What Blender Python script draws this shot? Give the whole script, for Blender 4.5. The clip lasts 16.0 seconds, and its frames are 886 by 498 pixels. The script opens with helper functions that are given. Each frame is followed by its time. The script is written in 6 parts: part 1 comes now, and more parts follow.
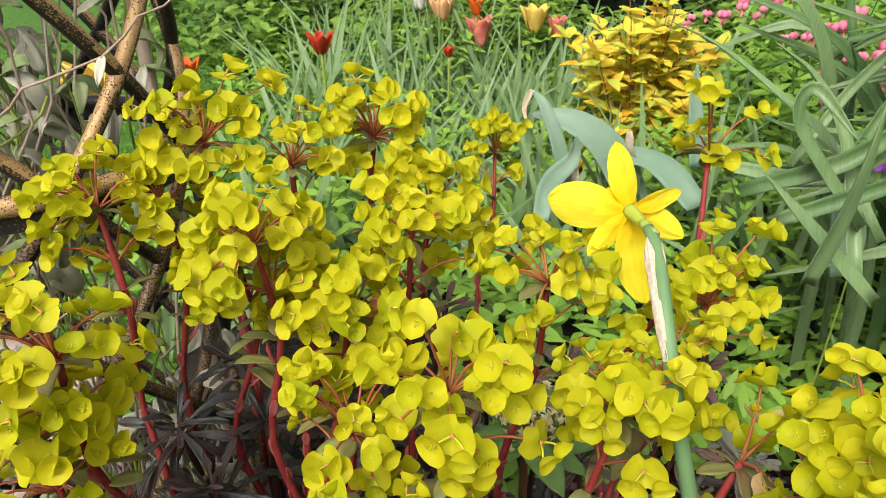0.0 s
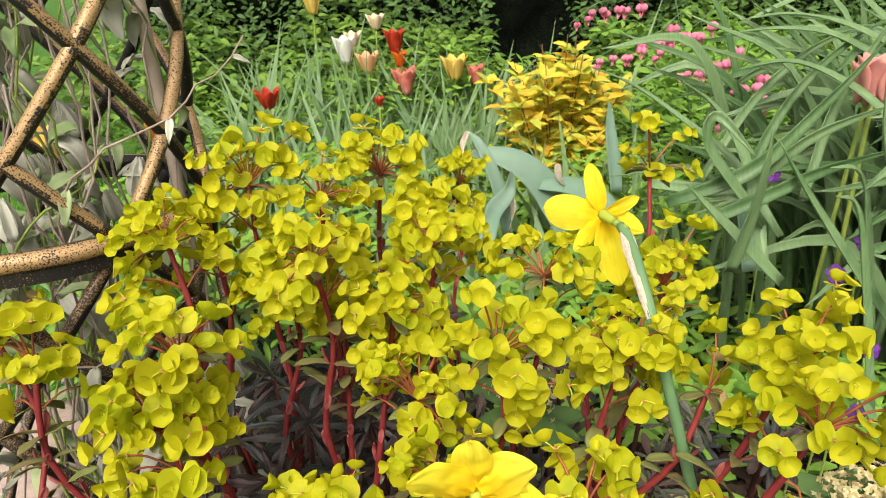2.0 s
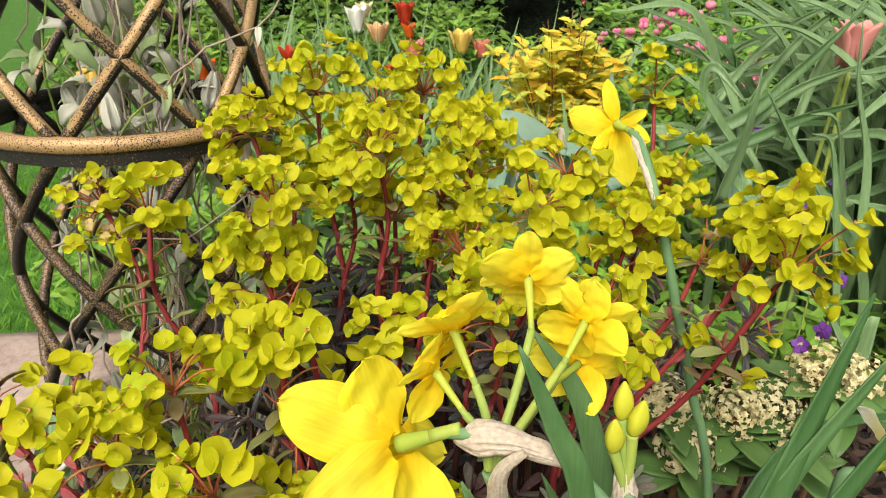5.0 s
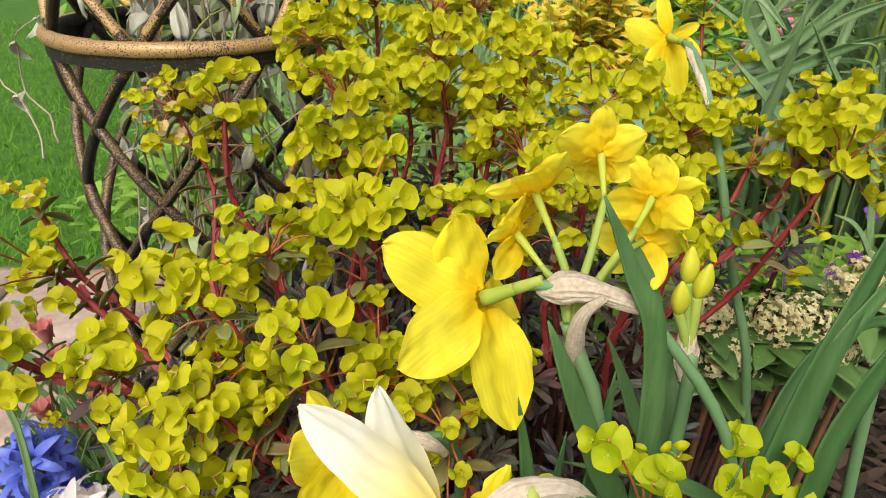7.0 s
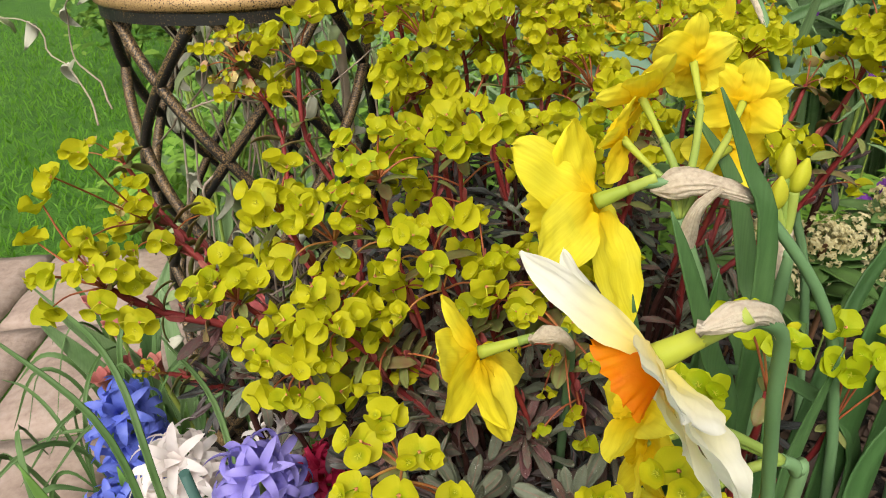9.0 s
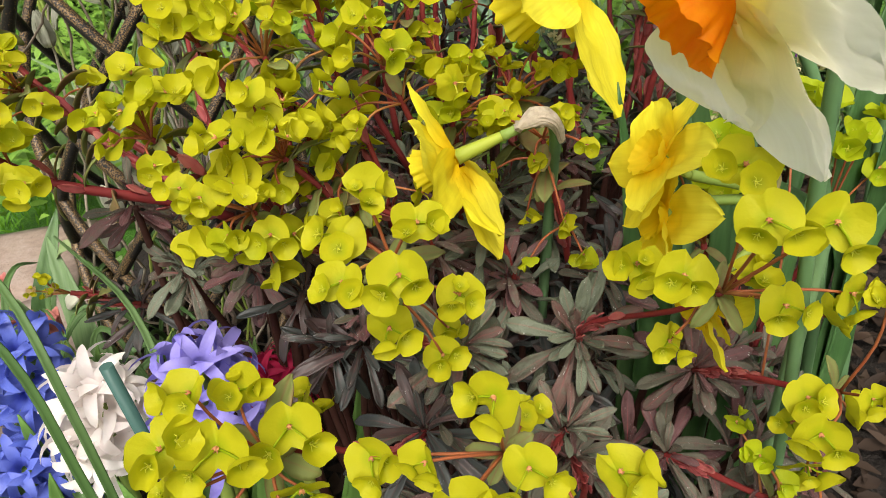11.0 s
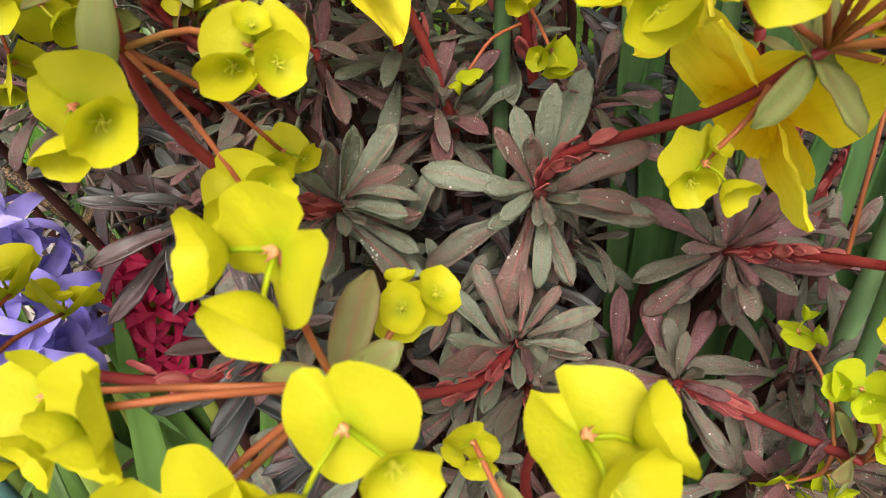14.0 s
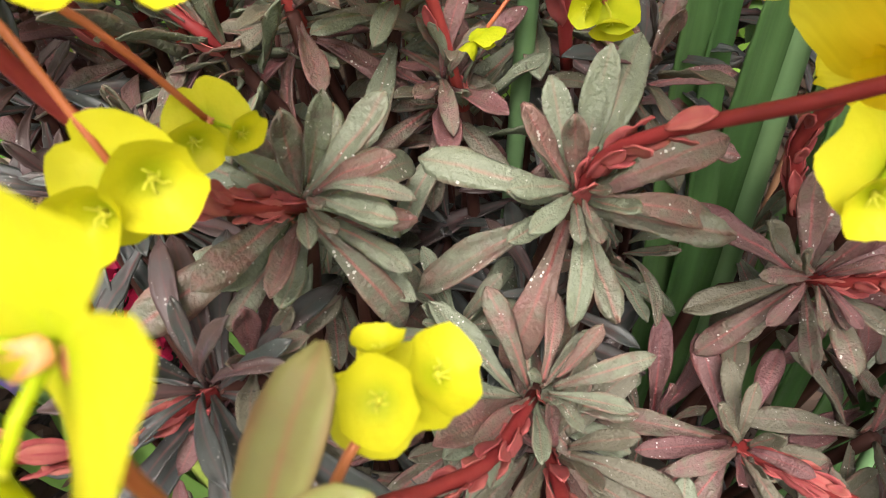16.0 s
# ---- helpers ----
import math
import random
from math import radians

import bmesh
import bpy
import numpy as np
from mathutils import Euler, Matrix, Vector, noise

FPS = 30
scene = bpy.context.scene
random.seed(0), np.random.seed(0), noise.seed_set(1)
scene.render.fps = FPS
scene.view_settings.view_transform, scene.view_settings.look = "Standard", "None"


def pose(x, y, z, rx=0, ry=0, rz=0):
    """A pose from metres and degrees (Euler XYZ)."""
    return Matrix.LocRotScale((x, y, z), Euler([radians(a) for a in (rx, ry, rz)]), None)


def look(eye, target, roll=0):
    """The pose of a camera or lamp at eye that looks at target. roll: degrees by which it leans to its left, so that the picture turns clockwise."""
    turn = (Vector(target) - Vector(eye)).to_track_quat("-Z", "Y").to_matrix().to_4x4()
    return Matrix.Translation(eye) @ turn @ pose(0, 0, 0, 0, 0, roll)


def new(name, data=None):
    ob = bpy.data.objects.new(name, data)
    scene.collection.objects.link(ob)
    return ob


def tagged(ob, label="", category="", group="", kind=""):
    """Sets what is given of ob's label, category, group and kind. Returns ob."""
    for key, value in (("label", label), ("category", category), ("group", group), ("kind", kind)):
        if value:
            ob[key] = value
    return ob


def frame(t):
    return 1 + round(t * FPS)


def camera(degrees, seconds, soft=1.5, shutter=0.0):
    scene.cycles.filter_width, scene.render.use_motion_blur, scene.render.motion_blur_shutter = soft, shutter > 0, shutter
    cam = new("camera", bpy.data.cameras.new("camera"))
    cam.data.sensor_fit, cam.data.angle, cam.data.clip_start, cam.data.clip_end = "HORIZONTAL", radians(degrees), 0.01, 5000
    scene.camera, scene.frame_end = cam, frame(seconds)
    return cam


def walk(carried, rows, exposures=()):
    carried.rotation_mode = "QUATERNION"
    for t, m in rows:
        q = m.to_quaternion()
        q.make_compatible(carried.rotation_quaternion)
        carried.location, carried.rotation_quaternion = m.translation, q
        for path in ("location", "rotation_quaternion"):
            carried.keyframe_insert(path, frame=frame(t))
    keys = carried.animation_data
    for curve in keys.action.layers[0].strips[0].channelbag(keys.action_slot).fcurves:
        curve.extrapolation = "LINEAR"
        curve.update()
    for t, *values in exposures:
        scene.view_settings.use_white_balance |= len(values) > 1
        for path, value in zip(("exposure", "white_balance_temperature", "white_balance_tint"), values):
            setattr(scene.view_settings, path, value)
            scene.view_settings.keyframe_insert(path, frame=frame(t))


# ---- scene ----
cam = camera(68.5, 16.0, 0.7)
cam.data.dof.use_dof = True
cam.data.dof.focus_distance, cam.data.dof.aperture_fstop = 0.29, 42
PATH = [
    (0, (0.0200, 0.0263, 0.7288), (-0.1087, 2.2412, -0.4238), 0),
    (0.5, (0.0037, 0.0013, 0.7412), (-0.1063, 2.2363, -0.3725), 1.5),
    (1, (0.0050, -0.0450, 0.7525), (-0.1300, 2.2375, -0.2588), 0.8),
    (1.5, (-0.0125, -0.0500, 0.7512), (-0.0750, 2.2400, -0.2488), -0.5),
    (2, (-0.0462, -0.0675, 0.7488), (0.1338, 2.2163, -0.2525), -1.2),
    (2.5, (-0.0650, -0.0750, 0.7275), (0.1975, 2.1950, -0.2863), 0.4),
    (3, (-0.0638, -0.1013, 0.7362), (0.2325, 2.1650, -0.2775), 1.5),
    (3.2, (-0.0612, -0.1150, 0.7288), (0.2375, 2.1488, -0.2900), 1.6),
    (5.3, (-0.1038, -0.1850, 0.7125), (0.0950, 2.0812, -0.3250), 1.3),
    (5.5, (-0.1075, -0.1900, 0.7112), (0.0813, 2.0775, -0.3263), 1.4),
    (6, (-0.1162, -0.2025, 0.7000), (0.0788, 2.0513, -0.3650), 1.6),
    (6.5, (-0.1263, -0.2113, 0.6912), (0.0550, 2.0288, -0.4025), 1.5),
    (7, (-0.1388, -0.2213, 0.6750), (0.0375, 1.9900, -0.4763), 1.5),
    (7.5, (-0.1525, -0.2313, 0.6663), (0.0025, 1.9675, -0.5150), 1.7),
    (8, (-0.1725, -0.2400, 0.6613), (-0.0375, 1.9500, -0.5363), 1.2),
    (8.2, (-0.1800, -0.2438, 0.6588), (-0.0413, 1.9475, -0.5388), 0.7),
    (10.3, (-0.2488, -0.2513, 0.5750), (0.2213, 1.8887, -0.6312), -2.3),
    (10.5, (-0.2488, -0.2488, 0.5575), (0.2712, 1.8775, -0.6500), -2.2),
    (11, (-0.2500, -0.2400, 0.5325), (0.3150, 1.8600, -0.7000), -2.9),
    (11.5, (-0.2425, -0.2338, 0.5000), (0.3387, 1.8513, -0.7512), -3.2),
    (12, (-0.2300, -0.2213, 0.4788), (0.3337, 1.8425, -0.8150), -3.3),
    (12.5, (-0.2213, -0.2050, 0.4587), (0.3287, 1.8275, -0.8888), -2.6),
    (13, (-0.2088, -0.1900, 0.4487), (0.3187, 1.8163, -0.9475), -2.6),
    (13.5, (-0.2013, -0.1738, 0.4362), (0.3137, 1.7988, -1.0100), -2.4),
    (14, (-0.1875, -0.1562, 0.4287), (0.3200, 1.7988, -1.0450), -3),
    (14.5, (-0.1750, -0.1438, 0.4162), (0.3213, 1.7688, -1.1150), -3.2),
    (15, (-0.1675, -0.1313, 0.4150), (0.3263, 1.7575, -1.1450), -2.6),
    (15.5, (-0.1725, -0.1237, 0.4000), (0.3275, 1.7850, -1.1350), -1.4),
    (16, (-0.1775, -0.1100, 0.4025), (0.3488, 1.8125, -1.1062), -0.4),
]
walk(cam, [(t, look(eye, aim, roll)) for t, eye, aim, roll in PATH],
     [(0, 0.96, 6800, 15), (3, 0.94, 6800, 15), (6, 0.80, 6800, 13), (8.2, 0.62, 6800, 12), (10.5, 0.66, 6800, 11), (12, 1.0, 6850, 13), (14, 1.23, 6850, 17), (15, 1.66, 6750, 16), (16, 1.76, 6750, 17)])

# ---- light: a bright overcast day ----
world = bpy.data.worlds.new("world")
scene.world = world
world.use_nodes = True
wt = world.node_tree
sky = wt.nodes.new("ShaderNodeTexSky")
sky.sky_type, sky.sun_disc, sky.sun_elevation, sky.sun_rotation = "NISHITA", False, radians(52), radians(200)
sky.air_density, sky.dust_density, sky.ozone_density = 1.0, 6.0, 1.0
soft_grey = wt.nodes.new("ShaderNodeHueSaturation")
soft_grey.inputs["Saturation"].default_value = 0.15
wt.links.new(sky.outputs[0], soft_grey.inputs["Color"])
wt.links.new(soft_grey.outputs[0], wt.nodes["Background"].inputs["Color"])
wt.nodes["Background"].inputs["Strength"].default_value = 0.122
sun = new("sun", bpy.data.lights.new("sun", "SUN"))
sun.data.energy, sun.data.angle, sun.data.color = 1.5, radians(24), (1.0, 0.96, 0.9)
sun.matrix_world = look((-1.2, -2.6, 3.6), (0, 0, 0))


# ---- materials ----
def shader(name, rough=0.5, metal=0.0, spec=0.5):
    m = bpy.data.materials.new(name)
    m.use_nodes = True
    p = m.node_tree.nodes["Principled BSDF"]
    p.inputs["Roughness"].default_value = rough
    p.inputs["Metallic"].default_value = metal
    p.inputs["Specular IOR Level"].default_value = spec
    return m, m.node_tree, p


def node(tree, kind, **values):
    n = tree.nodes.new("ShaderNode" + kind)
    for key, value in values.items():
        n.inputs[key].default_value = value
    return n


def ramp(tree, source, stops):
    n = tree.nodes.new("ShaderNodeValToRGB")
    while len(n.color_ramp.elements) < len(stops):
        n.color_ramp.elements.new(0.5)
    for e, (p, c) in zip(n.color_ramp.elements, stops):
        e.position, e.color = p, (*c, 1)
    tree.links.new(source, n.inputs[0])
    return n.outputs[0]


def mix(tree, factor, a, b, blend="MIX"):
    n = tree.nodes.new("ShaderNodeMix")
    n.data_type, n.blend_type = "RGBA", blend
    for slot, value in ((0, factor), (6, a), (7, b)):
        if isinstance(value, (int, float)):
            n.inputs[slot].default_value = value
        elif isinstance(value, tuple):
            n.inputs[slot].default_value = (*value, 1)
        else:
            tree.links.new(value, n.inputs[slot])
    return n.outputs[2]


def math_node(tree, op, a, b=0.0, c=0.0):
    n = tree.nodes.new("ShaderNodeMath")
    n.operation = op
    for i, value in enumerate((a, b, c)):
        if isinstance(value, (int, float)):
            n.inputs[i].default_value = value
        else:
            tree.links.new(value, n.inputs[i])
    return n.outputs[0]


def local(tree):
    return tree.nodes.new("ShaderNodeTexCoord").outputs["Object"]


def noise_of(tree, scale, detail=4.0, vector=None, shift=True):
    n = node(tree, "TexNoise", Scale=scale, Detail=detail)
    vector = vector or local(tree)
    if shift:
        v = tree.nodes.new("ShaderNodeVectorMath")
        tree.links.new(vector, v.inputs[0])
        tree.links.new(tree.nodes.new("ShaderNodeObjectInfo").outputs["Random"], v.inputs[1])
        vector = v.outputs[0]
    tree.links.new(vector, n.inputs["Vector"])
    return n.outputs["Fac"]


def bump(tree, p, height, strength, distance=0.001):
    b = node(tree, "Bump", Strength=strength, Distance=distance)
    tree.links.new(height, b.inputs["Height"])
    tree.links.new(b.outputs[0], p.inputs["Normal"])


def leafy(name, stops, through_light=0.25, rough=0.45, rib=None, rib_width=0.0008, grain=90, veins=0.3, spread=0.6, lines=0.0, specks=0.0, rim=None, rim_at=0.004, spec=0.2, heart=None, heart_size=0.006):
    """A leaf or petal: colour varied from one to the next and over each, some light let through; optional midrib, long lines, pale specks and a tinted rim."""
    m, t, p = shader(name, rough, spec=spec)
    rnd = t.nodes.new("ShaderNodeObjectInfo").outputs["Random"]
    isl = t.nodes.new("ShaderNodeNewGeometry").outputs["Random Per Island"]
    n = noise_of(t, grain, 6.0)
    f = math_node(t, "MULTIPLY_ADD", n, 0.75, math_node(t, "MULTIPLY", math_node(t, "ADD", rnd, isl), 0.5 * spread))
    col = ramp(t, math_node(t, "SUBTRACT", f, 0.15), stops)
    big = noise_of(t, grain * 0.25, 2.0)
    col = mix(t, math_node(t, "MULTIPLY", big, 0.35), col, stops[-1][1])
    sx = t.nodes.new("ShaderNodeSeparateXYZ")
    t.links.new(local(t), sx.inputs[0])
    ax = math_node(t, "ABSOLUTE", sx.outputs[0])
    if rim:
        mask = math_node(t, "MULTIPLY", math_node(t, "SUBTRACT", math_node(t, "ADD", ax, math_node(t, "MULTIPLY", big, rim_at)), rim_at * 1.25), 1.2 / rim_at)
        mask = math_node(t, "MINIMUM", math_node(t, "MAXIMUM", mask, 0.0), 0.8)
        col = mix(t, mask, col, rim)
    if heart:
        ln = t.nodes.new("ShaderNodeVectorMath")
        ln.operation = "LENGTH"
        t.links.new(local(t), ln.inputs[0])
        mask = math_node(t, "SUBTRACT", math_node(t, "ADD", 0.8, math_node(t, "MULTIPLY", big, 0.5)), math_node(t, "DIVIDE", ln.outputs["Value"], heart_size))
        col = mix(t, math_node(t, "MINIMUM", math_node(t, "MAXIMUM", mask, 0.0), 0.85), col, heart)
    if lines:
        w = node(t, "TexNoise", Scale=1.0, Detail=3.0)
        stretch = node(t, "Mapping", Scale=(620.0, 30.0, 30.0))
        t.links.new(local(t), stretch.inputs["Vector"])
        t.links.new(stretch.outputs[0], w.inputs["Vector"])
        col = mix(t, math_node(t, "MULTIPLY", math_node(t, "SUBTRACT", w.outputs["Fac"], 0.35), lines), col, tuple(c * 0.75 for c in stops[0][1]))
    if rib:
        mask = math_node(t, "SUBTRACT", 1.0, math_node(t, "SMOOTH_MIN", math_node(t, "DIVIDE", ax, rib_width), 1.0, 0.3))
        mask = math_node(t, "MULTIPLY", math_node(t, "MAXIMUM", mask, 0.0), math_node(t, "MULTIPLY_ADD", big, 1.6, -0.45))
        fade = math_node(t, "MAXIMUM", math_node(t, "MULTIPLY_ADD", sx.outputs[1], -26.0, 1.05), 0.12)
        col = mix(t, math_node(t, "MULTIPLY", math_node(t, "MAXIMUM", mask, 0.0), fade), col, rib)
    if specks:
        v = node(t, "TexVoronoi", Scale=700.0)
        t.links.new(local(t), v.inputs["Vector"])
        near = math_node(t, "LESS_THAN", v.outputs["Distance"], math_node(t, "MULTIPLY", math_node(t, "SUBTRACT", noise_of(t, 170, 4.0), 0.52), 1.6))
        col = mix(t, math_node(t, "MULTIPLY", near, specks), col, (0.50, 0.48, 0.45))
    t.links.new(col, p.inputs["Base Color"])
    fine = noise_of(t, grain * 5.0, 3.0)
    bump(t, p, math_node(t, "ADD", math_node(t, "MULTIPLY", fine, veins), n), 0.5, 0.0008)
    t.links.new(math_node(t, "MULTIPLY_ADD", n, 0.35, rough - 0.15), p.inputs["Roughness"])
    if through_light:
        out = t.nodes["Material Output"]
        tr = t.nodes.new("ShaderNodeBsdfTranslucent")
        t.links.new(col, tr.inputs["Color"])
        ms = t.nodes.new("ShaderNodeMixShader")
        ms.inputs[0].default_value = through_light
        t.links.new(p.outputs[0], ms.inputs[1])
        t.links.new(tr.outputs[0], ms.inputs[2])
        t.links.new(ms.outputs[0], out.inputs["Surface"])
    return m


M_BRACT = leafy("bract_yellow_green", [(0.1, (0.20, 0.29, 0.006)), (0.35, (0.33, 0.40, 0.009)), (0.6, (0.425, 0.460, 0.012)), (0.9, (0.51, 0.495, 0.017))], 0.42, 0.5, grain=130, veins=0.6, spread=1.5, spec=0.16, heart=(0.32, 0.40, 0.008), heart_size=0.0055)
M_CUPBRACT = leafy("bowl_bract_lime", [(0.1, (0.255, 0.315, 0.006)), (0.4, (0.395, 0.425, 0.009)), (0.9, (0.52, 0.495, 0.015))], 0.42, 0.5, grain=130, veins=0.6, spread=1.2, spec=0.16, heart=(0.255, 0.315, 0.006), heart_size=0.0052)
# Brown old wood, darkened so the shade between leaves is in the colour
M_WOODSHADE = leafy("old_stem_wood_and_shade", [(0.1, (0.018, 0.008, 0.007)), (0.5, (0.045, 0.017, 0.014)), (0.9, (0.09, 0.04, 0.03))], 0.0, 0.6, grain=110, spec=0.1)
M_FRESH = leafy("bract_fresh_green", [(0.1, (0.17, 0.30, 0.006)), (0.6, (0.29, 0.40, 0.008)), (0.9, (0.40, 0.46, 0.012))], 0.40, 0.5, grain=130, veins=0.5, spread=1.2, spec=0.16, heart=(0.27, 0.39, 0.007), heart_size=0.0055)
M_FADED = leafy("bract_faded_pink", [(0.15, (0.34, 0.15, 0.12)), (0.5, (0.46, 0.26, 0.19)), (0.9, (0.54, 0.42, 0.17))], 0.3, 0.5, grain=50, spread=1.3)
M_CENTRE = leafy("cyathium_pink", [(0.2, (0.55, 0.16, 0.09)), (0.8, (0.65, 0.3, 0.12))], 0.1, 0.5, grain=300)
M_STAMEN = leafy("stamen_yellow", [(0.2, (0.48, 0.50, 0.03)), (0.8, (0.58, 0.56, 0.05))], 0.3, 0.5, grain=300)
M_STEM = leafy("stem_red", [(0.1, (0.065, 0.006, 0.009)), (0.5, (0.16, 0.016, 0.018)), (0.9, (0.28, 0.045, 0.035))], 0.0, 0.5, grain=110)
M_RAY = leafy("ray_red", [(0.1, (0.22, 0.035, 0.025)), (0.6, (0.32, 0.08, 0.035)), (0.9, (0.34, 0.19, 0.05))], 0.0, 0.45, grain=60)
M_SCALE = leafy("scale_leaf_red", [(0.1, (0.22, 0.030, 0.038)), (0.5, (0.36, 0.07, 0.08)), (0.9, (0.46, 0.17, 0.13))], 0.25, 0.5, rib=(0.40, 0.05, 0.05), grain=120)
M_ROSETTE = leafy("rosette_leaf_burgundy", [(0.08, (0.065, 0.018, 0.021)), (0.32, (0.150, 0.052, 0.053)), (0.54, (0.138, 0.070, 0.060)), (0.72, (0.100, 0.096, 0.070)), (0.95, (0.138, 0.160, 0.110))], 0.14, 0.40, rib=(0.46, 0.08, 0.09), rib_width=0.00055, grain=210, veins=1.9, spread=1.6, specks=0.85, rim=(0.27, 0.08, 0.075), rim_at=0.0042, spec=0.34)
M_PURPLE = leafy("rosette_leaf_purple", [(0.08, (0.040, 0.014, 0.019)), (0.35, (0.100, 0.034, 0.042)), (0.6, (0.142, 0.056, 0.062)), (0.8, (0.122, 0.070, 0.062)), (0.95, (0.110, 0.104, 0.074))], 0.14, 0.40, rib=(0.42, 0.07, 0.08), rib_width=0.0005, grain=210, veins=1.9, spread=1.5, specks=0.8, rim=(0.25, 0.07, 0.07), rim_at=0.0042, spec=0.34)
# Dark teal leaf colour, taken near black to hold the bush's inner shade
M_DARKLEAF = leafy("rosette_leaf_dark_with_shade", [(0.05, (0.007, 0.011, 0.010)), (0.4, (0.018, 0.026, 0.024)), (0.7, (0.036, 0.050, 0.046)), (0.95, (0.055, 0.034, 0.032))], 0.1, 0.45, rib=(0.2, 0.05, 0.05), rib_width=0.0005, grain=95, specks=0.35, spread=1.2, rim=(0.05, 0.022, 0.022), rim_at=0.0040, spec=0.42)
M_HEADLEAF = leafy("head_leaf_red_green", [(0.1, (0.15, 0.045, 0.035)), (0.4, (0.19, 0.085, 0.05)), (0.65, (0.17, 0.15, 0.055)), (0.95, (0.20, 0.23, 0.07))], 0.25, 0.5, rib=(0.3, 0.08, 0.06), grain=110, spread=1.3, rim=(0.24, 0.07, 0.05), rim_at=0.0045)
M_DAFF = leafy("daffodil_yellow", [(0.1, (0.88, 0.68, 0.012)), (0.5, (0.92, 0.79, 0.03)), (0.95, (0.94, 0.86, 0.09))], 0.42, 0.55, grain=60, veins=0.2, lines=0.9, spec=0.1, heart=(0.86, 0.56, 0.006), heart_size=0.022)
M_DAFFW = leafy("daffodil_cream", [(0.1, (0.88, 0.84, 0.58)), (0.5, (0.93, 0.91, 0.76)), (0.95, (0.95, 0.94, 0.86))], 0.5, 0.55, grain=60, veins=0.2, lines=0.4, spec=0.1, heart=(0.90, 0.78, 0.16), heart_size=0.034)
M_CUP = leafy("daffodil_cup_orange", [(0.1, (0.92, 0.13, 0.004)), (0.5, (0.97, 0.30, 0.006)), (0.95, (0.97, 0.58, 0.02))], 0.62, 0.5, grain=160, veins=1.0, spread=0.3)
M_SPATHE = leafy("papery_spathe", [(0.1, (0.36, 0.26, 0.16)), (0.35, (0.60, 0.50, 0.36)), (0.6, (0.74, 0.66, 0.52)), (0.95, (0.85, 0.80, 0.70))], 0.4, 0.7, grain=420, veins=1.0, spread=0.4, spec=0.1)
M_STALK = leafy("daffodil_stalk", [(0.1, (0.11, 0.20, 0.045)), (0.5, (0.18, 0.28, 0.06)), (0.95, (0.36, 0.40, 0.07))], 0.05, 0.45, grain=40)
M_NECK = leafy("neck_yellow_green", [(0.1, (0.16, 0.26, 0.04)), (0.5, (0.26, 0.35, 0.05)), (0.95, (0.44, 0.47, 0.05))], 0.15, 0.45, grain=40)
M_STALKDARK = leafy("stalk_blue_green", [(0.1, (0.06, 0.14, 0.06)), (0.5, (0.10, 0.20, 0.085)), (0.95, (0.19, 0.30, 0.14))], 0.05, 0.45, grain=25)
M_STRAP = leafy("strap_leaf_blue_green", [(0.1, (0.018, 0.064, 0.015)), (0.5, (0.042, 0.112, 0.030)), (0.95, (0.11, 0.21, 0.075))], 0.2, 0.42, grain=30, veins=0.6, spread=0.9, lines=0.6, spec=0.3)
M_STRAPFAR = leafy("strap_leaf_grey_green", [(0.1, (0.010, 0.042, 0.009)), (0.45, (0.034, 0.096, 0.024)), (0.7, (0.072, 0.158, 0.048)), (0.95, (0.17, 0.275, 0.115))], 0.18, 0.40, grain=22, veins=0.4, spread=1.5, lines=0.7, spec=0.3)


# ---- building blocks ----
def part(name, bm, material, parent=None, label=""):
    me = bpy.data.meshes.new(name)
    bm.to_mesh(me)
    bm.free()
    return piece(name, me, material, parent, label)


def piece(name, me, material, parent=None, label="", m=None):
    ob = new(name, me)
    if material and not me.materials:
        for one in (material if isinstance(material, (list, tuple)) else [material]):
            me.materials.append(one)
    if parent:
        ob.parent = parent
    if m is not None:
        ob.matrix_basis = m
    if label:
        ob["label"] = label
    return ob


def thing(name, at, label, category, group="", kind=""):
    ob = new(name)
    ob.location = at
    ob.empty_display_size = 0.02
    return tagged(ob, label, category, group, kind)


def smooth(bm):
    for face in bm.faces:
        face.smooth = True
    return bm


def mesh_of(name, bm):
    me = bpy.data.meshes.new(name)
    smooth(bm).to_mesh(me)
    bm.free()
    return me


def curve(points, steps):
    """A smooth line through the points."""
    pts = [Vector(p) for p in points]
    if len(pts) == 2:
        return [pts[0].lerp(pts[1], i / steps) for i in range(steps + 1)]
    pts = [pts[0] * 2 - pts[1]] + pts + [pts[-1] * 2 - pts[-2]]
    out = []
    n = len(pts) - 3
    for i in range(steps + 1):
        u = i / steps * n
        k = min(int(u), n - 1)
        u -= k
        a, b, c, d = pts[k:k + 4]
        out.append(0.5 * ((2 * b) + (c - a) * u + (2 * a - 5 * b + 4 * c - d) * u * u + (3 * b - a - 3 * c + d) * u ** 3))
    return out


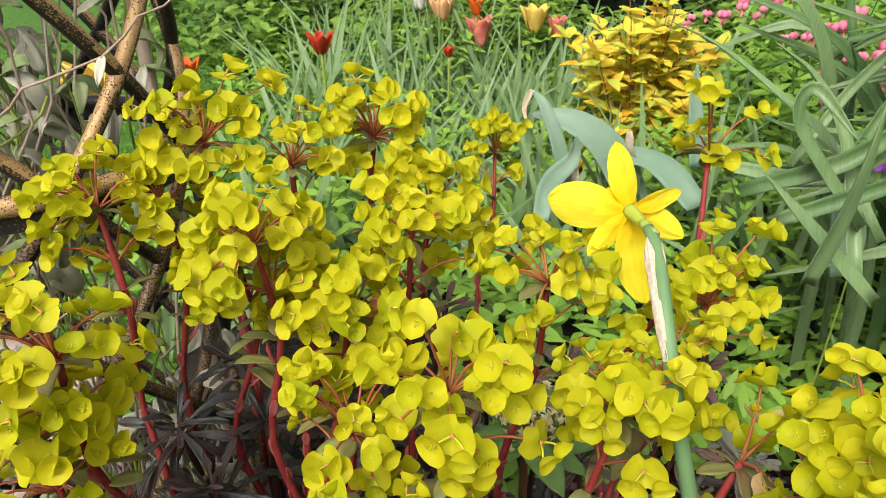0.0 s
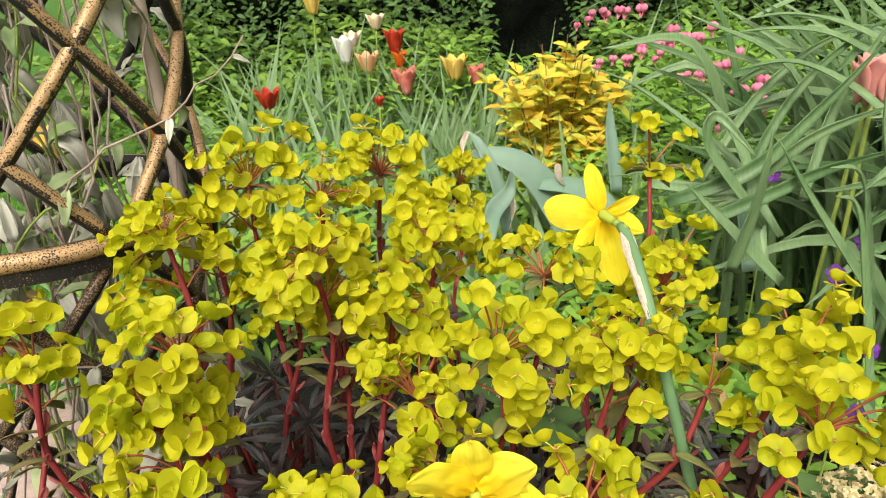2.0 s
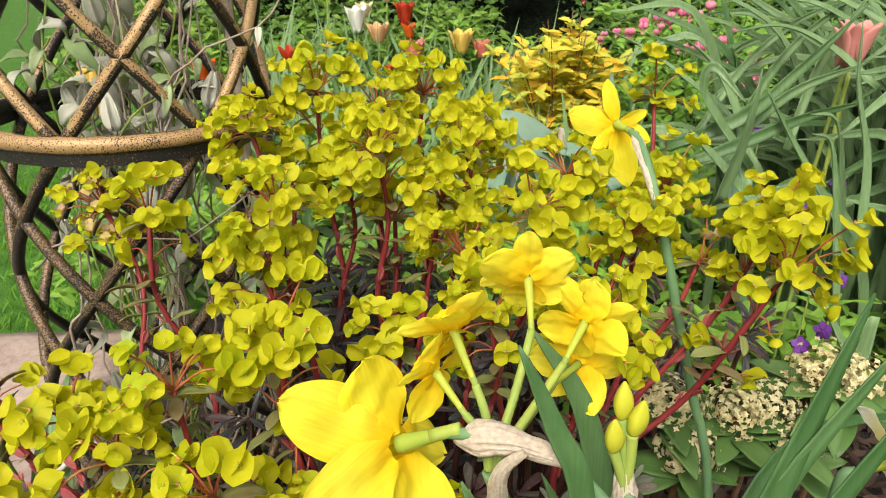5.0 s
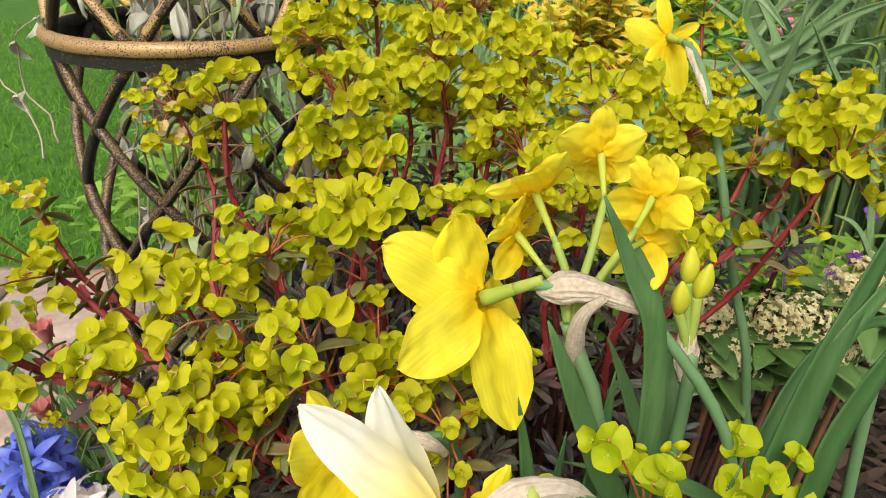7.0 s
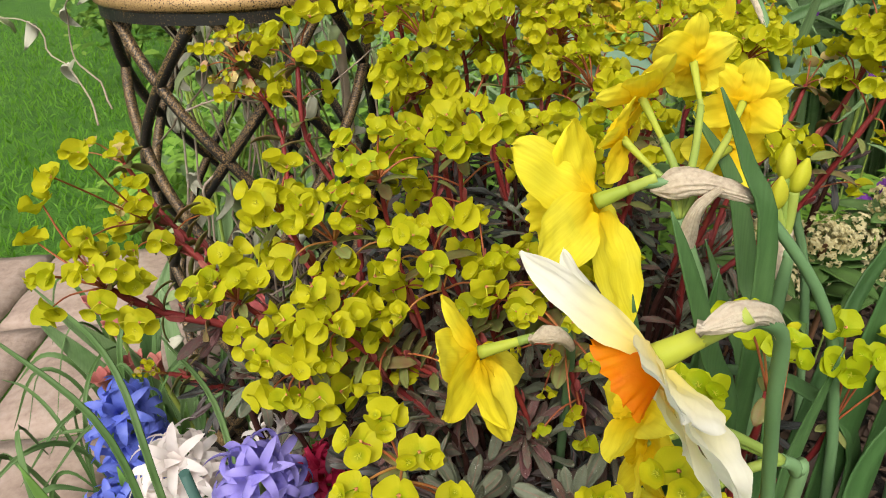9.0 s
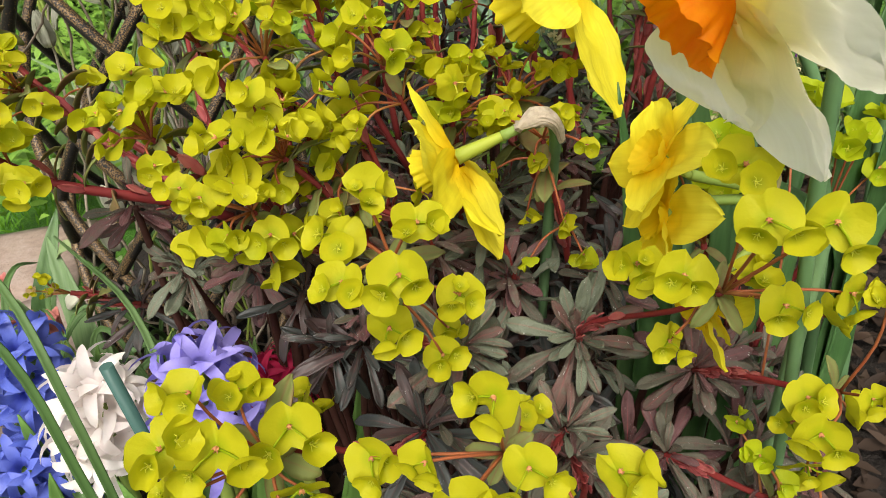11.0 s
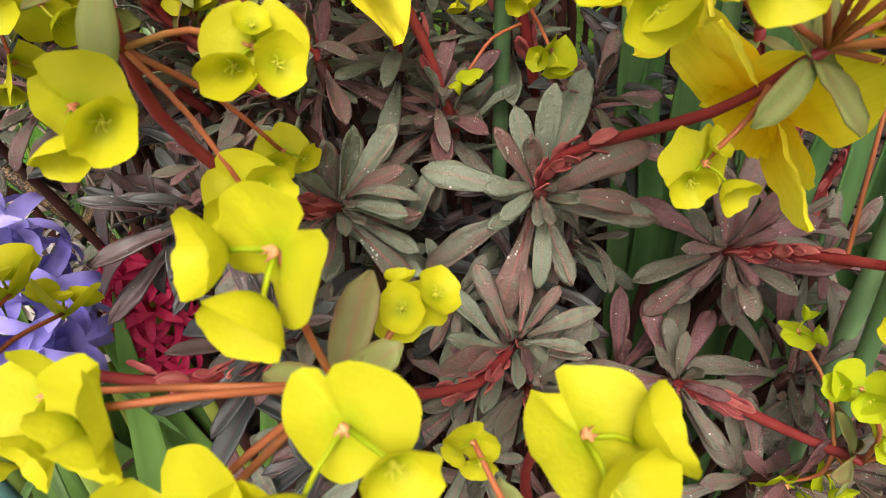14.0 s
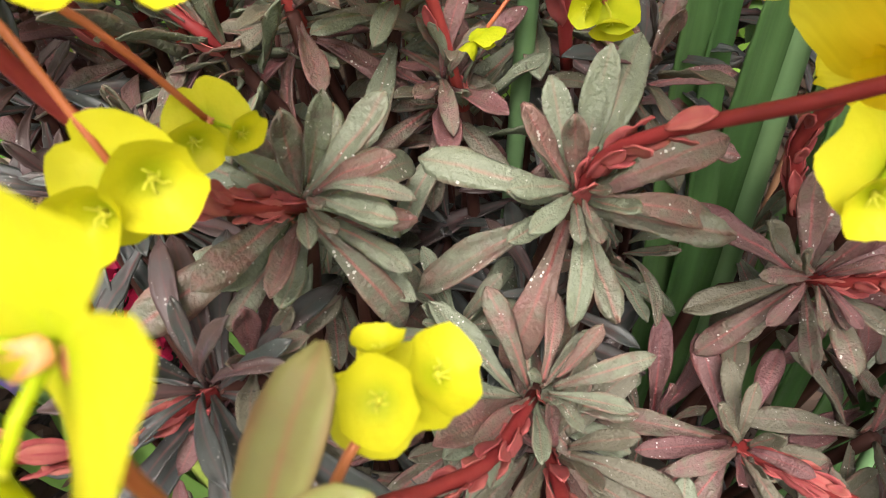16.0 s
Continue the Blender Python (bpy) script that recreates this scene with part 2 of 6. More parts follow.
def tube(bm, line, r0, r1, sides=7, slot=0, knobs=0.0, cap=True):
    """A round, tapered tube along a line."""
    rings = []
    n = len(line)
    side = None
    for i, p in enumerate(line):
        d = (line[min(i + 1, n - 1)] - line[max(i - 1, 0)]).normalized()
        if side is None:
            side = d.orthogonal().normalized()
        side = (side - d * side.dot(d)).normalized()
        up = d.cross(side)
        r = r0 + (r1 - r0) * i / (n - 1)
        r *= 1 + knobs * noise.noise(p * 90)
        rings.append([bm.verts.new(p + (side * math.cos(a) + up * math.sin(a)) * r) for a in (math.tau * k / sides for k in range(sides))])
    for a, b in zip(rings, rings[1:]):
        for k in range(sides):
            f = bm.faces.new((a[k], a[(k + 1) % sides], b[(k + 1) % sides], b[k]))
            f.material_index, f.smooth = slot, True
    if cap:
        for ring in (rings[0][::-1], rings[-1]):
            f = bm.faces.new(ring)
            f.material_index = slot


def blade(bm, length, width, shape, cup=0.1, droop=0.0, fold=0.0, ripple=0.0, nu=6, nv=4, slot=0, seed=0, m=None, twist=0.0):
    """A leaf or petal that grows along +y from the origin, face up: shape(u) is the half width, 0 to 1."""
    rows = []
    for i in range(nu + 1):
        u = i / nu
        w = width * 0.5 * max(shape(u), 0.02)
        ang = droop * u
        y = length * (u if abs(droop) < 0.01 else math.sin(ang) / droop)
        z = 0 if abs(droop) < 0.01 else -length * (1 - math.cos(ang)) / droop
        row = []
        for j in range(nv + 1):
            s = 2 * j / nv - 1
            zz = z + cup * w * s * s + fold * w * abs(s) + ripple * width * (noise.noise((u * 3 + seed * 7.3, s * 1.7, seed)) + 0.35 * noise.noise((u * 8 + seed, s * 4.5, seed)))
            co = Vector((s * w, y, zz))
            if twist:
                co = Matrix.Rotation(twist * u, 3, "Y") @ co
            row.append(bm.verts.new(m @ co if m is not None else co))
        rows.append(row)
    for a, b in zip(rows, rows[1:]):
        for j in range(nv):
            f = bm.faces.new((a[j], a[j + 1], b[j + 1], b[j]))
            f.material_index, f.smooth = slot, True


def thicken(bm, amount):
    """Gives a sheet of faces a back and an edge."""
    bmesh.ops.recalc_face_normals(bm, faces=bm.faces)
    bmesh.ops.solidify(bm, geom=bm.faces[:], thickness=amount)
    return bm


def basis(at, normal, up=Vector((0, 0, 1)), size=1.0, spin=0.0):
    """A pose with +z along normal and +y as near to up as can be."""
    z = Vector(normal).normalized()
    x = Vector(up).cross(z)
    if x.length < 1e-4:
        x = Vector((1, 0, 0))
    x.normalize()
    y = z.cross(x)
    m = Matrix((x, y, z)).transposed().to_4x4()
    m = Matrix.Translation(at) @ m @ Matrix.Rotation(spin, 4, "Z")
    return m @ Matrix.Diagonal((size, size, size, 1))


def along(at, direction, face=Vector((0, 0, 1)), size=1.0):
    """A pose with +y along the direction and +z as near to face as can be."""
    y = Vector(direction).normalized()
    x = y.cross(Vector(face))
    if x.length < 1e-4:
        x = Vector((1, 0, 0))
    x.normalize()
    z = x.cross(y)
    return Matrix.Translation(at) @ Matrix((x, y, z)).transposed().to_4x4() @ Matrix.Diagonal((size, size, size, 1))


def lance(u):
    return math.sin(math.pi * min(1.0, 0.06 + 0.94 * u ** 0.85)) ** 0.8 if u < 0.995 else 0.05


def spoon(u):
    """Narrow at the base, widest past the middle, blunt at the tip."""
    return (0.16 + 0.84 * u ** 1.1) * (max(0.0, 1 - max(0.0, (u - 0.58) / 0.42) ** 1.9)) ** 0.62 if u < 0.999 else 0.06


def oval(u):
    return max(0.0, 1 - (2 * u - 0.96) ** 2) ** 0.5 * (0.6 + 0.4 * u) if 0.0 < u < 0.985 else 0.14


# ---- the euphorbia: meshes shared by its pieces ----
def disc_mesh(radius, fold, notch, seed, rings=4, sides=36):
    """Two bracts grown together: a two-lobed sheet with a slit above, where one lobe laps over the other, and a wider notch below."""
    rnd = random.Random(seed)
    skew = rnd.uniform(-0.25, 0.25)
    bm = bmesh.new()
    mid = bm.verts.new((0, 0, 0))
    last = None
    for i in range(1, rings + 1):
        u = i / rings
        ring = []
        for k in range(sides):
            a = math.tau * k / sides
            top, low = math.remainder(a - math.pi / 2 - skew, math.tau), math.remainder(a + math.pi / 2 + skew * 0.5, math.tau)
            r = radius * u * (1 - u * (notch * math.exp(-(top / 0.16) ** 2) + 0.9 * notch * math.exp(-(low / 0.28) ** 2)))
            r *= 1 + u * u * (0.10 * noise.noise((math.cos(a) * 1.5, math.sin(a) * 1.5, seed)) + 0.02 * noise.noise((math.cos(a) * 6, math.sin(a) * 6, seed)))
            x, y = r * math.cos(a) * 1.06, r * math.sin(a)
            z = fold * abs(x) * (0.3 + 0.7 * u) + 0.10 * radius * u * math.copysign(math.exp(-(top / 0.5) ** 2), -top)
            z += radius * u * u * (0.24 * noise.noise((math.cos(a) * u * 1.6, math.sin(a) * u * 1.6, seed + 5)) + 0.05 * noise.noise((math.cos(a) * 4, math.sin(a) * 4, seed + 9)))
            ring.append(bm.verts.new((x, y, z)))
        for k in range(sides):
            if last:
                bm.faces.new((last[k], last[(k + 1) % sides], ring[(k + 1) % sides], ring[k]))
            else:
                bm.faces.new((mid, ring[k], ring[(k + 1) % sides]))
        last = ring
    bmesh.ops.recalc_face_normals(bm, faces=bm.faces)
    return bm


def bowl_mesh(radius, depth, notch, pinch, seed, rings=4, sides=28):
    """A younger pair of bracts that still hold together as an open bowl, creased where the two meet."""
    bm = bmesh.new()
    mid = bm.verts.new((0, 0, 0))
    last = None
    for i in range(1, rings + 1):
        u = i / rings
        ring = []
        for k in range(sides):
            a = math.tau * k / sides
            r = radius * (u ** 0.85) * (1 - u * notch * math.exp(-((abs(math.sin(a)) - 1) / 0.05) ** 2))
            r *= 1 + u * u * (0.06 * noise.noise((math.cos(a) * 1.7, math.sin(a) * 1.7, seed)) + 0.15 * math.exp(-(math.sin(a) / 0.30) ** 2))
            x, y = r * math.cos(a) * (1 - pinch * 0.45 * u), r * math.sin(a)
            z = radius * depth * u ** 1.7 + pinch * abs(x) * 0.6 + radius * u * u * 0.07 * noise.noise((math.cos(a) * 3, math.sin(a) * 3, seed + 9))
            ring.append(bm.verts.new((x, y, z)))
        for k in range(sides):
            if last:
                bm.faces.new((last[k], last[(k + 1) % sides], ring[(k + 1) % sides], ring[k]))
            else:
                bm.faces.new((mid, ring[k], ring[(k + 1) % sides]))
        last = ring
    bmesh.ops.recalc_face_normals(bm, faces=bm.faces)
    return bm


def lump(bm, at, size, slot, squash=1.0):
    m = Matrix.Translation(at) @ Matrix.Diagonal((size, size, size * squash, 1))
    for f in {f for v in bmesh.ops.create_icosphere(bm, subdivisions=1, radius=1, matrix=m)["verts"] for f in v.link_faces}:
        f.material_index, f.smooth = slot, True


FOLDS = (0.12, 0.46, -0.32, 0.72, 0.26, -0.16, 1.0, 0.55)
SLITS = (0.20, 0.32, 0.26, 0.46, 0.38, 0.22, 0.50, 0.34)
BOWLS = ((0.55, 0.15), (0.68, 0.35), (0.50, 0.1), (0.75, 0.65), (0.62, 0.25), (0.8, 0.95))


def big_bract(seed, rings=4, sides=36):
    return mesh_of("bract", disc_mesh(0.0112, FOLDS[seed], SLITS[seed], seed, rings, sides))


def cup_bract(seed, rings=4, sides=28):
    return mesh_of("bract_cup", bowl_mesh(0.0078, BOWLS[seed][0], 0.16, BOWLS[seed][1], seed + 50, rings, sides))


def stamen_mesh(seed):
    """A little crown of thin curved horns at the bottom of a bowl."""
    rnd = random.Random(seed)
    bm = bmesh.new()
    for k in range(5):
        a = math.tau * (k + rnd.uniform(-0.2, 0.2)) / 5
        d, s = Vector((math.cos(a), math.sin(a), 0)), Vector((-math.sin(a), math.cos(a), 0))
        reach = rnd.uniform(0.0016, 0.0025)
        line = [d * 0.0003 + Vector((0, 0, 0.0006)), d * reach * 0.6 + Vector((0, 0, 0.0022)), d * reach + s * 0.0007 + Vector((0, 0, 0.0024))]
        tube(bm, line, 0.00024, 0.00018, 4)
    lump(bm, (0, 0, 0.0007), 0.0008, 0, 1.3)
    return mesh_of("stamen_tuft", bm)


def star_mesh(name, inner, outer, lift, points, seed):
    """A small tuft: a dome with upright points, all one skin."""
    rnd = random.Random(seed)
    bm = bmesh.new()
    mid = bm.verts.new((0, 0, lift * 0.7))
    low = [bm.verts.new((inner * math.cos(math.pi * k / points), inner * math.sin(math.pi * k / points), lift * 0.3)) for k in range(points * 2)]
    tips = []
    for k in range(points):
        a = math.pi * (2 * k + 0.5 + rnd.uniform(-0.3, 0.3)) / points
        tips.append(bm.verts.new((outer * math.cos(a), outer * math.sin(a), lift * rnd.uniform(0.9, 1.5))))
    base = bm.verts.new((0, 0, 0))
    for k in range(points):
        a, c, d = low[2 * k], low[2 * k + 1], low[(2 * k + 2) % (points * 2)]
        bm.faces.new((mid, a, tips[k]))
        bm.faces.new((mid, tips[k], c))
        bm.faces.new((a, c, tips[k]))
        bm.faces.new((mid, c, d))
        bm.faces.new((base, c, a))
        bm.faces.new((base, d, c))
    bmesh.ops.recalc_face_normals(bm, faces=bm.faces)
    return mesh_of(name, bm)


TUFT = [stamen_mesh(s) for s in range(3)]
EYE = [star_mesh("cyathium", 0.0011, 0.0013, 0.0022, 5, s + 9) for s in range(3)]
BIG = [big_bract(s) for s in range(8)]
CUP = [cup_bract(s) for s in range(6)]
BIG_LIGHT = [big_bract(s, 3, 22) for s in range(8)]
CUP_LIGHT = [cup_bract(s, 2, 14) for s in range(6)]
for meshes, mat in ((TUFT, M_STAMEN), (EYE, M_CENTRE), (BIG, M_BRACT), (CUP, M_CUPBRACT)):
    for me in meshes:
        me.materials.append(mat)


def recoloured(meshes, first):
    out = []
    for me in meshes:
        c = me.copy()
        c.materials[0] = first
        out.append(c)
    return out


BIG_FRESH, CUP_FRESH = recoloured(BIG, M_FRESH), recoloured(CUP, M_FRESH)
BIG_FADED, CUP_FADED = recoloured(BIG, M_FADED), recoloured(CUP, M_FADED)


def cup_poses(rnd, cups):
    """Where the small bowls hang before the lower half of their wide pair, each on its own short stalk."""
    out = []
    first, loose = rnd.choice((-1, 1)), rnd.choice((0.92, 1.0, 1.0, 1.08, 1.3))
    for k in range(cups):
        side = first * (-1 if k % 2 else 1) * rnd.uniform(0.8, 1.2) if k < 2 else rnd.uniform(-0.3, 0.3)
        at = Vector((0.0054 * side, rnd.uniform(-0.0058, -0.0022) if k < 2 else rnd.uniform(0.002, 0.006), rnd.uniform(0.0028, 0.0054))) * loose
        axis = Vector((0.28 * side + rnd.uniform(-0.2, 0.2), rnd.uniform(-0.75, 0.05) if k < 2 else 0.5, 0.85))
        out.append(basis(at, axis, Vector((rnd.uniform(-0.3, 0.3), 1, 0)), rnd.uniform(0.86, 1.10) if k < 2 else rnd.uniform(0.45, 0.7), math.pi / 2 + rnd.uniform(-0.5, 0.5)))
    return out


def whole_flower(seed, cups):
    """A small far flower as one mesh: the wide pair, its bowls, their stalks and the rosy middle."""
    rnd = random.Random(seed + 400)
    bm = bmesh.new()

    def add(me, m, slot):
        part_bm = bmesh.new()
        part_bm.from_mesh(me)
        bmesh.ops.transform(part_bm, matrix=m, verts=part_bm.verts)
        old = {v: bm.verts.new(v.co) for v in part_bm.verts}
        for f in part_bm.faces:
            g = bm.faces.new([old[v] for v in f.verts])
            g.material_index, g.smooth = slot, True
        part_bm.free()

    add(BIG_LIGHT[seed % 8], Matrix.Diagonal((0.93, 0.93, 1.2, 1)), 0)
    add(EYE[seed % 3], Matrix.Translation((0, 0, 0.0003)), 1)
    for m in cup_poses(rnd, cups):
        add(rnd.choice(CUP_LIGHT), m, 3)
        tube(bm, [Vector((0, 0, 0.0004)), m.translation * 0.6 + Vector((0, 0.0006, 0.0008)), m.translation], 0.0006, 0.0005, 4, 2, cap=False)
        add(TUFT[seed % 3], m, 2)
    return mesh_of("flower", bm)


FLOWER = [whole_flower(s, (2, 2, 2, 3, 2, 2)[s % 6]) for s in range(16)]
for me in FLOWER:
    for mat in (M_BRACT, M_CENTRE, M_STAMEN, M_CUPBRACT):
        me.materials.append(mat)
FLOWER_FRESH, FLOWER_FADED = recoloured(FLOWER, M_FRESH), recoloured(FLOWER, M_FADED)


def leaf_mesh(name, length, width, shape, material, droop=0.6, fold=0.12, ripple=0.08, seed=0, nu=7, nv=4, thick=0.0005, cup=0.1):
    bm = bmesh.new()
    blade(bm, length, width, shape, cup, droop, fold, ripple, nu, nv, 0, seed)
    if thick:
        thicken(bm, thick)
    me = mesh_of(name, bm)
    me.materials.append(material)
    return me


def worn_spoon(seed):
    def shape(u):
        return spoon(u) * (1 + 0.10 * noise.noise((u * 9, seed * 3.1, 0.5)) + 0.05 * noise.noise((u * 30, seed, 2)))
    return shape


ROSETTE = [leaf_mesh("leaf", 0.0275 + 0.0028 * (s % 5), 0.0102 + 0.0003 * s, worn_spoon(s), M_ROSETTE, (0.1, 0.5, 0.9, 0.3, 1.3, -0.2, 0.7)[s], (0.10, 0.22, -0.12, 0.15, 0.1, 0.25, 0.15)[s], 0.16, s, 14, 6, 0.0005, (0.2, 0.0, -0.25, 0.3, 0.1, 0.1, -0.1)[s]) for s in range(7)]
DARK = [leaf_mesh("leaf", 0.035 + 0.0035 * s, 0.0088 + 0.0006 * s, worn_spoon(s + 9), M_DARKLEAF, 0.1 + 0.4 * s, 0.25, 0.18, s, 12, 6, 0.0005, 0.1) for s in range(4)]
PURPLE = recoloured(ROSETTE, M_PURPLE)
SCALES = [leaf_mesh("scale_leaf", 0.017 + 0.003 * s, 0.0092, oval, M_SCALE, -0.2 + 0.3 * s, 0.3, 0.16, s, 7) for s in range(3)]
HEADLEAF = [leaf_mesh("head_leaf", 0.020 + 0.003 * s, 0.0115, oval, M_HEADLEAF, 0.3 + 0.25 * s, 0.14, 0.1, s, 6) for s in range(3)]

euphorbia = thing("euphorbia", (-0.112, 0.15, 0), "bushy spurge with lime-yellow bracts on red stems above burgundy leaf rosettes", "plant")
E_AT = Vector(euphorbia.location)
VIEW = Vector((-0.05, -0.72, 0.58))


def flower(stem, place, hub, rnd, size=1.0, kind="", cups=2, near=True, face=None):
    """One ray's end: a wide pair of bracts and small bowls in front of it."""
    big, cup, whole = {"fresh": (BIG_FRESH, CUP_FRESH, FLOWER_FRESH), "faded": (BIG_FADED, CUP_FADED, FLOWER_FADED)}.get(kind, (BIG, CUP, FLOWER))
    out = (Vector(place) - Vector(hub)).normalized()
    n = Vector(face) if face else ((VIEW * 0.8 if near else Vector((-0.03, -0.40, 0.58))) + out * 0.75 + Vector((rnd.uniform(-1, 1), rnd.uniform(-1, 1), rnd.uniform(-1, 1))) * 0.62)
    m = basis(Vector(place) - E_AT, n, Vector((0, 0, 1)), size * rnd.uniform(0.82, 1.12), rnd.gauss(0, 0.45))
    if not near:
        piece("flower", rnd.choice(whole), None, stem, m=m)
        return
    piece("bract", rnd.choice(big), None, stem, m=m)
    piece("cyathium", rnd.choice(EYE), None, stem, m=m @ Matrix.Translation((0, 0, 0.0004)))
    for cm in cup_poses(rnd, cups):
        piece("bract_cup", rnd.choice(cup), None, stem, m=m @ cm)
        piece("stamen_tuft", rnd.choice(TUFT), None, stem, m=m @ cm)
        bm = bmesh.new()
        tube(bm, [Vector((0, 0, 0.0004)), cm.translation * 0.6 + Vector((0, 0.0006, 0.0008)), cm.translation], 0.00055, 0.0005, 5)
        part("cup_stalk", bm, M_FRESH, stem).matrix_basis = m


def rosette(stem, at, axis, rnd, count, leaves, size=1.0, spread=(0.2, 1.5), stretch=0.025):
    """A whorl of leaves round a stem's foot."""
    axis = Vector(axis).normalized()
    side = axis.orthogonal().normalized()
    for k in range(count):
        a = k * 2.39996 + rnd.uniform(-0.42, 0.42)
        u = k / max(1, count - 1)
        lift = spread[1] + (spread[0] - spread[1]) * u + rnd.uniform(-0.25, 0.25)
        radial = Quaternion_turn(axis, a) @ side
        d = radial * math.sin(lift) + axis * math.cos(lift)
        d.z -= 0.12
        p = Vector(at) - E_AT + axis * (stretch * (u - 0.5)) + radial * 0.002
        piece("leaf", rnd.choice(leaves), None, stem, m=along(p, d, axis * 1.0 + radial * -0.2 + Vector((rnd.uniform(-0.5, 0.5), -0.2 + rnd.uniform(-0.4, 0.4), 0.5)), size * (1.18 - 0.66 * u) * rnd.uniform(0.72, 1.24)))


def Quaternion_turn(axis, angle):
    return Matrix.Rotation(angle, 3, axis)


def flowering_stem(foot, hub, places, extra=0, kind="", bend=(0, 0, 0), leaves=5, scales=8, size=1.0, foot_leaves=0, dark=False, seed=0, thick=0.0023, reach=0.028, foot_axis=None):
    """A red stem from its leaf rosette to the hub of its flower head, with a ray to every flower."""
    rnd = random.Random(seed * 31 + 7)
    foot, hub = Vector(foot), Vector(hub)
    thick *= 0.8 if thick == 0.0023 and 23 <= seed < 36 else 1.0
    sway = Vector((rnd.uniform(-1, 1), rnd.uniform(-1, 1), 0)) * 0.08 * (hub - foot).length
    line = curve([foot, foot.lerp(hub, 0.35) + Vector(bend) * 0.7 + sway, foot.lerp(hub, 0.7) + Vector(bend) * 0.7 - sway * 0.4, hub], 12)
    bm = bmesh.new()
    tube(bm, [p - E_AT for p in line], thick * 1.15, thick * 0.8, 8, 0, 0.25)
    root = Vector((foot.x * 0.75 - 0.02 + rnd.uniform(-0.02, 0.02), foot.y * 0.75 + 0.06, 0.0))
    back = (foot - line[1]).normalized()
    # lower length in the shade-darkened wood
    tube(bm, [p - E_AT for p in curve([foot, foot + back * 0.03 + Vector((0, 0.01, -0.03)), root.lerp(foot, 0.4), root], 10)], thick * 1.15, thick * 1.6, 7, 2, 0.2)
    top = (line[-1] - line[-3]).normalized()
    spots = [Vector(p[:3]) for p in places]
    faces = [p[4:7] if len(p) > 6 else None for p in places]
    sizes = [p[3] if len(p) > 3 else size for p in places]
    tries = 0
    far = seed < 20 or seed >= 60
    if 40 <= seed < 60:
        sizes, size = [s * 0.84 for s in sizes], size * 0.84
    extra = int(extra * 2.2) if far else extra + (8 if 23 <= seed <= 37 else 0)
    if 23 <= seed <= 37:
        sizes, size = [s * 0.88 for s in sizes], size * 0.88
    if far:
        sizes = [s * 0.86 for s in sizes]
        size *= 0.92
    while len(spots) < len(places) + extra and tries < 400:
        tries += 1
        d = Vector((rnd.gauss(0, 1), rnd.gauss(0, 1), rnd.gauss(0.5, 0.8))).normalized()
        if d.dot(top) < -0.35:
            continue
        p = hub + d * reach * rnd.uniform(0.75, 1.25) - top * (0.02 * rnd.random() if d.z < 0.3 else 0)
        if -0.150 < p.x < -0.070 and p.y < 0.39 and p.z < 0.72 - 0.6 * p.y and far:
            continue
        if all((p - q).length > (0.0118 if far else 0.009 if kind == "faded" else 0.0118) for q in spots):
            spots.append(p)
    for p in spots:
        start = hub if (p - hub).dot(top) > -0.008 else line[-3]
        if (p - hub).length > 0.06:
            start = min(line[3:], key=lambda q: (q - p).length)
        tube(bm, [q - E_AT for q in curve([start, start.lerp(p, 0.55) + top * 0.004, p], 6)], 0.00075, 0.00058, 6, 1)
    me = mesh_of("flowering_stem", bm)
    me.materials.append(M_STEM)
    me.materials.append(M_RAY)
    me.materials.append(M_WOODSHADE)
    stem = piece("flowering_stem", me, None, euphorbia)
    for k, p in enumerate(spots):
        flower(stem, p, hub - top * 0.01, rnd, (sizes[k] if k < len(sizes) else size * 0.9) * (0.78 if kind == "faded" and k % 4 else 1.0), "" if kind == "faded" and k % 4 == 0 else kind, rnd.choice((2, 2, 2, 3)), 40 <= seed < 60, faces[k] if k < len(faces) else None)
    side = top.orthogonal().normalized()
    for k in range(leaves):
        radial = Quaternion_turn(top, k * math.tau / max(leaves, 1) + rnd.random() * 0.6) @ side
        piece("head_leaf", rnd.choice(HEADLEAF), None, stem, m=along(hub - E_AT - top * 0.003, radial + top * rnd.uniform(-0.3, 0.6), top, rnd.uniform(0.65, 1.1) * (1.35 if seed == 45 else 0.8 if 40 <= seed < 60 else 1.0)))
    near = 40 <= seed < 60
    for k in range(0 if near else 7):
        p, d = line[9 - k % 4], (line[10 - k % 4] - line[8 - k % 4]).normalized()
        radial = Quaternion_turn(d, k * 2.4 + rnd.random()) @ d.orthogonal().normalized()
        piece("head_leaf", rnd.choice(HEADLEAF), None, stem, m=along(p - E_AT, radial + d * rnd.uniform(-0.1, 0.5), d, rnd.uniform(0.7, 1.15)))
    scales = scales * 2 if near else scales
    for k in range(scales):
        u = 0.03 + (0.42 if near else 0.75) * (k + rnd.random()) / scales
        i = min(11, int(u * 12))
        p, d = line[i], (line[i + 1] - line[i]).normalized()
        radial = Quaternion_turn(d, k * 2.4 + rnd.random()) @ d.orthogonal().normalized()
        piece("scale_leaf", rnd.choice(SCALES), None, stem, m=along(p - E_AT + radial * thick * 0.8, d * (1.0 if u < 0.5 else 0.4) + radial * rnd.uniform(0.10, 0.30), radial, rnd.uniform(0.34, 0.58) if near else rnd.uniform(0.5, 0.85)))
    if foot_leaves:
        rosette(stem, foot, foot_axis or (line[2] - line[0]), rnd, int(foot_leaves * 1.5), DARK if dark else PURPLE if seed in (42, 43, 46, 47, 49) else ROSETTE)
    return stem


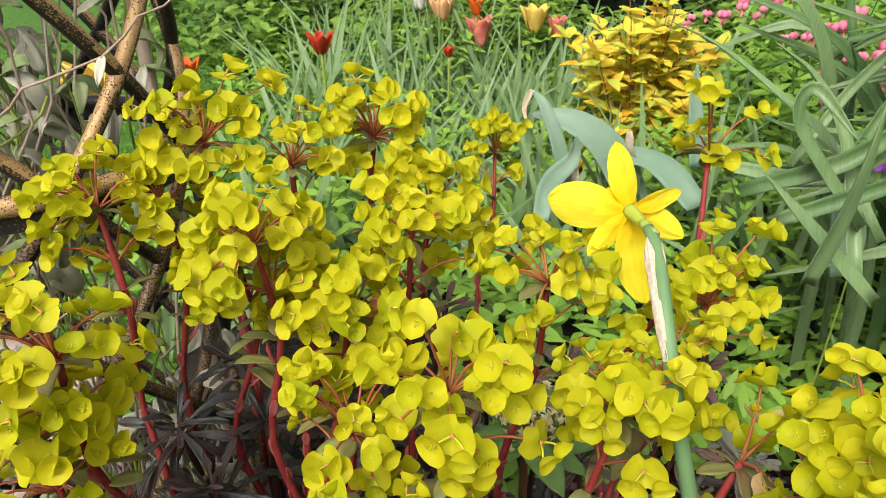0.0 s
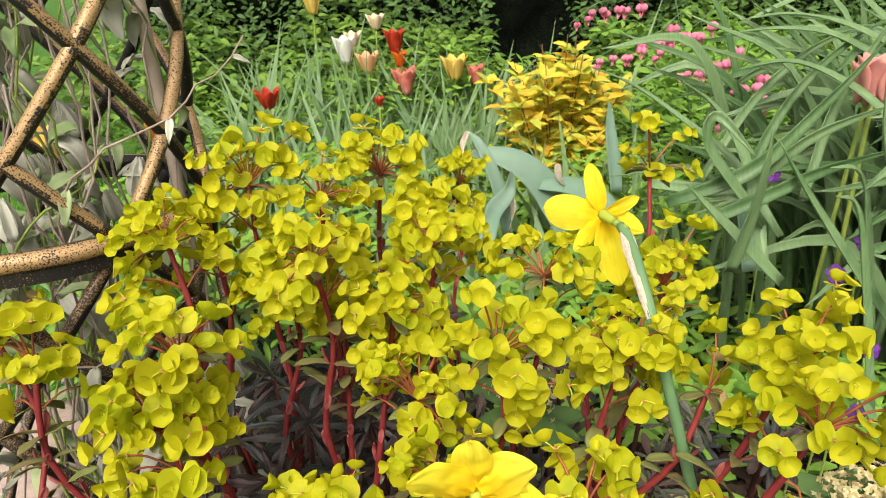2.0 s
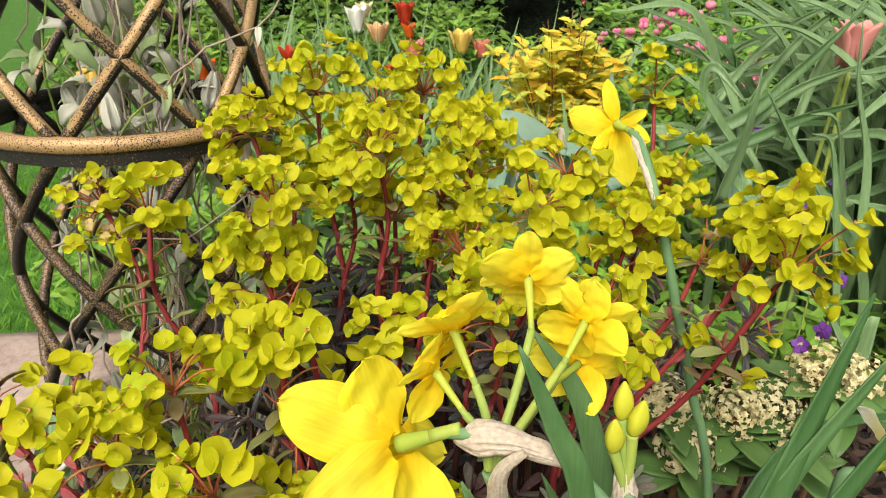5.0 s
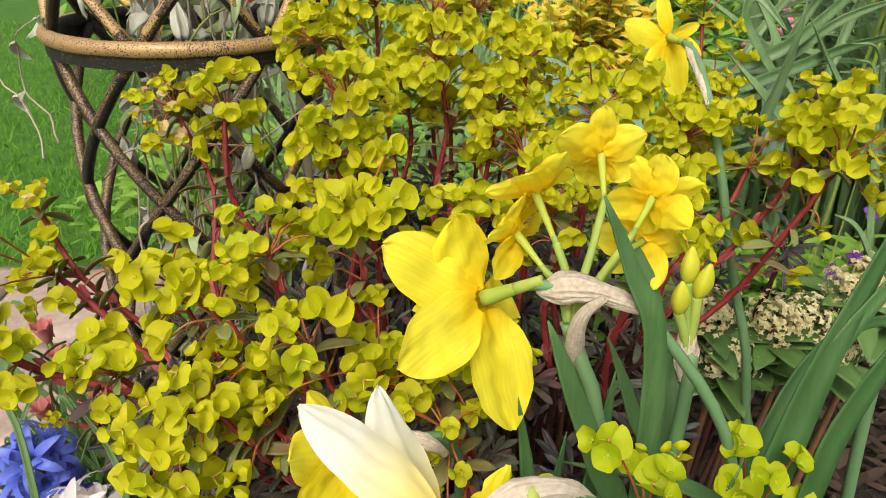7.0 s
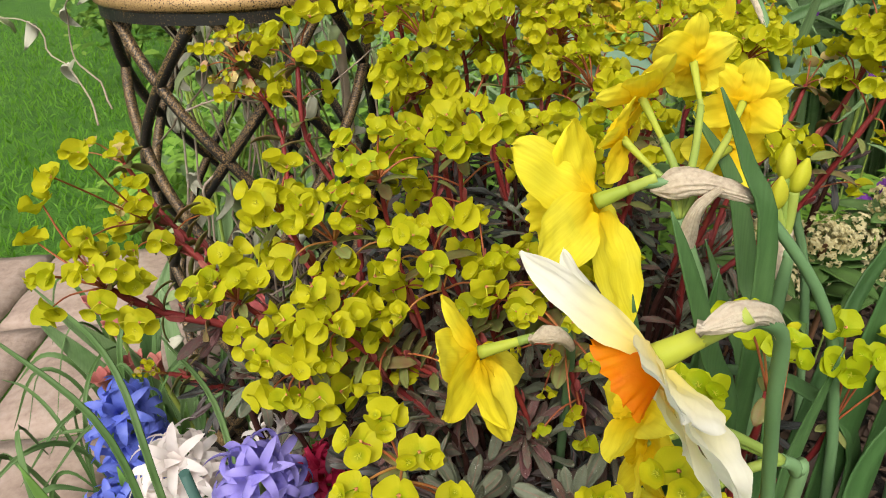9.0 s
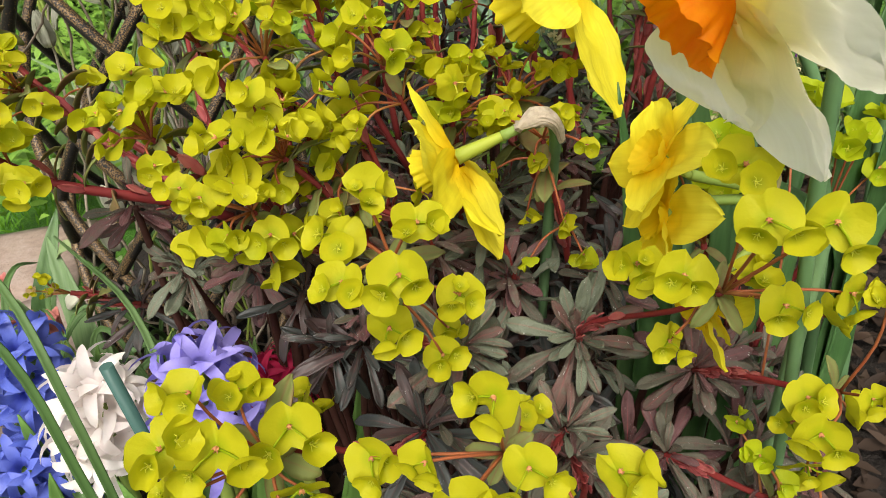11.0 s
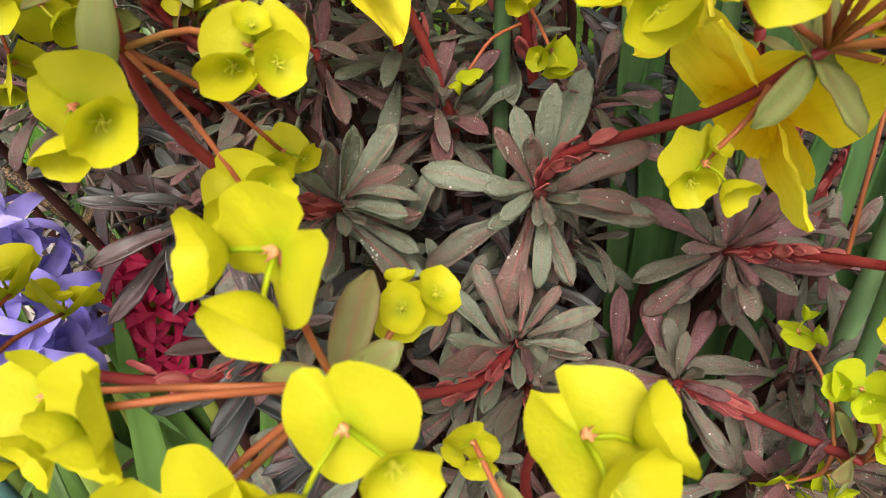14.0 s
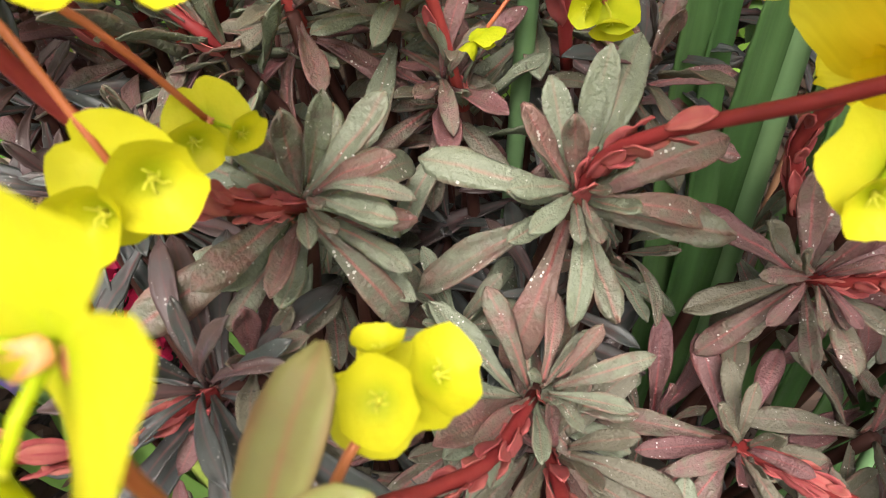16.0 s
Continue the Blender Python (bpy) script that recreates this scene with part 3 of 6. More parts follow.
# ---- the flower heads at the back and top of the bush ----
flowering_stem((-0.138, 0.388, 0.35), (-0.156, 0.419, 0.597), [(-0.184, 0.399, 0.624), (-0.158, 0.381, 0.631), (-0.146, 0.444, 0.633), (-0.124, 0.456, 0.626), (-0.177, 0.4, 0.605), (-0.147, 0.374, 0.595)], 9, seed=1, foot_leaves=8)
flowering_stem((-0.062, 0.438, 0.35), (-0.056, 0.475, 0.585), [(-0.048, 0.471, 0.615), (-0.066, 0.456, 0.613), (-0.027, 0.465, 0.609), (-0.069, 0.49, 0.621), (-0.035, 0.45, 0.583)], 8, seed=2, foot_leaves=8)
flowering_stem((-0.088, 0.325, 0.363), (-0.103, 0.34, 0.565), [(-0.096, 0.318, 0.594), (-0.136, 0.362, 0.552), (-0.075, 0.344, 0.581)], 11, seed=3, foot_leaves=8)
flowering_stem((0.025, 0.6, 0.287), (0.037, 0.7, 0.5), [(0.03, 0.706, 0.527), (0.062, 0.7, 0.525), (0.013, 0.7, 0.503), (0.056, 0.681, 0.481)], 7, seed=4)
flowering_stem((-0.175, 0.325, 0.363), (-0.206, 0.369, 0.571), [(-0.22, 0.348, 0.59), (-0.208, 0.385, 0.601), (-0.19, 0.389, 0.584), (-0.227, 0.352, 0.565)], 8, seed=5, foot_leaves=8)
flowering_stem((-0.15, 0.25, 0.35), (-0.173, 0.26, 0.545), [(-0.176, 0.231, 0.579), (-0.161, 0.246, 0.579), (-0.16, 0.23, 0.565), (-0.211, 0.297, 0.566), (-0.146, 0.275, 0.542), (-0.194, 0.256, 0.573)], 8, seed=6, foot_leaves=8)
flowering_stem((-0.125, 0.35, 0.35), (-0.131, 0.381, 0.531), [(-0.146, 0.372, 0.536), (-0.136, 0.379, 0.552)], 11, seed=7)
flowering_stem((-0.15, 0.213, 0.338), (-0.185, 0.244, 0.508), [(-0.195, 0.22, 0.547), (-0.204, 0.222, 0.525), (-0.163, 0.265, 0.514), (-0.174, 0.239, 0.504)], 9, seed=8, foot_leaves=9)
flowering_stem((-0.075, 0.3, 0.363), (-0.05, 0.328, 0.527), [(-0.048, 0.311, 0.561), (-0.062, 0.315, 0.529), (-0.04, 0.315, 0.485)], 10, seed=9, foot_leaves=8)
flowering_stem((-0.088, 0.325, 0.35), (-0.088, 0.362, 0.498), [(-0.091, 0.354, 0.526), (-0.069, 0.356, 0.475)], 6, seed=10)
flowering_stem((-0.013, 0.413, 0.35), (-0.013, 0.438, 0.544), [(0.021, 0.436, 0.534), (-0.025, 0.431, 0.569)], 12, seed=11)
flowering_stem((0, 0.237, 0.35), (0.01, 0.25, 0.541), [(-0.003, 0.239, 0.589), (-0.01, 0.269, 0.544), (0.033, 0.235, 0.57), (0.013, 0.211, 0.554), (-0.019, 0.259, 0.52), (0.05, 0.244, 0.521)], 7, seed=12, foot_leaves=9)
flowering_stem((0.112, 0.35, 0.338), (0.175, 0.456, 0.584), [(0.156, 0.424, 0.634), (0.169, 0.45, 0.621), (0.171, 0.453, 0.599), (0.206, 0.469, 0.609), (0.182, 0.456, 0.581), (0.222, 0.481, 0.573)], 1, seed=13, reach=0.022)
flowering_stem((0.1, 0.3, 0.338), (0.163, 0.375, 0.513), [(0.17, 0.37, 0.532), (0.193, 0.381, 0.514), (0.156, 0.375, 0.565), (0.188, 0.388, 0.556), (0.14, 0.356, 0.537)], 9, seed=14, foot_leaves=8)
flowering_stem((0.05, 0.25, 0.325), (0.094, 0.275, 0.513), [(0.086, 0.266, 0.536), (0.112, 0.266, 0.54), (0.076, 0.276, 0.505), (0.125, 0.281, 0.513)], 8, seed=15, foot_leaves=9)
flowering_stem((0.025, 0.175, 0.325), (0.037, 0.165, 0.503), [(0.019, 0.14, 0.539), (0.056, 0.176, 0.52)], 8, seed=16, foot_leaves=9)
flowering_stem((0.062, 0.213, 0.363), (0.175, 0.227, 0.535), [(0.171, 0.245, 0.57), (0.161, 0.194, 0.575), (0.219, 0.263, 0.565), (0.168, 0.236, 0.545), (0.188, 0.225, 0.575)], 10, seed=17, foot_leaves=9, bend=(0.01, 0, -0.01))
flowering_stem((0.062, 0.2, 0.35), (0.169, 0.188, 0.522), [(0.161, 0.174, 0.564), (0.188, 0.165, 0.567), (0.193, 0.173, 0.545), (0.143, 0.18, 0.518), (0.164, 0.171, 0.53), (0.199, 0.191, 0.498), (0.163, 0.18, 0.481), (0.13, 0.208, 0.464), (0.174, 0.201, 0.43)], 4, seed=18, bend=(0.012, 0, -0.012))
flowering_stem((0.075, 0.237, 0.35), (0.147, 0.26, 0.498), [(0.16, 0.285, 0.524), (0.149, 0.241, 0.503), (0.152, 0.3, 0.427)], 2, kind="faded", seed=19)

for k, (foot, hub) in enumerate((((-0.025, 0.35, 0.35), (-0.019, 0.375, 0.556)), ((0.037, 0.325, 0.338), (0.062, 0.356, 0.537)), ((-0.037, 0.25, 0.35), (-0.037, 0.263, 0.503)),
                                 ((-0.175, 0.375, 0.35), (-0.188, 0.413, 0.556)), ((-0.1, 0.413, 0.35), (-0.103, 0.425, 0.581)), ((0.112, 0.325, 0.325), (0.125, 0.328, 0.494)), ((-0.013, 0.2, 0.338), (-0.025, 0.206, 0.481)))):
    flowering_stem(foot, hub, [], 8, seed=60 + k, reach=0.03, size=0.92)

# ---- the heads beside the obelisk ----
flowering_stem((-0.237, 0.237, 0.325), (-0.275, 0.297, 0.525), [(-0.26, 0.283, 0.562), (-0.278, 0.29, 0.56), (-0.297, 0.306, 0.535), (-0.263, 0.288, 0.526), (-0.289, 0.289, 0.504), (-0.25, 0.281, 0.537)], 5, seed=20, bend=(-0.004, 0.004, 0), scales=9, foot_leaves=8)
flowering_stem((-0.25, 0.237, 0.312), (-0.328, 0.35, 0.513), [(-0.326, 0.344, 0.547), (-0.359, 0.384, 0.491), (-0.324, 0.34, 0.5), (-0.344, 0.356, 0.537), (-0.312, 0.35, 0.531)], 24, kind="faded", seed=21, size=0.72, reach=0.032)
flowering_stem((-0.288, 0.163, 0.35), (-0.413, 0.256, 0.463), [(-0.421, 0.278, 0.416), (-0.413, 0.237, 0.475), (-0.431, 0.256, 0.481), (-0.436, 0.308, 0.427), (-0.490, 0.360, 0.438, 0.9)], 4, kind="faded", seed=22, size=0.7, scales=10, bend=(0, 0, -0.01))

# ---- the heads in the middle of the bush ----
flowering_stem((-0.138, 0.125, 0.338), (-0.163, 0.144, 0.498), [(-0.171, 0.133, 0.526), (-0.14, 0.128, 0.526), (-0.152, 0.119, 0.52), (-0.198, 0.161, 0.494), (-0.19, 0.189, 0.446), (-0.143, 0.158, 0.546)], 0, seed=23, foot_leaves=12, size=1.1)
flowering_stem((-0.088, 0.163, 0.338), (-0.088, 0.19, 0.475), [(-0.092, 0.181, 0.494), (-0.081, 0.19, 0.506), (-0.103, 0.177, 0.481)], 2, seed=24, foot_leaves=12)
flowering_stem((-0.188, 0.1, 0.338), (-0.215, 0.128, 0.49), [(-0.232, 0.122, 0.518), (-0.213, 0.13, 0.519), (-0.219, 0.105, 0.51), (-0.204, 0.133, 0.49), (-0.206, 0.139, 0.473)], 1, kind="fresh", seed=25, foot_leaves=10, size=0.8)
flowering_stem((-0.213, 0.112, 0.338), (-0.278, 0.138, 0.463), [(-0.273, 0.151, 0.491), (-0.288, 0.121, 0.486), (-0.29, 0.119, 0.471)], 2, seed=26, foot_leaves=8, reach=0.02)
flowering_stem((-0.2, 0.088, 0.338), (-0.245, 0.11, 0.458), [(-0.231, 0.098, 0.493), (-0.254, 0.1, 0.48), (-0.242, 0.103, 0.45), (-0.271, 0.096, 0.453)], 1, seed=27, foot_leaves=8)
flowering_stem((-0.237, 0.112, 0.35), (-0.306, 0.098, 0.427), [(-0.307, 0.096, 0.459), (-0.291, 0.079, 0.453), (-0.325, 0.094, 0.443), (-0.295, 0.07, 0.41)], 0, seed=28, reach=0.02)
flowering_stem((-0.188, 0.075, 0.338), (-0.245, 0.077, 0.415), [(-0.25, 0.068, 0.443), (-0.242, 0.049, 0.434), (-0.222, 0.088, 0.443), (-0.255, 0.062, 0.455), (-0.273, 0.062, 0.434), (-0.269, 0.062, 0.411), (-0.249, 0.062, 0.406)], 0, seed=29, foot_leaves=8)
flowering_stem((-0.213, 0.1, 0.325), (-0.265, 0.075, 0.39), [(-0.286, 0.062, 0.407), (-0.288, 0.062, 0.384), (-0.271, 0.062, 0.38), (-0.247, 0.062, 0.38)], 0, seed=30, leaves=3)
flowering_stem((-0.122, 0.067, 0.316), (-0.188, 0.085, 0.453), [(-0.174, 0.077, 0.483), (-0.205, 0.095, 0.47), (-0.19, 0.057, 0.466)], 0, seed=31, foot_leaves=9, size=1.1)
flowering_stem((-0.138, 0.088, 0.338), (-0.15, 0.098, 0.415), [(-0.161, 0.092, 0.444), (-0.151, 0.09, 0.438), (-0.151, 0.133, 0.456), (-0.156, 0.079, 0.446)], 0, seed=32, foot_leaves=12, leaves=2)
flowering_stem((-0.165, 0.085, 0.338), (-0.215, 0.083, 0.397), [(-0.22, 0.075, 0.409), (-0.206, 0.081, 0.377)], 0, seed=33, leaves=2)
flowering_stem((-0.088, 0.069, 0.325), (-0.112, 0.06, 0.412), [(-0.122, 0.048, 0.405), (-0.12, 0.06, 0.37), (-0.112, 0.031, 0.377), (-0.121, 0.051, 0.346), (-0.103, 0.025, 0.359), (-0.107, 0.02, 0.421)], 0, seed=34, size=0.62, leaves=2)
flowering_stem((-0.088, 0.1, 0.338), (-0.112, 0.1, 0.422), [(-0.114, 0.098, 0.44), (-0.104, 0.084, 0.441), (-0.062, 0.09, 0.438), (-0.096, 0.077, 0.441)], 0, seed=35, size=0.75, foot_leaves=12)

# ---- stems that lean out over the hyacinths ----
flowering_stem((-0.285, 0.163, 0.356), (-0.39, 0.213, 0.431), [(-0.406, 0.237, 0.44), (-0.39, 0.215, 0.435), (-0.406, 0.15, 0.451), (-0.396, 0.15, 0.509), (-0.415, 0.15, 0.494)], 0, seed=36, scales=12, foot_leaves=12, dark=True, foot_axis=(-0.5, 0, 0.3), thick=0.003)
flowering_stem((-0.281, 0.15, 0.354), (-0.398, 0.135, 0.422), [(-0.375, 0.125, 0.427), (-0.372, 0.11, 0.409), (-0.438, 0.15, 0.45), (-0.443, 0.147, 0.427), (-0.428, 0.152, 0.475), (-0.380, 0.135, 0.427), (-0.378, 0.112, 0.410), (-0.444, 0.213, 0.416)], 1, seed=37, scales=12, thick=0.003, bend=(0, 0, -0.008))
flowering_stem((-0.365, 0.217, 0.265), (-0.406, 0.213, 0.287), [(-0.413, 0.2, 0.306), (-0.419, 0.213, 0.287), (-0.425, 0.206, 0.297)], 1, kind="faded", seed=38, size=0.45, foot_leaves=14, dark=True, foot_axis=(-0.3, -0.3, 0.8), leaves=0, reach=0.018)

# ---- heads nearest to the lens ----
flowering_stem((-0.176, 0.012, 0.325), (-0.213, -0.025, 0.405), [(-0.222, -0.024, 0.435), (-0.231, -0.019, 0.416), (-0.215, -0.05, 0.414), (-0.234, -0.04, 0.409), (-0.205, -0.039, 0.427), (-0.219, -0.042, 0.387, 1.02, -0.25, -0.85, 0.05), (-0.189, -0.034, 0.390, 1.1, -0.1, -0.8, 0.5), (-0.188, -0.010, 0.357, 0.72, 0.2, -0.8, 0.5), (-0.197, -0.034, 0.362, 0.86, -0.1, -0.9, 0.3)], 0, seed=40, size=1.0, thick=0.0015, bend=(-0.012, -0.004, -0.012), scales=11, foot_leaves=13, foot_axis=(0.2, -0.55, 0.6))
flowering_stem((-0.114, 0.005, 0.32), (-0.088, -0.062, 0.385), [(-0.120, -0.049, 0.398, 0.98, -0.35, -0.7, 0.3), (-0.119, -0.076, 0.408, 1.1, -0.25, -0.75, 0.4), (-0.113, -0.102, 0.441, 1.15, -0.45, -0.6, 0.3), (-0.086, -0.101, 0.435, 1.15, -0.35, -0.65, 0.2), (-0.109, -0.084, 0.451, 1.1, -0.4, -0.6, 0.5), (-0.071, -0.057, 0.385), (-0.078, -0.083, 0.390, 0.9, -0.1, -0.8, 0.3), (-0.033, -0.064, 0.361), (-0.037, -0.075, 0.381), (-0.106, -0.057, 0.362, 0.98, 0.05, -0.85, 0.35)], 0, seed=41, size=0.98, thick=0.0015, bend=(-0.004, 0, 0.001), scales=11, foot_leaves=16, foot_axis=(-0.25, -0.6, 0.6))
flowering_stem((-0.044, -0.004, 0.287), (-0.025, -0.075, 0.325), [(-0.051, -0.081, 0.335, 1.1), (-0.059, -0.098, 0.333, 1.1), (-0.022, -0.087, 0.246, 0.8), (-0.005, -0.040, 0.293, 0.7), (-0.027, -0.084, 0.381), (0.005, 0.018, 0.427), (-0.033, -0.077, 0.284, 1.5), (-0, -0.062, 0.297, 1.1)], 2, seed=42, size=0.85, thick=0.0018, scales=13, foot_leaves=14, foot_axis=(-0.4, -0.5, 0.5))
flowering_stem((-0.07, -0.024, 0.249), (-0.044, -0.077, 0.262), [(-0.071, -0.084, 0.31), (-0.056, -0.066, 0.242, 1.0), (-0.045, -0.069, 0.246, 0.8), (-0.048, -0.045, 0.286)], 1, kind="fresh", seed=43, size=0.75, thick=0.0019, scales=13, foot_leaves=14, foot_axis=(-0.3, -0.5, 0.6), reach=0.018)
flowering_stem((-0.128, -0.013, 0.276), (-0.187, -0.078, 0.346), [(-0.187, -0.101, 0.363, 0.92, -0.3, -0.75, 0.3), (-0.218, -0.086, 0.361, 0.95, -0.8, -0.5, 0.2), (-0.170, -0.060, 0.344, 0.78, 0.05, -0.25, 0.95), (-0.191, -0.080, 0.377, 1.06, -0.69, -0.64, 0.25), (-0.211, -0.099, 0.349, 0.95, 0.0, -0.5, 0.8), (-0.234, -0.064, 0.346, 1.0, -0.3, -0.6, 0.2), (-0.227, -0.104, 0.334, 0.8, -0.3, -0.5, 0.5)], 0, seed=44, size=0.95, thick=0.0016, scales=9, foot_leaves=15, foot_axis=(0.05, -0.5, 0.8), bend=(-0.006, 0, -0.012))
flowering_stem((-0.126, -0.02, 0.262), (-0.157, -0.096, 0.31), [(-0.156, -0.106, 0.354, 1.0, 0.3, -0.35, 0.85), (-0.165, -0.084, 0.330, 0.62, -0.3, -0.7, 0.1), (-0.138, -0.108, 0.318, 1.05, 0.2, -0.6, 0.7), (-0.178, -0.106, 0.322, 0.85, -0.3, -0.4, 0.7)], 0, seed=49, size=0.8, thick=0.0014, scales=7, foot_leaves=10, foot_axis=(0.05, -0.6, 0.7))
flowering_stem((-0.201, -0.005, 0.291), (-0.272, -0.042, 0.337), [(-0.262, -0.048, 0.356, 1.05, 0.1, -0.8, 0.4), (-0.287, -0.057, 0.362, 1.35, -0.1, -0.85, 0.4), (-0.279, -0.030, 0.363, 1.0, 0.0, -0.5, 0.8), (-0.262, -0.056, 0.331, 1.05, 0.0, -0.65, -0.4), (-0.300, -0.060, 0.350, 1.1), (-0.293, -0.065, 0.328, 1.0), (-0.293, -0.043, 0.377, 1.0), (-0.305, -0.056, 0.366, 1.15), (-0.308, -0.058, 0.341, 1.1), (-0.266, -0.066, 0.320, 0.9), (-0.251, -0.006, 0.320, 0.8), (-0.257, -0.012, 0.333, 0.8)], 0, seed=45, size=1.0, thick=0.0016, bend=(0, 0.006, -0.010), scales=9, leaves=6, foot_leaves=15, dark=True, foot_axis=(-0.1, -0.5, 0.8))

flowering_stem((0, 0.025, 0.287), (-0.015, 0, 0.406), [(-0.043, -0.005, 0.463), (-0.019, -0.007, 0.436), (-0.022, 0.007, 0.436)], 0, kind="fresh", seed=46, leaves=2)
flowering_stem((-0.025, 0.025, 0.287), (-0.044, 0.006, 0.363), [(-0.049, -0.007, 0.402), (-0.065, 0.013, 0.411), (-0.062, -0.019, 0.431), (-0.073, 0, 0.389)], 0, kind="fresh", seed=47, size=0.9, leaves=3)
flowering_stem((0.062, 0.062, 0.225), (0.073, 0.044, 0.331), [(0.053, 0.037, 0.415), (0.084, 0.037, 0.404), (0.049, 0.025, 0.395), (0.098, 0.037, 0.37), (0.066, 0.031, 0.4)], 0, kind="fresh", seed=48, size=1.1, leaves=3)

# ---- leafy shoots without flowers that fill the bush below the heads ----
shoot_rnd = random.Random(5)
SHOOTS = [(-0.175, 0.021, 0.314), (-0.128, 0.071, 0.319), (-0.065, 0.066, 0.318), (-0.213, 0.075, 0.312), (-0.075, 0.125, 0.325), (-0.013, 0.112, 0.312), (-0.163, 0.163, 0.338), (-0.037, 0.188, 0.338),
          (0.062, 0.15, 0.312), (-0.225, 0.175, 0.325), (-0.106, 0.237, 0.35), (-0.025, 0.275, 0.35), (0.088, 0.2, 0.325), (-0.175, 0.288, 0.338), (0.013, 0.35, 0.338), (-0.275, 0.2, 0.312), (-0.112, 0.138, 0.344), (-0.131, 0.3, 0.363)]
DEEP_SHOOTS = [(-0.156, 0.409, 0.427), (-0.125, 0.369, 0.406), (-0.181, 0.356, 0.412), (-0.075, 0.375, 0.4), (-0.188, 0.3, 0.4), (-0.144, 0.319, 0.394), (-0.1, 0.425, 0.419), (-0.037, 0.388, 0.4), (0.013, 0.312, 0.387), (-0.206, 0.237, 0.381)]
LOW_SHOOTS = [(foot[0] + shoot_rnd.uniform(-0.05, 0.05), foot[1] + shoot_rnd.uniform(-0.05, 0.05), foot[2] - shoot_rnd.uniform(0.05, 0.13)) for foot in SHOOTS + SHOOTS[:10]]


def leafy_shoot(tip, rnd, dark, count):
    tip = Vector(tip)
    root = Vector((tip.x * 0.8, tip.y * 0.8 + 0.05, 0.0))
    line = curve([root, root.lerp(tip, 0.6) + Vector((rnd.uniform(-0.02, 0.02), 0.01, 0)), tip], 12)
    bm = bmesh.new()
    tube(bm, [p - E_AT for p in line], 0.0036, 0.0022, 7, 0, 0.2)
    me = mesh_of("leafy_shoot", bm)
    me.materials.append(M_WOODSHADE)
    stem = piece("leafy_shoot", me, None, euphorbia)
    axis = (line[-1] - line[-3]).normalized() + Vector((rnd.uniform(-0.4, 0.4), -0.55, 0.1))
    rosette(stem, tip, axis, rnd, count, DARK if dark else PURPLE if rnd.random() < 0.6 else ROSETTE, 1.0, (0.25, 1.75), 0.03)
    return stem


for k, tip in enumerate(SHOOTS):
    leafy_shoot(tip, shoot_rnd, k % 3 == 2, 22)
# Deep shoots all take the near-black leaves, the cavity's shade in their colour
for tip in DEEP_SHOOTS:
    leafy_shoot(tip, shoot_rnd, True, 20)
for k in range(18):
    leafy_shoot((shoot_rnd.uniform(-0.24, 0.03), shoot_rnd.uniform(-0.06, 0.09), shoot_rnd.uniform(0.13, 0.235)), shoot_rnd, k % 4 == 0, 15)
for k in range(20):
    leafy_shoot((shoot_rnd.uniform(-0.20, 0.02), shoot_rnd.uniform(0.0, 0.14), shoot_rnd.uniform(0.22, 0.285)), shoot_rnd, k % 3 == 0, 15)
for k in range(30):
    leafy_shoot((shoot_rnd.uniform(-0.06, 0.27), shoot_rnd.uniform(0.26, 0.56), shoot_rnd.uniform(0.24, 0.40)), shoot_rnd, k % 3 == 0, 15)
for tip in ((-0.169, 0.081, 0.345), (-0.079, 0.042, 0.327), (-0.022, -0.028, 0.240), (-0.030, -0.055, 0.222), (-0.058, -0.060, 0.236), (-0.098, -0.046, 0.228), (0.002, -0.018, 0.235), (0.012, 0.004, 0.262), (-0.010, 0.012, 0.278), (0.030, -0.030, 0.200), (0.040, 0.010, 0.230)):
    leafy_shoot(tip, shoot_rnd, False, 18)
for tip in ((-0.337, 0.165, 0.365), (-0.318, 0.158, 0.318), (-0.274, 0.126, 0.330), (-0.247, 0.102, 0.318), (-0.256, 0.150, 0.332), (-0.235, 0.080, 0.292), (-0.219, 0.068, 0.296)):
    leafy_shoot(tip, shoot_rnd, tip[0] > -0.25, 20)
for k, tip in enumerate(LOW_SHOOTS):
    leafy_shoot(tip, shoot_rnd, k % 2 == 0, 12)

# ---- ground: lawn, bed and paving ----
def ground_material(name, stops, scale, rough, strength, dist):
    m, t, p = shader(name, rough, spec=0.3)
    n1, n2 = noise_of(t, scale, 6.0, shift=False), noise_of(t, scale * 9, 8.0, shift=False)
    col = ramp(t, math_node(t, "MULTIPLY_ADD", n2, 0.5, math_node(t, "MULTIPLY", n1, 0.5)), stops)
    t.links.new(col, p.inputs["Base Color"])
    bump(t, p, n2, strength, dist)
    return m


M_LAWN = ground_material("lawn_turf", [(0.3, (0.014, 0.058, 0.003)), (0.48, (0.036, 0.122, 0.006)), (0.7, (0.08, 0.20, 0.014))], 22, 0.8, 0.8, 0.01)
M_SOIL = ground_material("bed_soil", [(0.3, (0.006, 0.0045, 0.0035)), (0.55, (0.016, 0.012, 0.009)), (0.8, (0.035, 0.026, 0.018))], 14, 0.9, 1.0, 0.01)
M_STONE = ground_material("paving_sandstone", [(0.3, (0.20, 0.145, 0.115)), (0.5, (0.31, 0.235, 0.19)), (0.75, (0.40, 0.33, 0.28))], 9, 0.75, 0.7, 0.004)
bm = bmesh.new()
bmesh.ops.create_grid(bm, x_segments=40, y_segments=40, size=60)
for v in bm.verts:
    v.co.z = -0.012
tagged(part("ground", bm, M_LAWN), "short mown green lawn reaching into the distance", "lawn", kind="structure")
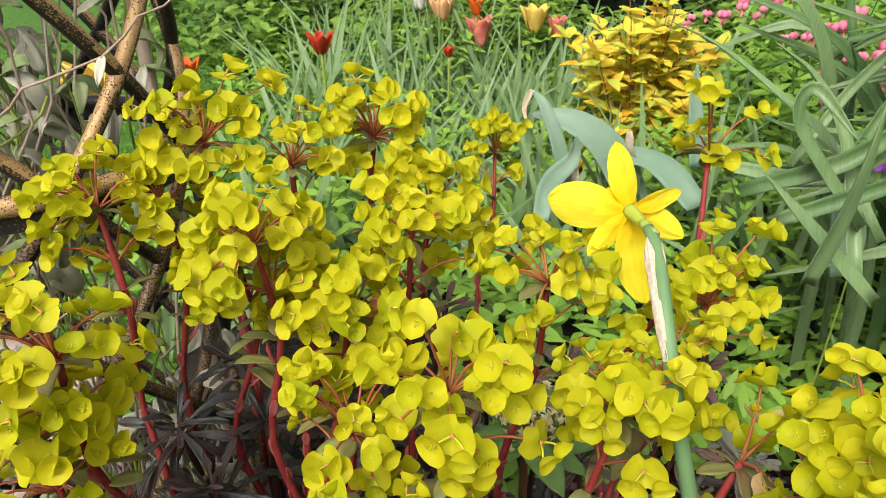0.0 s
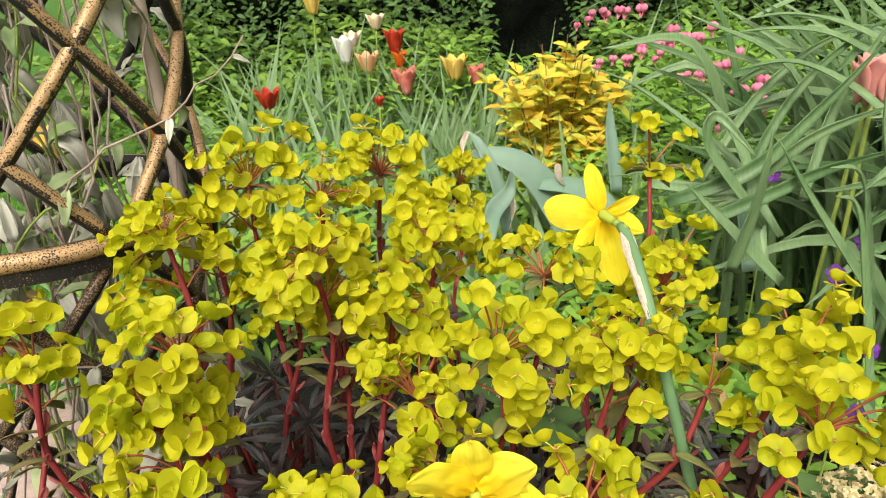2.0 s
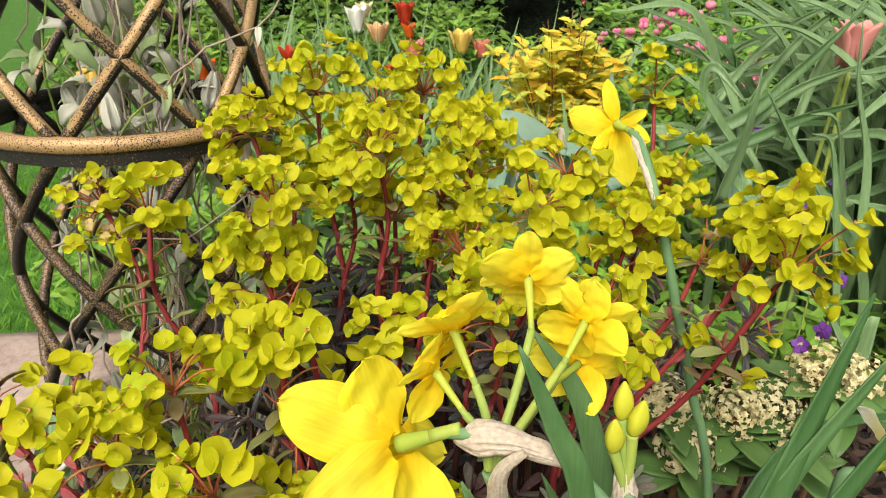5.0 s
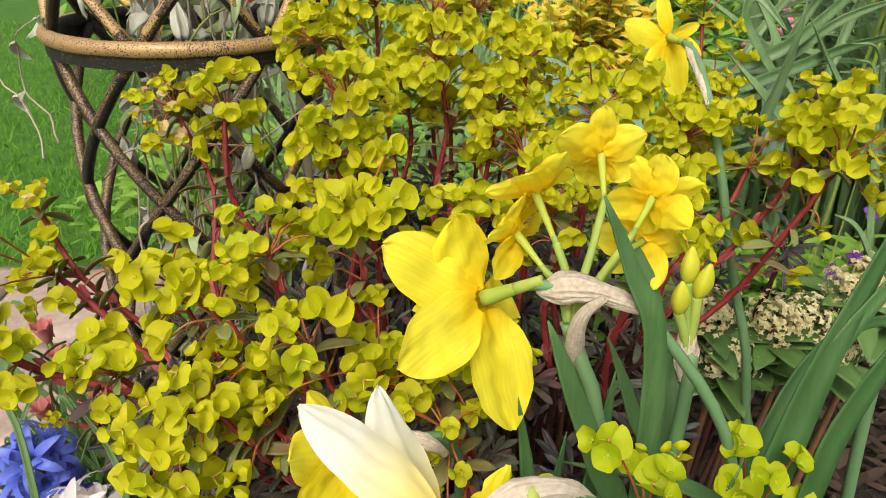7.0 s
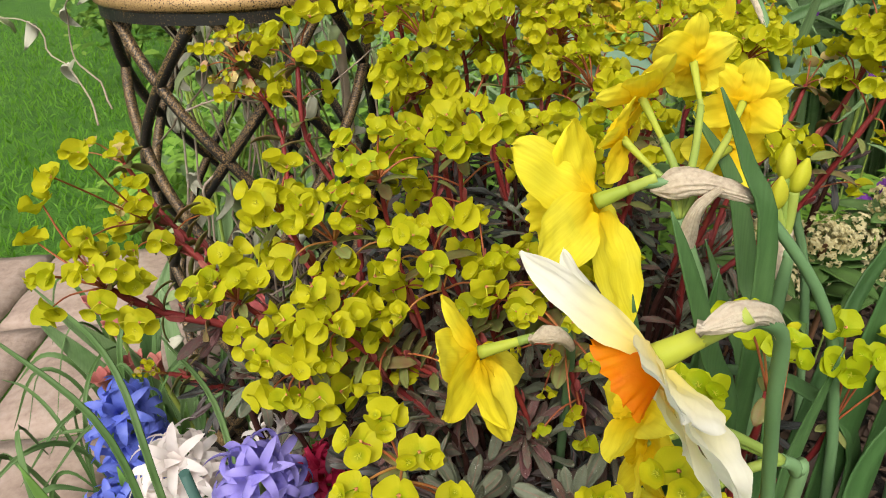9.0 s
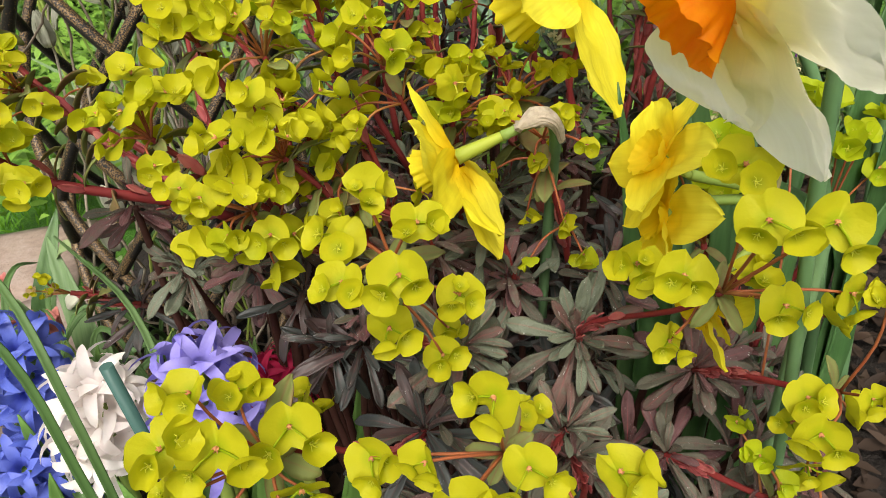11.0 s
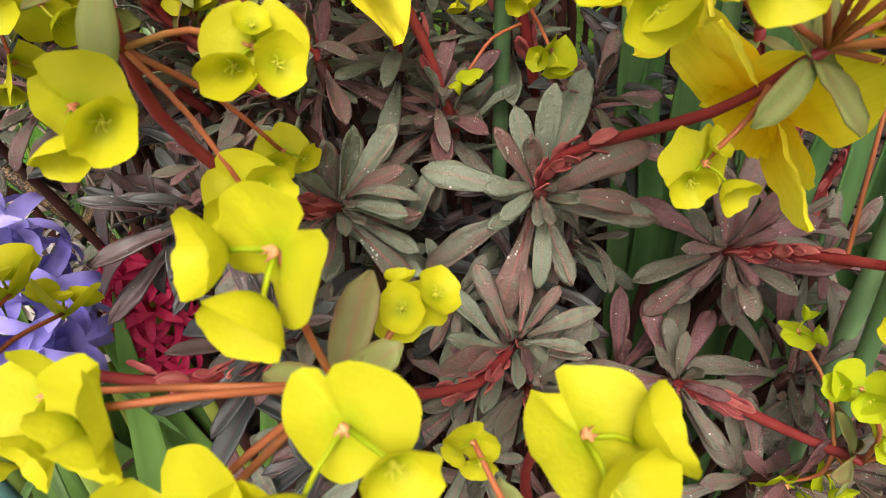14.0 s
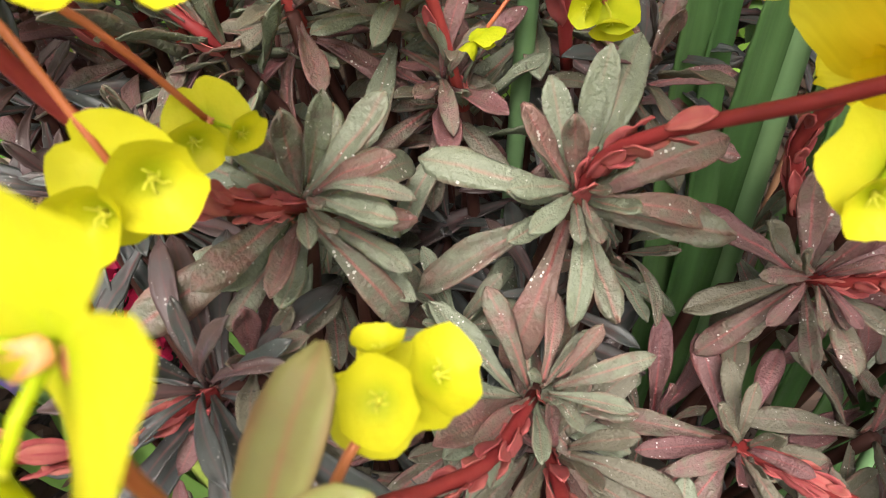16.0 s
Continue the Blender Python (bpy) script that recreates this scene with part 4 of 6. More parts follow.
bm = bmesh.new()
for (x0, x1, y0, y1) in ((-0.56, 1.75, -0.7, 3.05),):
    nx, ny = 46, 60
    grid = [[bm.verts.new((x0 + (x1 - x0) * i / nx + 0.05 * noise.noise((i * 0.4, j * 0.4, 0)) + (0.22 * math.sin(j * 0.09) if i == 0 else 0), y0 + (y1 - y0) * j / ny, 0.006 * noise.noise((i * 0.7, j * 0.7, 3)) - (0.02 if i in (0, nx) or j in (0, ny) else 0.0))) for j in range(ny + 1)] for i in range(nx + 1)]
    for i in range(nx):
        for j in range(ny):
            bm.faces.new((grid[i][j], grid[i + 1][j], grid[i + 1][j + 1], grid[i][j + 1]))
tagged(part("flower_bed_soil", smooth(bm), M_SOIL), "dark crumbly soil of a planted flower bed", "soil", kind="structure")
paving = new("pavement")
tagged(paving, "riven buff sandstone slabs laid as a garden path", "paving", kind="structure")
for ix in range(3):
    for iy in range(4):
        w, h = 0.30, 0.26
        cx, cy = -1.27 + ix * 0.315 - (0.1 if iy % 2 else 0), 0.06 + iy * 0.275
        bm = bmesh.new()
        n = 8
        top = [[bm.verts.new((cx + w * (i / n - 0.5) + (0.006 * noise.noise((j * 0.6, ix, iy)) if i in (0, n) else 0), cy + h * (j / n - 0.5) + (0.006 * noise.noise((i * 0.6, ix + 4, iy)) if j in (0, n) else 0),
                                (0.0 if i in (0, n) or j in (0, n) else 0.006) + 0.002 * noise.noise((i * 0.8 + ix * 9, j * 0.8, iy)))) for j in range(n + 1)] for i in range(n + 1)]
        for i in range(n):
            for j in range(n):
                bm.faces.new((top[i][j], top[i + 1][j], top[i + 1][j + 1], top[i][j + 1]))
        rim = bmesh.ops.extrude_face_region(bm, geom=bm.faces[:])
        for v in rim["geom"]:
            if isinstance(v, bmesh.types.BMVert):
                v.co.z = -0.03
        bmesh.ops.recalc_face_normals(bm, faces=bm.faces)
        part("slab", smooth(bm), M_STONE, paving)

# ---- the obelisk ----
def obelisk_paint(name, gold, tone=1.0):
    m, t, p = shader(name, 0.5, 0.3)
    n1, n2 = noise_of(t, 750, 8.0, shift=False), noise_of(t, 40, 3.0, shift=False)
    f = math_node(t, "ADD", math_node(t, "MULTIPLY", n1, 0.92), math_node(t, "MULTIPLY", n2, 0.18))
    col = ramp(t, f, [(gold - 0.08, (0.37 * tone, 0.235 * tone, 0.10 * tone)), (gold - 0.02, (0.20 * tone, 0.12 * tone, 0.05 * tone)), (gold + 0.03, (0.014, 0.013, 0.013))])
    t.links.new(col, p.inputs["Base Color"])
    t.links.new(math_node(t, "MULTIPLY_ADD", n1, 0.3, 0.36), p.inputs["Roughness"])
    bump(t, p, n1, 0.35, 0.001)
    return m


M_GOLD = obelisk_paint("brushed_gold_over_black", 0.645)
# bars below the ring: a darker, sparser gold
M_DULLGOLD = obelisk_paint("dull_dark_gold", 0.56, 0.55)
M_EDGE = obelisk_paint("sparse_gold_at_the_edge", 0.53, 0.7)
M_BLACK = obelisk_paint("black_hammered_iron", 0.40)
OB = Vector((-0.346, 0.499, 0))
OBR = 0.130
obelisk = thing("garden_obelisk", OB, "latticed round iron plant support, black hammered paint brushed with gold", "plant support")


def ob_point(angle, z, r=OBR):
    """A spot on the lattice's drum; above the shoulder it draws in."""
    if z > 0.86:
        r *= max(0.1, math.cos(min(1.45, (z - 0.86) * 2.0)))
    return Vector((r * math.cos(angle), r * math.sin(angle), z))


def bar(line, radius, name="bar", sides=12, paint=None):
    bm = bmesh.new()
    tube(bm, line, radius, radius, sides, 0, 0.08)
    bm.faces.ensure_lookup_table()
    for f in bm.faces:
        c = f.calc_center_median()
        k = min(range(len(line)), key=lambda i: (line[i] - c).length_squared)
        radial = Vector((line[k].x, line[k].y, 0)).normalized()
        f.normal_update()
        # gold outward and up, sparse gold between, black inward and below
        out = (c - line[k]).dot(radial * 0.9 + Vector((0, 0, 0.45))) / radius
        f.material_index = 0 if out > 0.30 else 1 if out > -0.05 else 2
    return part(name, bm, [paint or M_GOLD, M_EDGE, M_BLACK], obelisk)


RISE, STEP = 0.0715, math.tau / 14
RING_Z, RING_A = 0.5606, radians(-96.7)
for k in range(7):
    for turn in (1, -1):
        for lo, hi in ((-7.7, 0), (0, 6)):
            bar([ob_point(RING_A + k * 2 * STEP + turn * STEP * (lo + (hi - lo) * i / 28), RING_Z + RISE * (lo + (hi - lo) * i / 28)) for i in range(29)], 0.0055, paint=M_DULLGOLD if hi == 0 else M_GOLD)
for z, r in ((RING_Z, OBR + 0.005), (0.02, OBR + 0.003)):
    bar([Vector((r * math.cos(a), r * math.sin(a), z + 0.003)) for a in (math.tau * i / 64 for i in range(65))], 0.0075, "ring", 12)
    bm = bmesh.new()
    loops = [[bm.verts.new((rr * math.cos(a), rr * math.sin(a), zz)) for a in (math.tau * i / 64 for i in range(64))] for rr, zz in ((r + 0.003, z - 0.014), (r + 0.003, z - 0.001), (r - 0.002, z - 0.001), (r - 0.002, z - 0.014))]
    for a, b in zip(loops, loops[1:] + loops[:1]):
        for i in range(64):
            bm.faces.new((a[i], a[(i + 1) % 64], b[(i + 1) % 64], b[i]))
    bmesh.ops.recalc_face_normals(bm, faces=bm.faces)
    part("band", bm, M_BLACK, obelisk)

# ---- narcissi ----
def petal_shape(u):
    """Narrow at the base, widest before the middle, drawn out to a blunt point."""
    return (0.42 + 0.58 * math.sin(min(1.0, u / 0.42) * math.pi / 2)) * (1 - max(0.0, (u - 0.42) / 0.58) ** 2.2) ** 0.66 if u < 0.995 else 0.06


PETALS = {}


def petal_mesh(mat, length, seed, wide=0.76):
    key = (mat.name, round(length, 4), seed, wide)
    if key not in PETALS:
        PETALS[key] = leaf_mesh("petal", length, length * wide, petal_shape, mat, (-0.15, 0.12, 0.35)[seed % 3], (0.10, -0.12, 0.06)[seed % 3], 0.10, seed * 3 + 1, 20, 12, 0.0, (0.16, -0.10, 0.25)[seed % 3])
    return PETALS[key]


def corona_mesh(mat, radius, depth, frill, seed):
    bm = bmesh.new()
    rings = []
    n = 72
    for i in range(8):
        u = i / 7
        ring = []
        for k in range(n):
            a = math.tau * k / n
            r = radius * (0.32 + 0.68 * u ** 0.7) * (1 + frill * u ** 3 * (0.5 * math.sin(9 * a + seed) + 0.6 * math.sin(17 * a + seed * 2) + 0.4 * noise.noise((math.cos(a) * 9, math.sin(a) * 9, seed))))
            ring.append(bm.verts.new((r * math.cos(a), r * math.sin(a), depth * u + frill * 0.25 * radius * u ** 3 * math.sin(13 * a))))
        rings.append(ring)
    for a, b in zip(rings, rings[1:]):
        for k in range(n):
            bm.faces.new((a[k], a[(k + 1) % n], b[(k + 1) % n], b[k]))
    me = mesh_of("corona", bm)
    me.materials.append(mat)
    return me


def spathe_mesh(bm, line, r):
    """A withered papery sheath round a line."""
    rings = []
    for i, p in enumerate(line):
        u = i / (len(line) - 1)
        rr = 0.78 * r * max(0.06, (u / 0.28) ** 0.75 if u < 0.28 else 1 - 0.62 * (u - 0.28) / 0.72)
        d = (line[min(i + 1, len(line) - 1)] - line[max(i - 1, 0)]).normalized()
        s = (Vector((0.15, 0.75, -0.5)) - d * d.dot(Vector((0.15, 0.75, -0.5)))).normalized()
        t = d.cross(s)
        ring = []
        for k in range(64):
            a = math.tau * k / 64
            crumple = 0.22 * noise.noise((math.cos(a) * 2.5, math.sin(a) * 2.5, u * 5 + p.x * 40)) + 0.14 * noise.noise((math.cos(a) * 7, math.sin(a) * 7, u * 9)) + 0.12 * math.sin(15 * a + 5 * u) + 0.07 * math.sin(27 * a - 6 * u)
            ring.append(bm.verts.new(p + (s * math.cos(a) * (0.20 + 0.40 * u) + t * math.sin(a)) * rr * (1 + crumple) + d * rr * 0.25 * noise.noise((a * 2, u * 4, p.y * 30))))
        rings.append(ring)
    for a, b in zip(rings, rings[1:]):
        for k in range(64):
            f = bm.faces.new((a[k], a[(k + 1) % 64], b[(k + 1) % 64], b[k]))
            f.smooth = True


def bloom(owner, at, facing, size, petal_mat, cup_mat, cup_r, cup_d, neck, frill=0.12, spin=0.0, seed=0, base=None, wide=0.76, wilt=0.0, tips=(), faces={}, slim={}):
    """Six petals round a cup, with the green neck behind; all as parts of the owner."""
    rnd = random.Random(seed + 11)
    at = Vector(at)
    origin = base if base is not None else Vector(owner.location)
    fr = basis(at - origin, facing, Vector((0, 0, 1)), 1.0, spin)
    for k, tip in enumerate(tips):
        tip = Vector(tip)
        lean = Vector(facing).normalized() * (0.0012 if k % 2 else -0.0008)
        m = along(at - origin + tip.xyz * 0.10 + lean, tip, Vector(faces[k] if k in faces else facing) + Vector((rnd.uniform(-0.3, 0.3), rnd.uniform(-0.3, 0.3), rnd.uniform(-0.3, 0.3))))
        piece("petal", petal_mesh(petal_mat, round(tip.length * 0.95, 3), (k * 2 + k // 3) % 3, (wide if k not in slim else slim[k]) * (1.1 if k % 2 else 0.9) * min(1.0, 0.052 / tip.length)), None, owner, m=m)
    for k in range(0 if tips else 6):
        a = k * math.tau / 6 + rnd.uniform(-0.12, 0.12)
        m = fr @ Matrix.Rotation(a, 4, "Z") @ Matrix.Translation((0, size * 0.07, -0.001 if k % 2 else 0.0008)) @ Matrix.Rotation(rnd.uniform(-0.1, 0.4), 4, "X") @ Matrix.Rotation(rnd.uniform(-0.35, 0.35), 4, "Y")
        piece("petal", petal_mesh(petal_mat, size, (k * 2 + k // 3) % 3, wide if k % 2 else wide * 0.82), None, owner, m=m @ Matrix.Rotation(rnd.uniform(-1, 1) * wilt, 4, "X") @ Matrix.Rotation(rnd.uniform(-1, 1) * wilt * 1.6, 4, "Y") @ Matrix.Diagonal((rnd.uniform(0.85, 1.15) * (1 - 0.6 * wilt * rnd.random()), rnd.uniform(0.92, 1.06) * (1 - wilt * rnd.random()), 1 + 4 * wilt, 1)))
    piece("corona", corona_mesh(cup_mat, cup_r, cup_d, frill, seed), None, owner, m=fr)
    bm = bmesh.new()
    back = (Vector(neck) - at).normalized()
    line = [(at - origin).lerp(Vector(neck) - origin, i / 8) for i in range(9)]
    tube(bm, line, size * 0.092, size * 0.05, 14)
    part("neck", bm, M_NECK, owner)
    bm = bmesh.new()
    tip = Vector(neck) - origin
    tube(bm, [tip - back * size * 0.14, tip - back * size * 0.07, tip, tip + back * size * 0.10, tip + back * size * 0.16], size * 0.064, size * 0.056, 12)
    part("ovary", smooth(bm), M_STALK, owner)


def stalk(owner, points, r0, r1, name="stalk", mat=None, base=None):
    bm = bmesh.new()
    origin = base if base is not None else Vector(owner.location)
    tube(bm, [p - origin for p in curve(points, 20)], r0, r1, 9, 0, 0.04)
    return part(name, bm, mat or M_STALKDARK, owner)



def spathe(owner, points, r):
    bm = bmesh.new()
    spathe_mesh(bm, [p - Vector(owner.location) for p in curve(points, 22)], r)
    thicken(bm, 0.0004)
    return part("spathe", bm, M_SPATHE, owner, "withered papery sheath")


def foot_of(p):
    return (p[0], p[1], 0.0)


# the fading yellow one seen from behind
d_a = thing("daffodil", foot_of((0.222, 0.205, 0)), "fading golden daffodil nodding on a tall blue-green stalk", "daffodil", "daffodils")
bloom(d_a, (0.105, 0.365, 0.58), (-0.22, 0.92, -0.22), 0.047, M_DAFF, M_DAFF, 0.012, 0.018, (0.111, 0.344, 0.579), seed=1, wide=0.5,
      tips=((-0.010, 0.005, 0.036), (-0.048, -0.009, 0.009), (0.026, 0.006, 0.010), (0.013, -0.009, -0.051), (-0.021, -0.011, -0.023), (0.030, 0.002, -0.014)))
stalk(d_a, [(0.111, 0.344, 0.579), (0.112, 0.325, 0.574), (0.111, 0.294, 0.558), (0.117, 0.258, 0.51), (0.146, 0.236, 0.40), (0.174, 0.221, 0.30), (0.222, 0.205, 0)], 0.0034, 0.0042)
spathe(d_a, [(0.111, 0.342, 0.580), (0.110, 0.322, 0.574), (0.108, 0.296, 0.561), (0.110, 0.276, 0.543)], 0.0062)

# the bunch of small golden ones
d_b = thing("bunch_daffodil", foot_of((-0.013, 0.062, 0)), "multi-headed golden narcissus with five small blooms on one stalk", "daffodil", "daffodils")
B_JOIN = (-0.048, 0.065, 0.481)
for k, (at, facing, neck) in enumerate((((-0.019, 0.135, 0.551), (0.0, 0.95, 0.2), (-0.02, 0.115, 0.53)), ((-0.064, 0.100, 0.541), (-0.35, 0.75, 0.5), (-0.054, 0.084, 0.519)),
                                        ((-0.073, 0.098, 0.518), (-0.72, 0.6, 0.25), (-0.059, 0.080, 0.504)), ((0.013, 0.126, 0.527), (0.5, 0.85, 0.15), (-0.003, 0.107, 0.513)), ((0.015, 0.134, 0.494), (0.35, 0.9, -0.25), (-0.006, 0.112, 0.496)))):
    bloom(d_b, at, facing, 0.028, M_DAFF, M_DAFF, 0.010, 0.008, neck, 0.08, seed=20 + k, spin=k * 0.4, wide=0.82)
    stalk(d_b, [neck, Vector(neck).lerp(Vector(B_JOIN), 0.5) + Vector((0.002, 0, 0.004)), B_JOIN], 0.0022, 0.0026, "flower_stalk", M_STALK)
stalk(d_b, [B_JOIN, (-0.039, 0.062, 0.458), (-0.026, 0.062, 0.422), (-0.01, 0.062, 0.325), (-0.013, 0.062, 0)], 0.0042, 0.0055)
spathe(d_b, [(-0.04, 0.062, 0.45), (-0.045, 0.057, 0.473), (-0.044, 0.053, 0.493), (-0.035, 0.05, 0.505)], 0.006)

# the large golden trumpet
d_c = thing("daffodil", foot_of((0.094, 0.025, 0)), "large golden trumpet daffodil with a papery brown sheath", "daffodil", "daffodils")
bloom(d_c, (-0.092, 0.079, 0.488), (-0.62, 0.66, -0.42), 0.054, M_DAFF, M_DAFF, 0.020, 0.036, (-0.07, 0.071, 0.501), 0.18, seed=3, wide=0.84,
      tips=((-0.049, -0.019, 0.042), (-0.020, 0.008, 0.045), (-0.047, -0.049, -0.007), (0.014, -0.028, -0.064), (-0.030, 0.020, 0.010), (0.020, 0.026, -0.030)))
stalk(d_c, [(-0.07, 0.071, 0.501), (-0.045, 0.062, 0.504), (-0.02, 0.055, 0.499), (0.006, 0.047, 0.474), (0.034, 0.04, 0.435), (0.053, 0.037, 0.387), (0.077, 0.031, 0.262), (0.094, 0.025, 0)], 0.0031, 0.0036)
spathe(d_c, [(-0.066, 0.068, 0.498), (-0.052, 0.062, 0.504), (-0.036, 0.057, 0.504), (-0.014, 0.052, 0.497)], 0.0108)

# the one low among the spurge
d_d = thing("daffodil", foot_of((-0.088, 0.12, 0)), "golden daffodil nodding low between the spurge stems", "daffodil", "daffodils")
bloom(d_d, (-0.165, 0.042, 0.416), (-0.74, 0.46, -0.42), 0.043, M_DAFF, M_DAFF, 0.0105, 0.021, (-0.138, 0.037, 0.427), 0.14, seed=4, wide=0.62,
      tips=((-0.018, 0.004, 0.037), (-0.030, -0.028, 0.022), (-0.028, -0.045, -0.003), (0.012, -0.021, -0.046), (0.033, 0.022, -0.033), (0.006, -0.030, -0.030)))
stalk(d_d, [(-0.138, 0.037, 0.427), (-0.124, 0.036, 0.430), (-0.113, 0.043, 0.418), (-0.100, 0.075, 0.34), (-0.088, 0.12, 0)], 0.0023, 0.0036)
spathe(d_d, [(-0.14, 0.03, 0.43), (-0.13, 0.027, 0.436), (-0.121, 0.027, 0.432), (-0.114, 0.033, 0.42)], 0.006)

# the white one with the orange cup
d_e = thing("daffodil", foot_of((0.013, -0.037, 0)), "cream-white narcissus with a frilled orange cup", "daffodil", "daffodils")
bloom(d_e, (-0.124, -0.080, 0.503), (-0.80, 0.06, -0.60), 0.056, M_DAFFW, M_CUP, 0.0145, 0.016, (-0.105, -0.085, 0.518), 0.2, seed=5, wide=0.90,
      tips=((-0.042, 0.014, 0.037), (-0.024, 0.042, 0.014), (-0.014, -0.044, 0.012), (0.004, -0.050, -0.012), (0.022, -0.028, -0.044), (0.014, 0.012, -0.044)), faces={0: (-0.45, 0.5, -0.75), 1: (-0.5, 0.3, -0.8), 2: (-0.5, 0.45, -0.75)}, slim={0: 0.46, 1: 0.44})
stalk(d_e, [(-0.105, -0.085, 0.518), (-0.089, -0.081, 0.516), (-0.075, -0.075, 0.502), (-0.067, -0.070, 0.468), (-0.050, -0.060, 0.41), (-0.018, -0.048, 0.262), (0.013, -0.037, 0)], 0.0028, 0.0032)
spathe(d_e, [(-0.118, -0.091, 0.521), (-0.102, -0.087, 0.523), (-0.086, -0.081, 0.517), (-0.072, -0.073, 0.498)], 0.0062)

# small golden ones half hidden under the white one
d_f = thing("bunch_daffodil", foot_of((0, -0.025, 0)), "multi-headed golden narcissus half hidden behind spurge bracts", "daffodil", "daffodils")
F_JOIN = (-0.025, -0.035, 0.394)
for k, (at, facing, neck) in enumerate((((-0.1, -0.027, 0.43), (-0.8, 0.2, 0.5), (-0.083, -0.025, 0.42)), ((-0.092, -0.024, 0.402), (-0.95, 0.1, 0.1), (-0.073, -0.022, 0.405)), ((-0.077, -0.039, 0.363), (-0.85, -0.1, -0.4), (-0.06, -0.035, 0.377)))):
    bloom(d_f, at, facing, 0.031, M_DAFF, M_DAFF, 0.010, 0.008, neck, 0.08, seed=30 + k, wide=0.85)
    stalk(d_f, [neck, Vector(neck).lerp(Vector(F_JOIN), 0.5) + Vector((0, 0, 0.004)), F_JOIN], 0.0024, 0.0028, "flower_stalk", M_STALK)
stalk(d_f, [F_JOIN, (-0.015, -0.035, 0.385), (-0.01, -0.033, 0.35), (0, -0.025, 0)], 0.0034, 0.004)

# buds
d_g = thing("daffodil_buds", foot_of((0.044, 0.075, 0)), "three closed yellow narcissus buds above a papery sheath", "daffodil", "daffodils")
G_JOIN = (0.029, 0.077, 0.448)
for at, lean in (((0.025, 0.088, 0.502), (0.0, 0.15, 1)), ((0.032, 0.082, 0.495), (0.2, 0.05, 1)), ((0.020, 0.081, 0.485), (-0.1, -0.05, 1))):
    d = Vector(lean).normalized()
    bm = bmesh.new()
    rings = []
    for i in range(9):
        u = i / 8
        r0 = 0.0052 * max(0.10, math.sin(math.pi * min(1.0, 0.10 + 0.88 * u ** 0.9))) ** 0.8
        rings.append([bm.verts.new((r0 * (1 + 0.10 * math.cos(3 * a + u * 1.4)) * math.cos(a), r0 * (1 + 0.10 * math.cos(3 * a + u * 1.4)) * math.sin(a), 0.022 * (u - 0.5))) for a in (math.tau * q / 15 for q in range(15))])
    for a, b in zip(rings, rings[1:]):
        for q in range(15):
            bm.faces.new((a[q], a[(q + 1) % 15], b[(q + 1) % 15], b[q]))
    bm.faces.new(rings[-1])
    bm.faces.new(rings[0][::-1])
    bud = part("bud", smooth(bm), M_STAMEN, d_g)
    bud.matrix_basis = basis(Vector(at) - Vector(d_g.location), d, Vector((0, 1, 0)))
    stalk(d_g, [Vector(at) - d * 0.010, Vector(at).lerp(Vector(G_JOIN), 0.6), G_JOIN], 0.0032, 0.0026, "flower_stalk", M_STALK)
stalk(d_g, [G_JOIN, (0.034, 0.075, 0.404), (0.044, 0.075, 0)], 0.0036, 0.005)
spathe(d_g, [(0.03, 0.076, 0.427), (0.029, 0.076, 0.448), (0.028, 0.079, 0.462), (0.028, 0.083, 0.472)], 0.0085)

# a pale one at the edge
d_h = thing("daffodil", foot_of((0.275, 0.138, 0)), "pale cream narcissus facing sideways", "daffodil", "daffodils")
bloom(d_h, (0.232, 0.125, 0.412), (0.75, -0.3, 0.3), 0.038, M_DAFFW, M_DAFF, 0.012, 0.014, (0.215, 0.13, 0.402), seed=8)
stalk(d_h, [(0.215, 0.13, 0.402), (0.208, 0.133, 0.387), (0.225, 0.138, 0.287), (0.275, 0.138, 0)], 0.004, 0.005)


# ---- strap leaves of the narcissi ----
def ribbon(bm, points, width, fold=0.25, tip=1.6, turn=0.0, slot=0, steps=16, face=Vector((0, -0.8, 0.6)), origin=Vector((0, 0, 0))):
    """A long leaf along a line from its foot to its pointed tip."""
    line = curve(points, steps)
    rows = []
    for i, p in enumerate(line):
        u = i / steps
        d = (line[min(i + 1, steps)] - line[max(i - 1, 0)]).normalized()
        s = d.cross(face)
        if s.length < 1e-3:
            s = d.orthogonal()
        s.normalize()
        s = Matrix.Rotation(turn * u, 3, d) @ s
        n = s.cross(d)
        w = width * 0.5 * (0.75 + 0.25 * min(1, u * 4)) * max(0.04, (1 - u ** 3.2) ** (tip * 0.5))
        rows.append([bm.verts.new(p - origin + s * w * q + n * fold * w * q * q) for q in (-1, -0.5, 0, 0.5, 1)])
    for a, b in zip(rows, rows[1:]):
        for j in range(4):
            f = bm.faces.new((a[j], a[j + 1], b[j + 1], b[j]))
            f.smooth, f.material_index = True, slot


def strap(owner, points, width, mat=None, fold=0.25, turn=0.0, name="leaf", thick=0.0009, face=Vector((0, -0.8, 0.6))):
    bm = bmesh.new()
    ribbon(bm, points, width, fold, 1.6, turn, origin=Vector(owner.location), face=face)
    thicken(bm, thick)
    return part(name, bm, mat or M_STRAP, owner)


